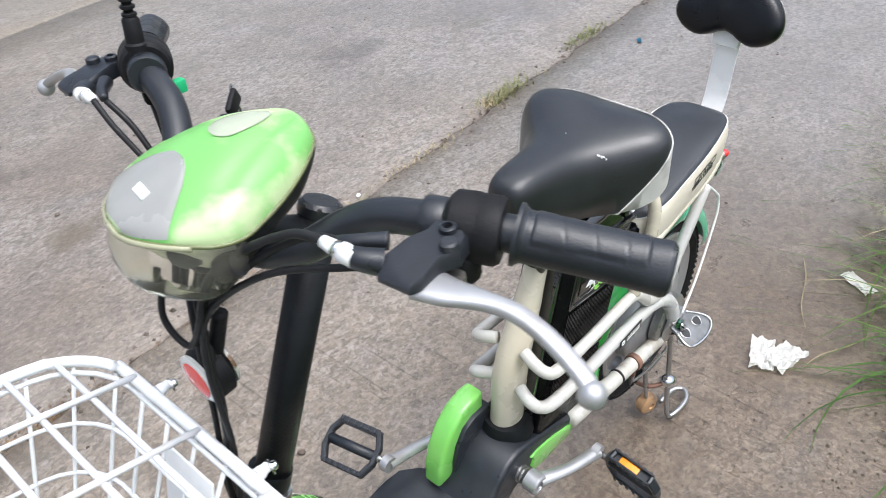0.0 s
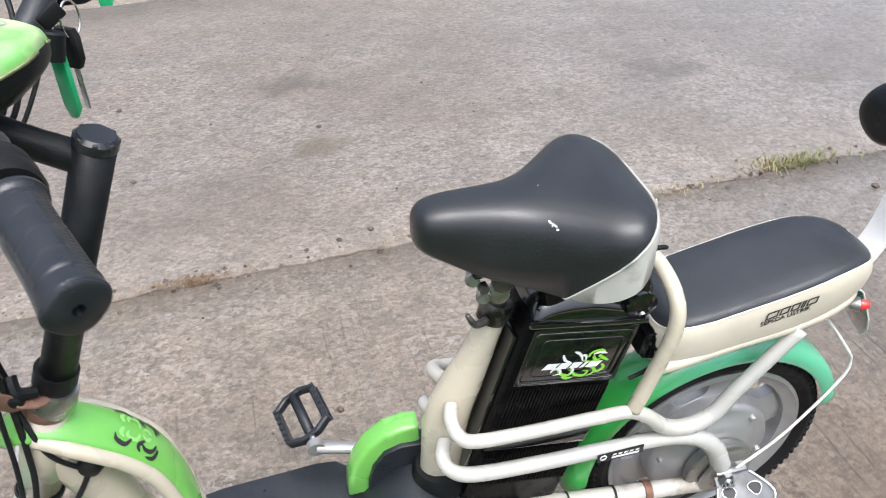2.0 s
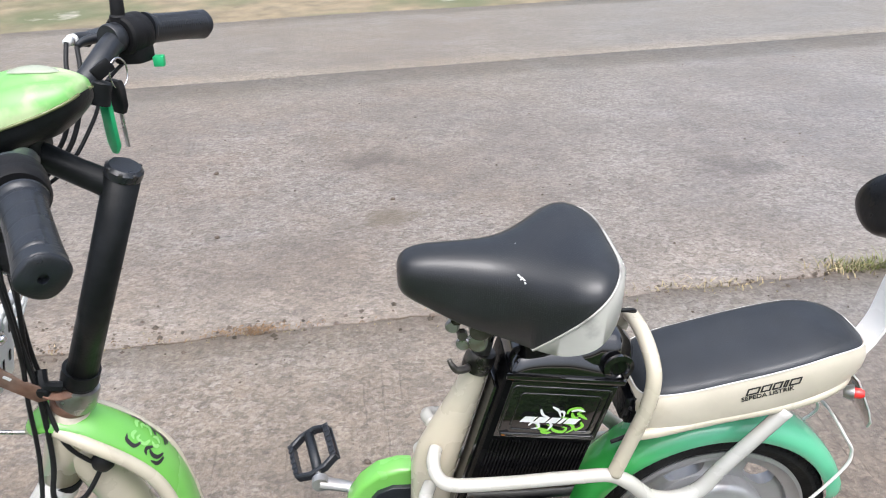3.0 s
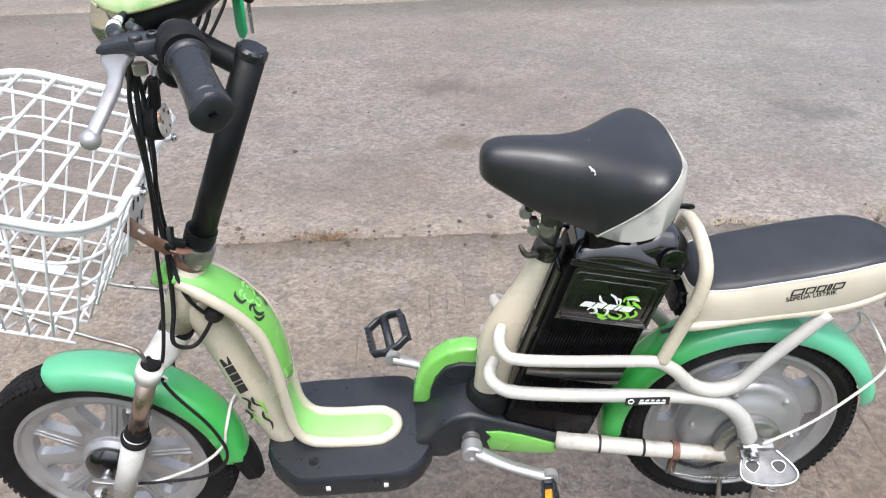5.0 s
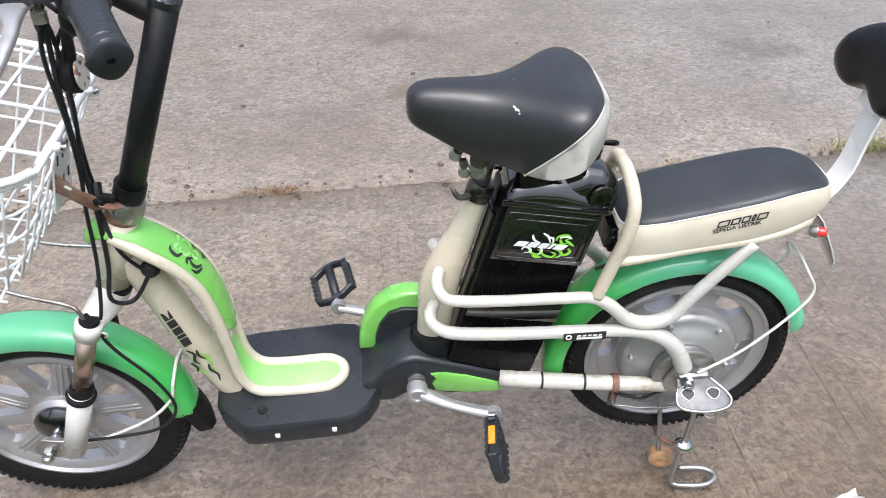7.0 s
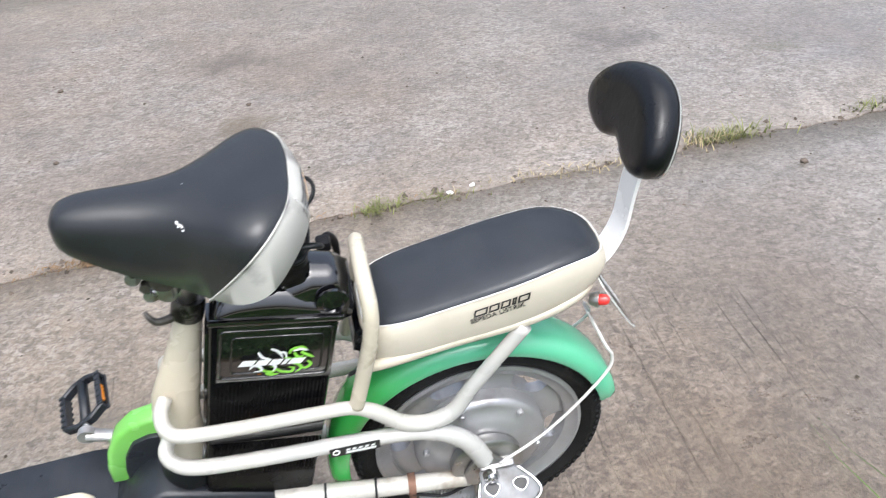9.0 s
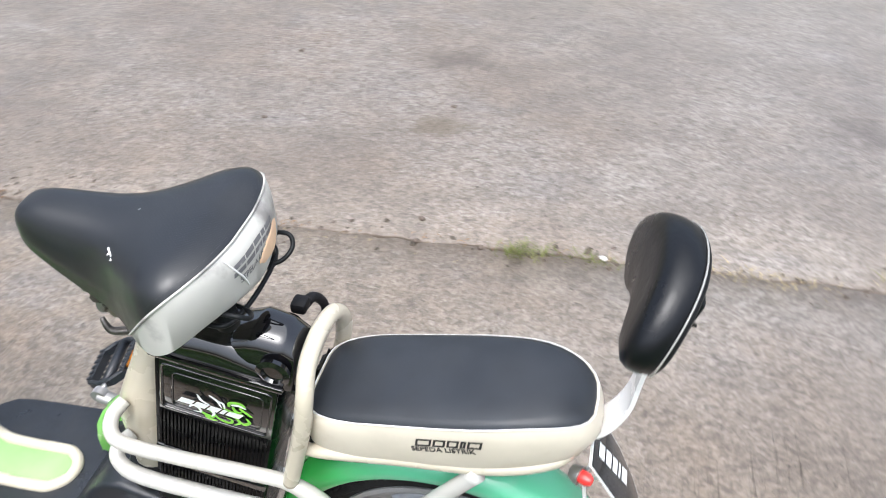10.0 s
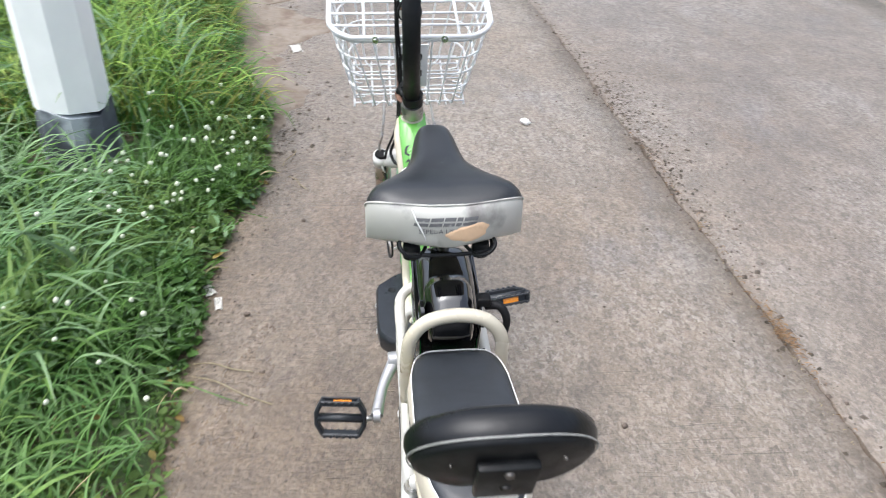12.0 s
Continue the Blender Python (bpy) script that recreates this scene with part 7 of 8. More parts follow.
part("stand_spring", TB(sp, 0.0015, seg=5, smooth=1), M_STEEL, stand, "coil spring")
rod = part("brake_rod", TB([(0.128, 0.066, 0.246), (0.122, 0.068, 0.222), (0.104, 0.070, 0.218), (0.070, 0.072, 0.212), (0.010, 0.074, 0.212), (0.0, 0.076, 0.226)], 0.0026, seg=8, smooth=4), M_STEEL, bike, "dull steel brake rod under the chain stay")
part("rod_spring", TB([V(0.072 - 0.0012 * t, 0.072 + 0.0055 * math.cos(t * 1.05), 0.212 + 0.0055 * math.sin(t * 1.05)) for t in range(46)], 0.0010, seg=5, smooth=1), M_STEEL, rod, "fine coil spring round the rod")
part("rod_bracket", rbox((0.016, 0.006, 0.036), Matrix.Translation((0.126, 0.066, 0.236)), 0.002), M_GRIME, rod, "rusty bracket")

# --- basket ---
TILT_B = radians(14)
bo = V(0.953, YS - 0.002, 0.834)
bu, bw = V(math.cos(TILT_B), 0, math.sin(TILT_B)), V(math.sin(TILT_B), 0, -math.cos(TILT_B))


def bring2(depth, inset_):
    """A rounded rectangle of the basket at a depth below its rim."""
    L, W, R = 0.275 - 2 * inset_, 0.183 - inset_, 0.07 - inset_ * 0.5
    pts = []
    for cx, cy, a0 in ((L - R + inset_, W - R, 0), (R + inset_, W - R, 90), (R + inset_, -W + R, 180), (L - R + inset_, -W + R, 270)):
        for k in range(6):
            a = radians(a0 + 90 * k / 5)
            pts.append((cx + R * math.cos(a), cy + R * math.sin(a)))
    return [bo + bu * x + V(0, y, 0) + bw * depth for x, y in pts]


def wire(pts, r=0.0022, closed=False, smooth=1, name="wire"):
    return part(name, TB(pts, r, seg=8, smooth=smooth, closed=closed), M_WIRE, basket)


basket = part("basket", TB(bring2(0, 0), 0.0058, seg=12, smooth=2, closed=True), M_WIRE, bike, "white wire basket with a wire lid")
DEP = 0.228
INS = lambda d: 0.048 * d / DEP
for d in (0.012, 0.066, 0.120, 0.174):
    wire(bring2(d, INS(d)), 0.0024 if d > 0.02 else 0.003, True)


def at_ring(depth, inset_, t):
    P = bring2(depth, inset_)
    per = [0.0]
    for a, b in zip(P, P[1:] + P[:1]):
        per.append(per[-1] + (b - a).length)
    s = t * per[-1]
    for i in range(len(P)):
        if per[i] <= s <= per[i + 1]:
            return P[i].lerp(P[(i + 1) % len(P)], (s - per[i]) / (per[i + 1] - per[i] + 1e-9))
    return P[0]


for k in range(26):
    t = (k + 0.5) / 26
    wire([at_ring(d, INS(d), t) for d in (0.0, 0.08, 0.16, DEP)] + [at_ring(DEP + 0.002, INS(DEP) + 0.02, t)])
Lb, Wb = 0.275 - 0.048, 0.183 - 0.048
for k in range(7):
    x = 0.060 + (Lb - 0.045) * k / 6
    wire([bo + bu * x + V(0, -Wb, 0) + bw * DEP, bo + bu * x + V(0, Wb, 0) + bw * DEP])
for k in range(7):
    y = -Wb + 2 * Wb * k / 6
    wire([bo + bu * 0.05 + V(0, y, 0) + bw * (DEP + 0.003), bo + bu * (Lb + 0.0) + V(0, y, 0) + bw * (DEP + 0.003)])
# lid wires
for k in range(3):
    y = -0.105 + 0.105 * k
    wire([bo + bu * 0.0 + V(0, y, 0) - bw * 0.005, bo + bu * 0.275 + V(0, y, 0) - bw * 0.005], 0.0032, name="lid_wire")
for k in range(5):
    x = 0.045 + 0.047 * k
    wire([bo + bu * x + V(0, -0.180, 0) - bw * 0.001, bo + bu * x + V(0, 0.180, 0) - bw * 0.001], 0.0032, name="lid_wire")
for y in (0.078, -0.074):
    bm = lathe([(0.0, 0), (0.0065, 0), (0.0065, 0.004), (0.005, 0.007), (0.005, 0.011), (0.003, 0.013), (0.0, 0.013)], bo + V(-0.006, y, 0.0), (-1, 0, 0.1), 14)
    lathe([(0.0, -0.010), (0.005, -0.010), (0.0064, -0.007), (0.0064, 0.007), (0.005, 0.010), (0.0, 0.010)], bo + V(0, y, 0), (0, 1, 0), 12, bm)
    hinge = part("lid_hinge", bm, M_WIRE, basket, "white hinge clip")
    part("hinge_bolt", lathe([(0.0, 0.012), (0.0075, 0.012), (0.0075, 0.0135), (0.0045, 0.0135), (0.0045, 0.017), (0.003, 0.0185), (0.0, 0.0185)], bo + V(-0.006, y, 0.0), (-1, 0.25, 0.1), 16), M_CHROME, hinge, "bright bolt and washer")
pl = basis(bo + bu * 0.012 + bw * 0.085 + V(0, 0.0, 0), V(0, 1, 0), -bw, V(0, 1, 0).cross(-bw))
bm = rbox((0.075, 0.115, 0.003), pl, 0.001)
part("mounting_plate", bm, M_WIRE, basket, "white mounting plate with slots")
for i in range(3):
    for j in range(2):
        part("plate_slot", rbox((0.004, 0.016, 0.0012), pl @ Matrix.Translation((-0.022 + 0.022 * i, -0.02 + 0.045 * j, -0.0022)), 0.0), M_INK, basket)
bpl = bo + bu * 0.15 + bw * (DEP - 0.006)
part("floor_plate", rbox((0.075, 0.022, 0.003), basis(bpl, bu, V(0, 1, 0), bu.cross(V(0, 1, 0))), 0.001), M_WIRE, basket, "white floor plate")
bm = slab([(0.932, 0.702), (0.945, 0.700), (0.968, 0.718), (0.998, 0.742), (0.994, 0.768), (0.982, 0.766), (0.958, 0.738), (0.935, 0.722)], YS + 0.030, YS + 0.033, 0.0008)
tube(bm, [(0.936, YS + 0.031, 0.712), (0.920, YS + 0.028, 0.704), (0.906, YS + 0.012, 0.698), (0.904, YS, 0.697)], 0.008, seg=8, flat=0.3)
part("basket_bracket", bm, M_RUST, bike, "rusty flat bracket between basket and headset", sharp=30)
part("bracket_slot", rbox((0.010, 0.001, 0.004), Matrix.Translation((0.970, YS + 0.0334, 0.742)) @ Matrix.Rotation(-0.7, 4, "Y"), 0.0), M_WIRE, bike)
for s in (1, -1):
    part("basket_strut", TB([(0.998, YS + s * 0.074, 0.505), (1.000, YS + s * 0.076, 0.545), (1.02, YS + s * 0.070, 0.556), (1.09, YS + s * 0.062, 0.575), (1.20, YS + s * 0.055, 0.625)], 0.0033, seg=8), M_STEEL, bike, "steel wire strut under the basket")

# worn decals on tube, shield and rails
bars(down, basis(V(0.8885, 0.0325, 0.440), V(-0.28, 0.0, -0.96), V(0.96, 0, -0.28), V(0, 1, 0)), [0.018, 0.016, 0.015, 0.007, 0.018], 0.017, 0.0022, 0.004, M_INK, "mark")
flames(down, basis(V(0.864, 0.0318, 0.36), V(-0.28, 0.0, -0.96), V(0.96, 0, -0.28), V(0, 1, 0)), 0.075, GREEN_F[:6], M_GINK, "green flame decal", 0.02)
flames(down, basis(V(0.862, 0.0326, 0.352), V(-0.28, 0.0, -0.96), V(0.96, 0, -0.28), V(0, 1, 0)), 0.085, [[(-0.45, 0.12), (-0.30, 0.02), (-0.12, 0.10), (0.02, 0.02)], [(-0.40, -0.08), (-0.22, -0.05), (-0.10, -0.16)], [(0.05, -0.12), (0.22, -0.08), (0.40, -0.16), (0.62, -0.10)], [(-0.1, 0.2), (0.08, 0.14), (0.2, 0.2)]], M_INK, "black tribal decal", 0.03)
shield_tree = mathutils.bvhtree.BVHTree.FromPolygons([v.co.copy() for v in shield.data.vertices], [tuple(p.vertices) for p in shield.data.polygons])
md = basis(V(0.80, yc(0.85), 0.625), V(0, -1, 0), V(0.62, 0, 0.78), V(-0.78, 0, 0.62))
CLAWS = [[(0.10, -0.42), (0.24, -0.34), (0.27, -0.20), (0.20, -0.08)], [(0.16, -0.46), (0.32, -0.40), (0.36, -0.24)], [(0.14, -0.16), (0.26, -0.05), (0.34, -0.12)], [(0.22, 0.10), (0.33, 0.18), (0.30, 0.36), (0.20, 0.40)]]
CURLS = [[(0.06, -0.06), (0.20, 0.02), (0.18, 0.18), (0.08, 0.16)], [(0.05, 0.26), (0.16, 0.30), (0.24, 0.24)], [(0.02, -0.28), (0.10, -0.20), (0.04, -0.10)]]
for strokes, ink, wd, label in ((CURLS, M_PAD, 0.035, "pale green tribal decal"), (CLAWS, M_INK, 0.032, "black tribal decal")):
    both = strokes + [[(-x, y) for x, y in st] for st in strokes]
    dec = flames(shield, md, 0.075, both, ink, label, wd)
    for v in dec.data.vertices:
        hit = shield_tree.ray_cast(v.co + V(-0.78, 0, 0.62) * 0.05, V(0.78, 0, -0.62))
        if hit[0]:
            v.co = hit[0] + V(-0.78, 0, 0.62) * (0.0006 if ink is M_PAD else 0.0009)
st = part("sticker", rbox((0.073, 0.0012, 0.018), Matrix.Translation((0.2045, 0.0845, 0.4245)) @ Matrix.Rotation(0.03, 4, "Y"), 0.0004), M_INK, bike, "black sticker with pale bars")
bars(st, basis(V(0.197, 0.0855, 0.4275), V(-1, 0, 0), V(0, 0, 1), V(0, 1, 0)), [0.006, 0.006, 0.006, 0.006, 0.006], 0.004, 0.003, 0.001, M_WINK)
bars(st, basis(V(0.197, 0.0855, 0.4215), V(-1, 0, 0), V(0, 0, 1), V(0, 1, 0)), [0.044], 0.005, 0.003, 0.001, M_WINK)
part("sticker_dot", TB([V(0.232 + 0.0045 * math.cos(a), 0.0855, 0.4248 + 0.0045 * math.sin(a)) for a in (2 * math.pi * k / 14 for k in range(14))], 0.0012, seg=5, smooth=1, closed=True), M_WINK, st)


# ---- the verge: grass, weeds, flowers ----


def blades(name, count, place, hgt, wid, material, label, seed, lean=0.7):
    """Curved tapering blades, each a strip of its own."""
    r = random.Random(seed)
    verts, faces = [], []
    for _ in range(count):
        x, y, z0, k = place(r)
        h = hgt * r.uniform(0.45, 1.25) * k
        w = wid * r.uniform(0.6, 1.3)
        a = r.uniform(0, 2 * math.pi)
        ln = r.uniform(0.15, lean) * h
        dx, dy = math.cos(a), math.sin(a)
        droop = r.uniform(0.0, 0.5)
        i0 = len(verts)
        for t in (0.0, 0.33, 0.66, 0.88):
            ww = w * (1 - t * t) * 0.5 + 0.0003
            px, py = x + dx * ln * t * t, y + dy * ln * t * t
            pz = z0 + h * (t - droop * t ** 3)
            verts.append((px - dy * ww, py + dx * ww, pz))
            verts.append((px + dy * ww, py - dx * ww, pz))
        verts.append((x + dx * ln, y + dy * ln, z0 + h * (1 - droop)))
        for q in (0, 2, 4):
            faces.append((i0 + q, i0 + q + 1, i0 + q + 3, i0 + q + 2))
        faces.append((i0 + 6, i0 + 7, i0 + 8))
    me = bpy.data.meshes.new(name)
    me.from_pydata(verts, [], faces)
    for p in me.polygons:
        p.use_smooth = True
    me.materials.append(material)
    return tagged(new(name, me), label, "grass", kind="stuff")


def verge_spot(dmin, dpow, xa, xb, dmax):
    def f(r):
        x = r.uniform(xa, xb)
        d = dmin + dmax * r.random() ** dpow
        y = edge_y(x) + d
        if (x - POLE.x) ** 2 + (y - POLE.y) ** 2 < 0.19 ** 2:
            y += 0.45
        k = 0.35 + min(1.0, d / 0.4) * 0.75
        if x < POLE.x + 0.1 and abs(x - POLE.x) < 0.75 and abs(y - POLE.y + 0.1) < 0.6:
            k *= 0.42
        if x < 1.3:
            k *= 0.80
        clump = 0.75 + 0.5 * noise.noise(V(x * 3, y * 3, 2))
        return x, y, 0.0 + min(0.04, max(0, d) * 0.12), k * clump
    return f


def arching(name, count, place, length, width, material, label, seed, lean=(0, 360), fall=(20, 75)):
    """Long blades that rise and bow over, folded lightly along the middle."""
    r = random.Random(seed)
    verts, faces = [], []
    n = 7
    for _ in range(count):
        x, y, z, k = place(r)
        L_ = length * r.uniform(0.5, 1.2) * (0.4 + 0.6 * k)
        w0 = width * r.uniform(0.55, 1.25)
        a = radians(r.uniform(*lean))
        turn = r.uniform(-0.5, 0.5)
        p0, p1 = radians(r.uniform(58, 86)), -radians(r.uniform(*fall))
        i0 = len(verts)
        for q in range(n + 1):
            u = q / n
            w = w0 * min(1.0, 0.45 + 2.2 * u) * (1 - u ** 2.2) * 0.5 + 0.0003
            dx, dy = math.cos(a + turn * u), math.sin(a + turn * u)
            verts.append((x - dy * w, y + dx * w, z + w * 0.35))
            verts.append((x, y, z))
            verts.append((x + dy * w, y - dx * w, z + w * 0.35))
            p = p0 + (p1 - p0) * u ** 1.2
            s = L_ / n
            x, y, z = x + dx * s * math.cos(p), y + dy * s * math.cos(p), max(0.012, z + s * math.sin(p))
        for q in range(0, 3 * n, 3):
            faces.append((i0 + q, i0 + q + 1, i0 + q + 4, i0 + q + 3))
            faces.append((i0 + q + 1, i0 + q + 2, i0 + q + 5, i0 + q + 4))
    me = bpy.data.meshes.new(name)
    me.from_pydata(verts, [], faces)
    for p in me.polygons:
        p.use_smooth = True
    me.materials.append(material)
    return tagged(new(name, me), label, "grass", kind="stuff")


blades("verge_grass", 15000, verge_spot(0.03, 0.9, -0.2, 4.6, 1.5), 0.17, 0.0065, M_GRASS, "dense bright green grass on the roadside verge", 1)
blades("tall_grass", 5200, verge_spot(0.14, 0.8, -0.4, 5.0, 1.6), 0.36, 0.0095, M_GRASS, "tall green blades of grass among the weeds", 2, 1.1)
arching("long_grass", 3000, verge_spot(0.22, 0.8, -0.4, 5.0, 1.6), 0.50, 0.0125, M_GRASS, "long arching green blades of grass over the verge", 8)
arching("pale_grass", 1300, verge_spot(0.20, 0.8, 0.6, 4.6, 1.3), 0.52, 0.0145, M_PALEGRASS, "long pale green blades of grass bowed over", 9)
arching("bowed_edge_grass", 700, verge_spot(0.02, 1.2, 1.9, 4.4, 0.5), 0.42, 0.010, M_GRASS, "tall green grass leaning over the muddy edge", 20, (200, 330))
arching("bowed_yellow_grass", 350, verge_spot(0.02, 1.2, 2.0, 4.4, 0.5), 0.40, 0.009, M_YELLOWGRASS, "yellowing grass leaning over the muddy edge", 22, (200, 330))
blades("yellowing_grass", 2600, verge_spot(0.04, 1.1, 1.9, 5.5, 0.9), 0.32, 0.0075, M_YELLOWGRASS, "yellowing grass along the muddy edge", 12, 1.2)


arching("lush_grass", 3600, verge_spot(0.10, 0.8, 2.0, 5.2, 1.7), 0.56, 0.012, M_LUSH, "lush bright yellow-green grass beyond the pole", 61)
blades("lush_tops", 3200, verge_spot(0.15, 0.8, 2.0, 5.6, 1.8), 0.42, 0.009, M_LUSH, "bright upright grass tops beyond the pole", 62, 1.1)
arching("near_verge_grass", 2300, verge_spot(0.05, 0.8, 0.1, 1.25, 0.8), 0.27, 0.0080, M_COOL, "fine green blades of grass along the near verge", 63)


def pole_spot(r):
    x, y = POLE.x - r.uniform(0.25, 0.75), POLE.y + r.uniform(-0.16, 0.5)
    return x, y, 0.03, r.uniform(0.9, 1.2)


arching("pole_grass", 330, pole_spot, 0.33, 0.0135, M_PALEGRASS, "long pale blades of grass bowed over before the pole", 13, (235, 330), (10, 60))
blades("far_grass", 9000, verge_spot(0.05, 0.8, 4.4, 12.0, 5.0), 0.34, 0.012, M_GRASS, "dense green grass further along the verge", 3)
blades("outer_grass", 26000, verge_spot(1.2, 0.9, -6.0, 6.0, 4.2), 0.36, 0.020, M_GRASS, "dense green grass stretching away from the road", 14)
blades("back_grass", 15000, verge_spot(0.06, 0.9, -5.5, 0.0, 1.5), 0.24, 0.0085, M_GRASS, "green grass on the verge behind the bicycle", 4)
def back_spot(r):
    x = r.uniform(-1.7, -0.42)
    y = edge_y(x) + r.uniform(-0.03, 0.25)
    return x, y, 0.0, r.uniform(0.6, 1.1)


def lying(name, count, place, length, material, label, seed):
    """Long blades that have fallen over the concrete, nearly flat."""
    r = random.Random(seed)
    verts, faces = [], []
    for _ in range(count):
        x, y, z0, k = place(r)
        L_ = length * r.uniform(0.5, 1.2)
        a = radians(r.uniform(195, 325))
        bend = r.uniform(-0.7, 0.7)
        top = r.uniform(0.01, 0.07) * min(1.0, length * 8)
        i0 = len(verts)
        for t in range(7):
            u = t / 6
            w = min(0.0034, 0.03 * length) * (1 - u * u) + 0.0003
            a2 = a + bend * u
            px, py = x + math.cos(a2) * L_ * u, y + math.sin(a2) * L_ * u
            pz = 0.004 + top * math.sin(math.pi * min(1, u * 1.1 + 0.05))
            verts.append((px - math.sin(a2) * w, py + math.cos(a2) * w, pz + 0.002))
            verts.append((px + math.sin(a2) * w, py - math.cos(a2) * w, pz))
        for q in range(0, 12, 2):
            faces.append((i0 + q, i0 + q + 1, i0 + q + 3, i0 + q + 2))
    me = bpy.data.meshes.new(name)
    me.from_pydata(verts, [], faces)
    for p in me.polygons:
        p.use_smooth = True
    me.materials.append(material)
    return tagged(new(name, me), label, "grass", kind="stuff")


blades("edge_grass", 2300, back_spot, 0.17, 0.0055, M_GRASS, "green grass at the concrete edge behind the bicycle", 41, 1.5)
lying("fallen_grass", 150, back_spot, 0.46, M_GRASS, "long green blades bent over the concrete", 42)
lying("fallen_straw", 36, back_spot, 0.42, M_DRY, "dry straw lying on the concrete edge", 43)
lying("verge_straw", 34, verge_spot(0.0, 1.0, 0.3, 3.6, 0.3), 0.10, M_DRY, "dry straw along the weedy edge", 44)
lying("arching_blades", 240, verge_spot(0.20, 1.0, 0.2, 3.2, 0.9), 0.34, M_GRASS, "long arching blades over the weeds", 45)
blades("dry_stems", 170, verge_spot(-0.03, 1.0, -1.5, 4.0, 0.35), 0.17, 0.0028, M_DRY, "dry straw-coloured stems along the edge", 5, 1.6)


def leaf_cloud(name, count, place, size, material, label, seed):
    r = random.Random(seed)
    verts, faces = [], []
    for _ in range(count):
        x, y, z0, k = place(r)
        z = z0 + r.uniform(0.01, 0.11) * k
        a, tilt = r.uniform(0, 6.28), r.uniform(-0.6, 0.7)
        s = size * r.choice((r.uniform(0.45, 1.0), r.uniform(0.7, 1.8)))
        wk = r.uniform(0.35, 1.0)
        u = V(math.cos(a) * math.cos(tilt), math.sin(a) * math.cos(tilt), math.sin(tilt))
        v = V(-math.sin(a), math.cos(a), r.uniform(-0.3, 0.3))
        o = V(x, y, z)
        i0 = len(verts)
        for t, w in ((0, 0.03), (0.35, 0.30 * wk), (0.7, 0.26 * wk)):
            verts.append(o + u * s * t + v * s * w)
            verts.append(o + u * s * t - v * s * w)
        verts.append(o + u * s - V(0, 0, s * 0.1))
        faces += [(i0, i0 + 1, i0 + 3, i0 + 2), (i0 + 2, i0 + 3, i0 + 5, i0 + 4), (i0 + 4, i0 + 5, i0 + 6)]
    me = bpy.data.meshes.new(name)
    me.from_pydata([tuple(p) for p in verts], [], faces)
    me.materials.append(material)
    return tagged(new(name, me), label, "weeds", kind="stuff")


leaf_cloud("verge_weeds", 8000, verge_spot(-0.02, 1.3, 0.0, 4.2, 0.36), 0.021, M_WEED, "low leafy weeds creeping over the concrete edge", 6)
leaf_cloud("back_weeds", 2500, verge_spot(0.0, 1.2, -3.0, 0.0, 0.6), 0.026, M_WEED, "low leafy weeds behind the bicycle", 7)

leaf_cloud("yellow_leaves", 170, verge_spot(-0.02, 1.3, 0.4, 3.4, 0.4), 0.030, M_YELLOWLEAF, "yellow and brown dying leaves among the weeds", 16)



def bush_spot(r):
    x = r.uniform(0.75, 2.3)
    d = 0.40 * r.random() ** 0.9 + 0.07 * noise.noise(V(x * 7, 3, 1)) + r.gauss(0, 0.012)
    swell = 0.6 + 0.9 * abs(noise.noise(V(x * 4, d * 5, 6)))
    return x, edge_y(x) + d, 0.006, (0.35 + max(0.0, min(1.0, d / 0.22))) * swell * 1.05


leaf_cloud("bushy_weeds", 7500, bush_spot, 0.030, M_WEED, "bushy leafy weeds growing along the verge", 17)
leaf_cloud("pale_weeds", 2200, bush_spot, 0.034, M_PALEGRASS, "pale green leafy weeds along the verge", 18)
blades("weed_grass", 2800, bush_spot, 0.18, 0.0065, M_GRASS, "fine green grass among the bushy weeds", 19, 1.2)

# white button flowers, each on its stem
flower = thing("wild_flower", "small white button-headed wild flower on a thin stem", "flower", "flowers in the verge")
part("stem", TB([(0, 0, 0), (0.004, 0.002, 0.06), (0.002, 0, 0.115)], 0.0011, seg=5, smooth=3), M_STEMG, flower)
part("flower_head", blob((0.0056, 0.0056, 0.0046), Matrix.Translation((0.002, 0, 0.119)), 4, 0.2, 2), M_PETAL, flower, "white button flower head")
fr = random.Random(21)
spots = []
for k in range(76):
    x = fr.choice((fr.uniform(0.5, 2.1), fr.gauss(1.55, 0.25), fr.gauss(1.35, 0.35)))
    d = 0.0 + 0.42 * fr.random() ** 1.3
    spots.append((x, edge_y(x) + d, min(0.03, d * 0.1)))
for i, (x, y, z) in enumerate(spots):
    if (x - POLE.x) ** 2 + (y - POLE.y) ** 2 < 0.21 ** 2:
        continue
    s = fr.uniform(0.85, 1.3)
    m = pose(x, y, z, fr.uniform(-14, 14), fr.uniform(-14, 14), fr.uniform(0, 360))
    if i == 0:
        flower.matrix_basis = m
    else:
        c = copy_thing(flower, m)
        c.scale = (s, s, s * fr.uniform(1.15, 1.6))


# tufts in the open joint
def tuft(x, y, n, h, spread, seed, label):
    def f(r):
        return x + r.gauss(0, spread), crack_y(x) + (y - crack_y(x)) + r.gauss(0, 0.018), -0.005, 1.0
    a = blades("joint_tuft", n, f, h, 0.0035, M_TUFT if seed % 2 else M_DRY, label, seed, 1.4)
    return a


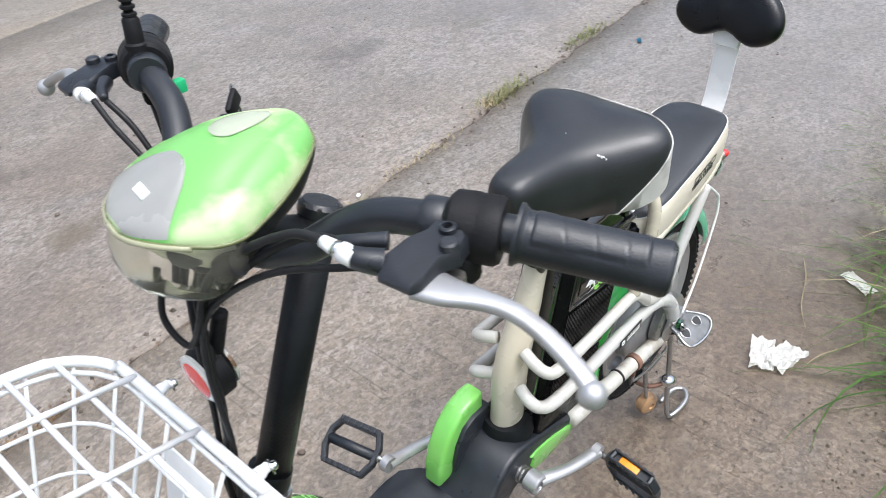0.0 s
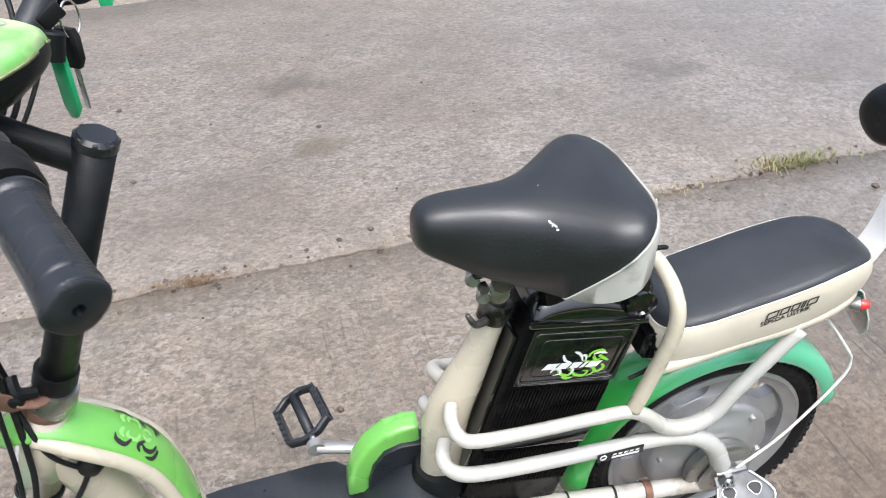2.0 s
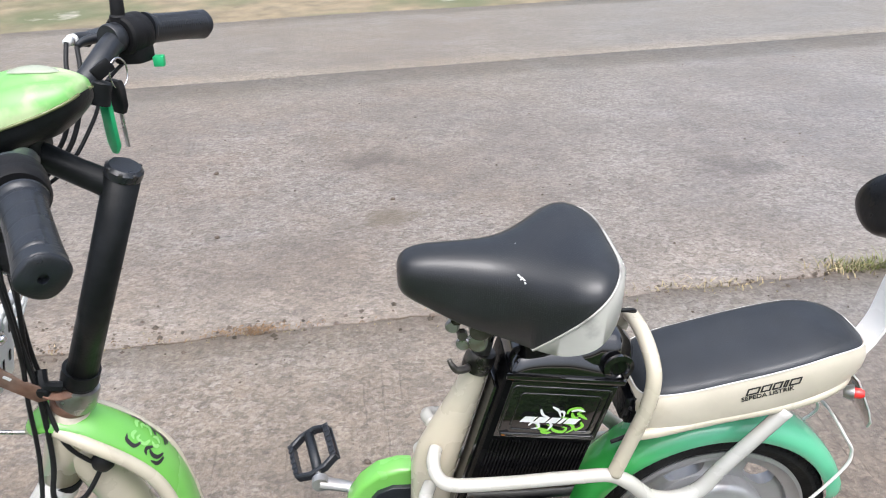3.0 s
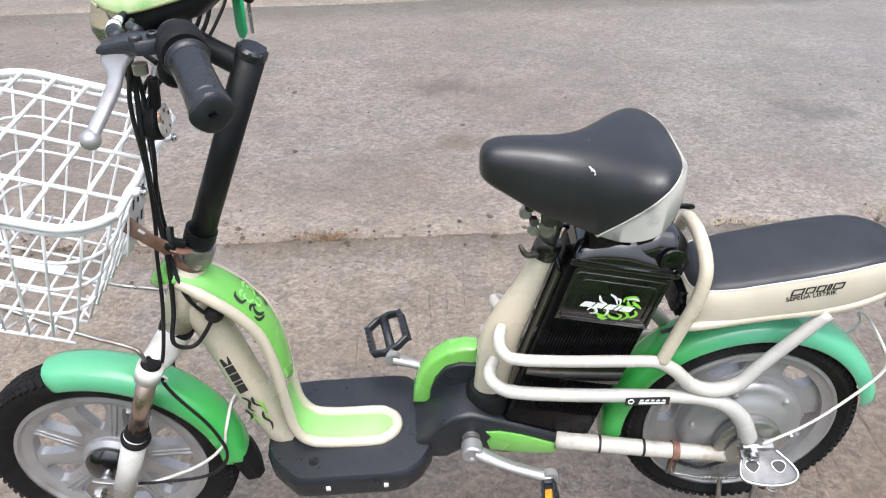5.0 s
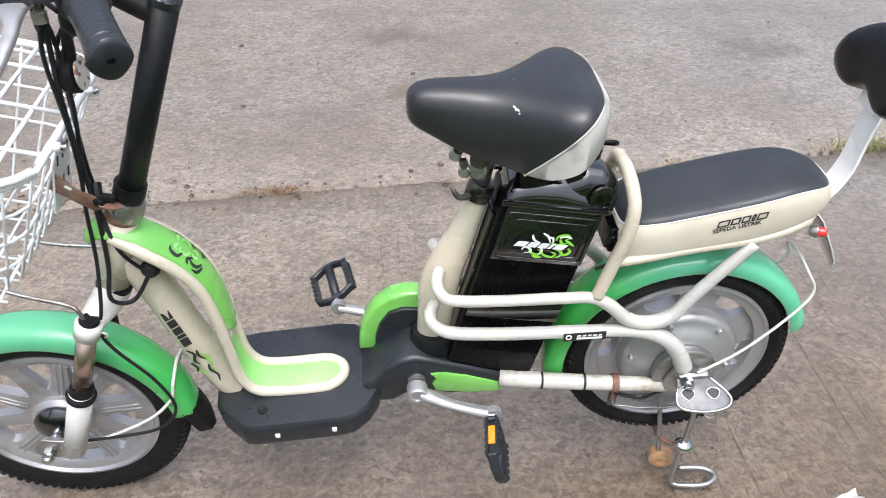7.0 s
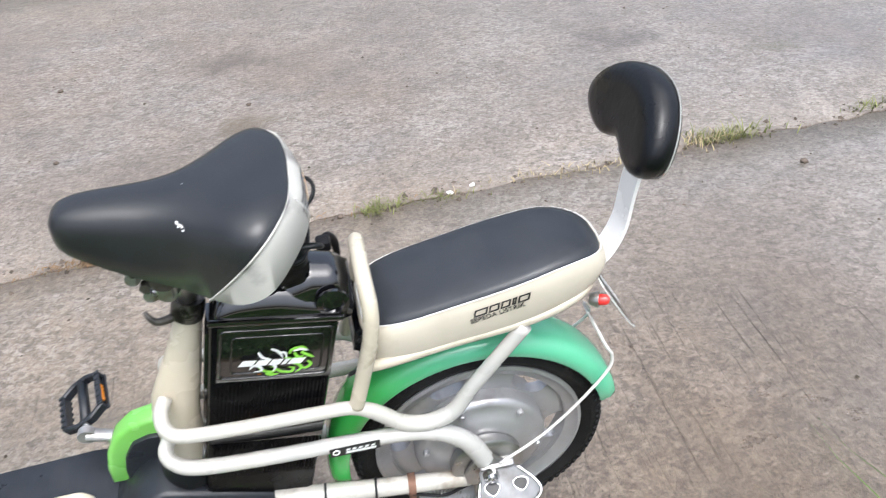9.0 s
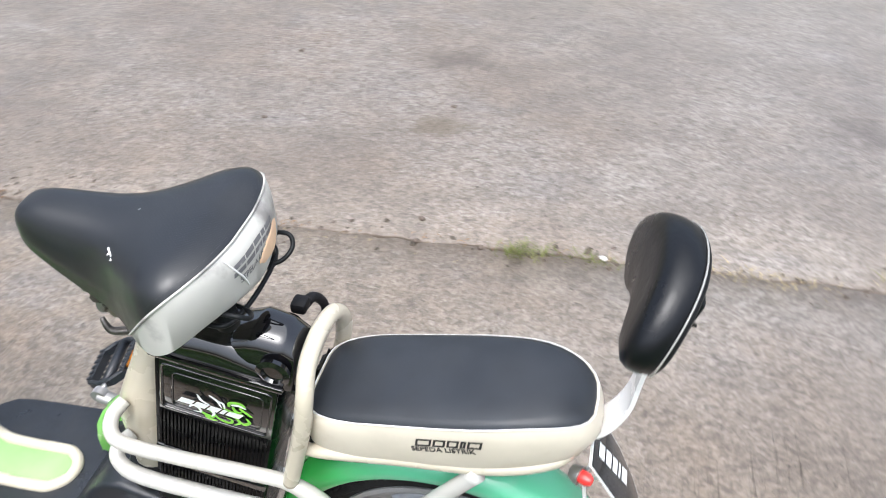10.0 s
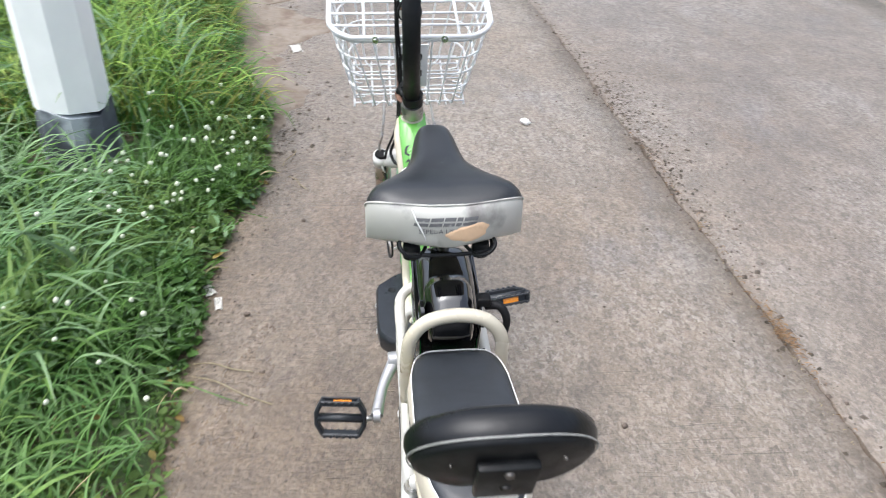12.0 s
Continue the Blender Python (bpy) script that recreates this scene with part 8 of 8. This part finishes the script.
tuft(-1.12, -1.19, 200, 0.042, 0.075, 31, "green grass tuft in the concrete joint")
tuft(-1.05, -1.185, 120, 0.036, 0.06, 32, "brown dry tuft in the concrete joint")
tuft(-1.77, -1.235, 170, 0.036, 0.09, 33, "green grass tuft in the concrete joint")
tuft(0.045, -1.10, 150, 0.030, 0.035, 35, "small green tuft in the concrete joint")
tuft(-0.14, -1.11, 90, 0.022, 0.06, 37, "thin moss and grass in the concrete joint")
tuft(-0.55, -1.135, 140, 0.022, 0.12, 38, "dry moss along the concrete joint")
tuft(1.0, -1.04, 120, 0.012, 0.3, 40, "dry moss along the concrete joint")

lying("joint_roots", 240, lambda r: (lambda x: (x, crack_y(x) + r.gauss(0, 0.012), 0.0, 1.0))(r.choice((r.gauss(0.90, 0.07), r.gauss(0.86, 0.03), r.uniform(-0.4, 2.4)))), 0.017, M_ROOT, "brown dry roots matted in the concrete joint", 52)

# ---- litter and stones ----
def paper(name, x, y, sx, sy, h, seed, label, material=M_PAPER, turn=0.0):
    N = 22
    bm = bmesh.new()
    vs = [[None] * (N + 1) for _ in range(N + 1)]
    for i in range(N + 1):
        for j in range(N + 1):
            u, v = i / N - 0.5, j / N - 0.5
            th = math.atan2(v, u)
            k = 1 - 0.35 * abs(noise.noise(V(math.cos(th) * 1.6, math.sin(th) * 1.6, seed))) - 0.10 * abs(noise.noise(V(math.cos(th) * 6, math.sin(th) * 6, seed)))
            e = 2 * max(abs(u), abs(v))
            z = h * (0.10 + 0.45 * abs(noise.noise(V(u * 3.2 + seed, v * 3.2, 0))) + 0.22 * abs(noise.noise(V(u * 8, v * 8, seed)))) + 0.5 * h * max(0.0, e - 0.7) * max(0.0, noise.noise(V(u * 4, v * 4, seed + 9)))
            vs[i][j] = bm.verts.new((u * sx * k, v * sy * k, z))
    for i in range(N):
        for j in range(N):
            bm.faces.new((vs[i][j], vs[i + 1][j], vs[i + 1][j + 1], vs[i][j + 1]))
    g = bmesh.ops.solidify(bm, geom=bm.faces[:], thickness=0.0008)
    ob = part(name, bm, material, None, sharp=25)
    ob.matrix_basis = pose(x, y, 0.002, 0, 0, turn)
    return tagged(ob, label, "litter")


paper("paper_scrap", -0.335, 0.170, 0.115, 0.060, 0.030, 1, "crumpled dirty white paper on the concrete", turn=20)
paper("paper_scrap", -0.352, 0.215, 0.105, 0.070, 0.034, 2, "crumpled torn white paper on the concrete", turn=-15)
paper("paper_scrap", -0.735, 0.262, 0.10, 0.045, 0.016, 3, "flat pale paper scrap at the grass edge", turn=60)
paper("wrapper", 1.115, 0.585, 0.055, 0.035, 0.020, 4, "crumpled pale plastic wrapper at the weeds' edge", turn=30)
paper("wrapper", 1.055, 0.548, 0.060, 0.022, 0.014, 5, "white wrapper strip lying on the concrete", turn=10)
paper("dry_leaf", 2.98, 0.44, 0.10, 0.05, 0.018, 6, "pale dry leaf on the concrete", turn=15)
M_BLUE = mat("blue_plastic", (0.02, 0.18, 0.30), 0.4, 0, 0.1, 40)
paper("wrapper", -1.861, -1.017, 0.05, 0.02, 0.012, 8, "small crumpled blue wrapper on the road", M_BLUE, 40)


def stone(x, y, s, seed, label, material=M_STONE, flat=0.6):
    ob = part("stone", blob((s, s * 0.75, s * flat), Matrix(), seed, 0.5, 2), material)
    ob.matrix_basis = pose(x, y, s * flat * 0.75, 0, 0, seed * 50)
    return tagged(ob, label, "stone", "loose stones")


stone(2.194, -0.547, 0.022, 1, "pale flat stone on the concrete", M_PAPER)
for k, (x, y, s) in enumerate(((-0.179, -1.118, 0.011), (-0.253, -1.142, 0.010))):
    stone(x, y, s, 3 + k, "small white pebble beside the joint", M_PAPER)
for k, (x, y, s) in enumerate(((0.353, -1.182, 0.011), (0.342, -1.076, 0.010), (0.158, -1.088, 0.011), (-1.27, -0.99, 0.013), (1.052, -1.646, 0.010), (1.132, -2.21, 0.011), (1.007, 0.464, 0.010), (0.553, -0.498, 0.009), (0.414, -1.884, 0.009), (1.48, 0.33, 0.008), (0.78, 0.40, 0.008))):
    stone(x, y, s, 10 + k, "small dark stone on the concrete", M_GRAVEL)

# crumbs of concrete and grit, thicker along the joint
r = random.Random(77)
bm_v, bm_f = [], []
for k in range(5000):
    q = r.random()
    if q < 0.16:
        x = r.uniform(1.9, 4.2)
        y = edge_y(x) - abs(r.gauss(0, 0.17))
        s = r.uniform(0.003, 0.012) if r.random() < 0.25 else r.uniform(0.0015, 0.005)
    elif q < 0.42:
        x = r.uniform(-2.5, 4.0)
        y = crack_y(x) + r.gauss(0, 0.03) - 0.015
        s = 0.0012 + 0.010 * r.random() ** 5
    elif q < 0.52:
        x = r.gauss(2.3, 0.5)
        y = crack_y(x) - abs(r.gauss(0, 0.10))
        s = r.uniform(0.002, 0.008)
    elif q < 0.7:
        x = r.uniform(-1, 4.0)
        y = edge_y(x) - abs(r.gauss(0, 0.10))
        s = r.uniform(0.0015, 0.005)
    else:
        x, y = r.uniform(-3, 4), r.uniform(-3.6, 0.5)
        s = 0.0010 + 0.006 * r.random() ** 4
    i0 = len(bm_v)
    a = r.uniform(0, 6)
    for j in range(4):
        b = a + j * math.pi / 2
        rr = s * r.uniform(0.7, 1.3)
        bm_v.append((x + rr * math.cos(b), y + rr * math.sin(b), 0.0005))
    bm_v.append((x, y, s * r.uniform(0.5, 1.1) + 0.001))
    for j in range(4):
        bm_f.append((i0 + j, i0 + (j + 1) % 4, i0 + 4))
me = bpy.data.meshes.new("grit")
me.from_pydata(bm_v, [], bm_f)
me.materials.append(M_GRAVEL)
tagged(new("grit", me), "loose grit and concrete crumbs on the road", "grit", kind="stuff")

# dry twigs lying by the weeds
for k, (x, y, L, a) in enumerate(((0.72, 0.47, 0.24, 62), (0.80, 0.50, 0.16, 75), (1.90, 0.40, 0.14, -20), (1.72, 0.36, 0.12, 35), (-0.62, 0.16, 0.30, 20), (-0.45, 0.30, 0.22, -25))):
    bm = TB([(-L / 2, 0, 0.003), (-L / 6, 0.006, 0.007), (L / 5, -0.004, 0.005), (L / 2, 0.008, 0.004)], [0.0012, 0.0018, 0.0015, 0.0006], seg=6, smooth=4)
    ob = part("dry_twig", bm, M_DRY)
    ob.matrix_basis = pose(x, y, 0.001, 0, 0, a)
    tagged(ob, "thin dry grass stalk lying on the concrete", "twig", "fallen stalks")
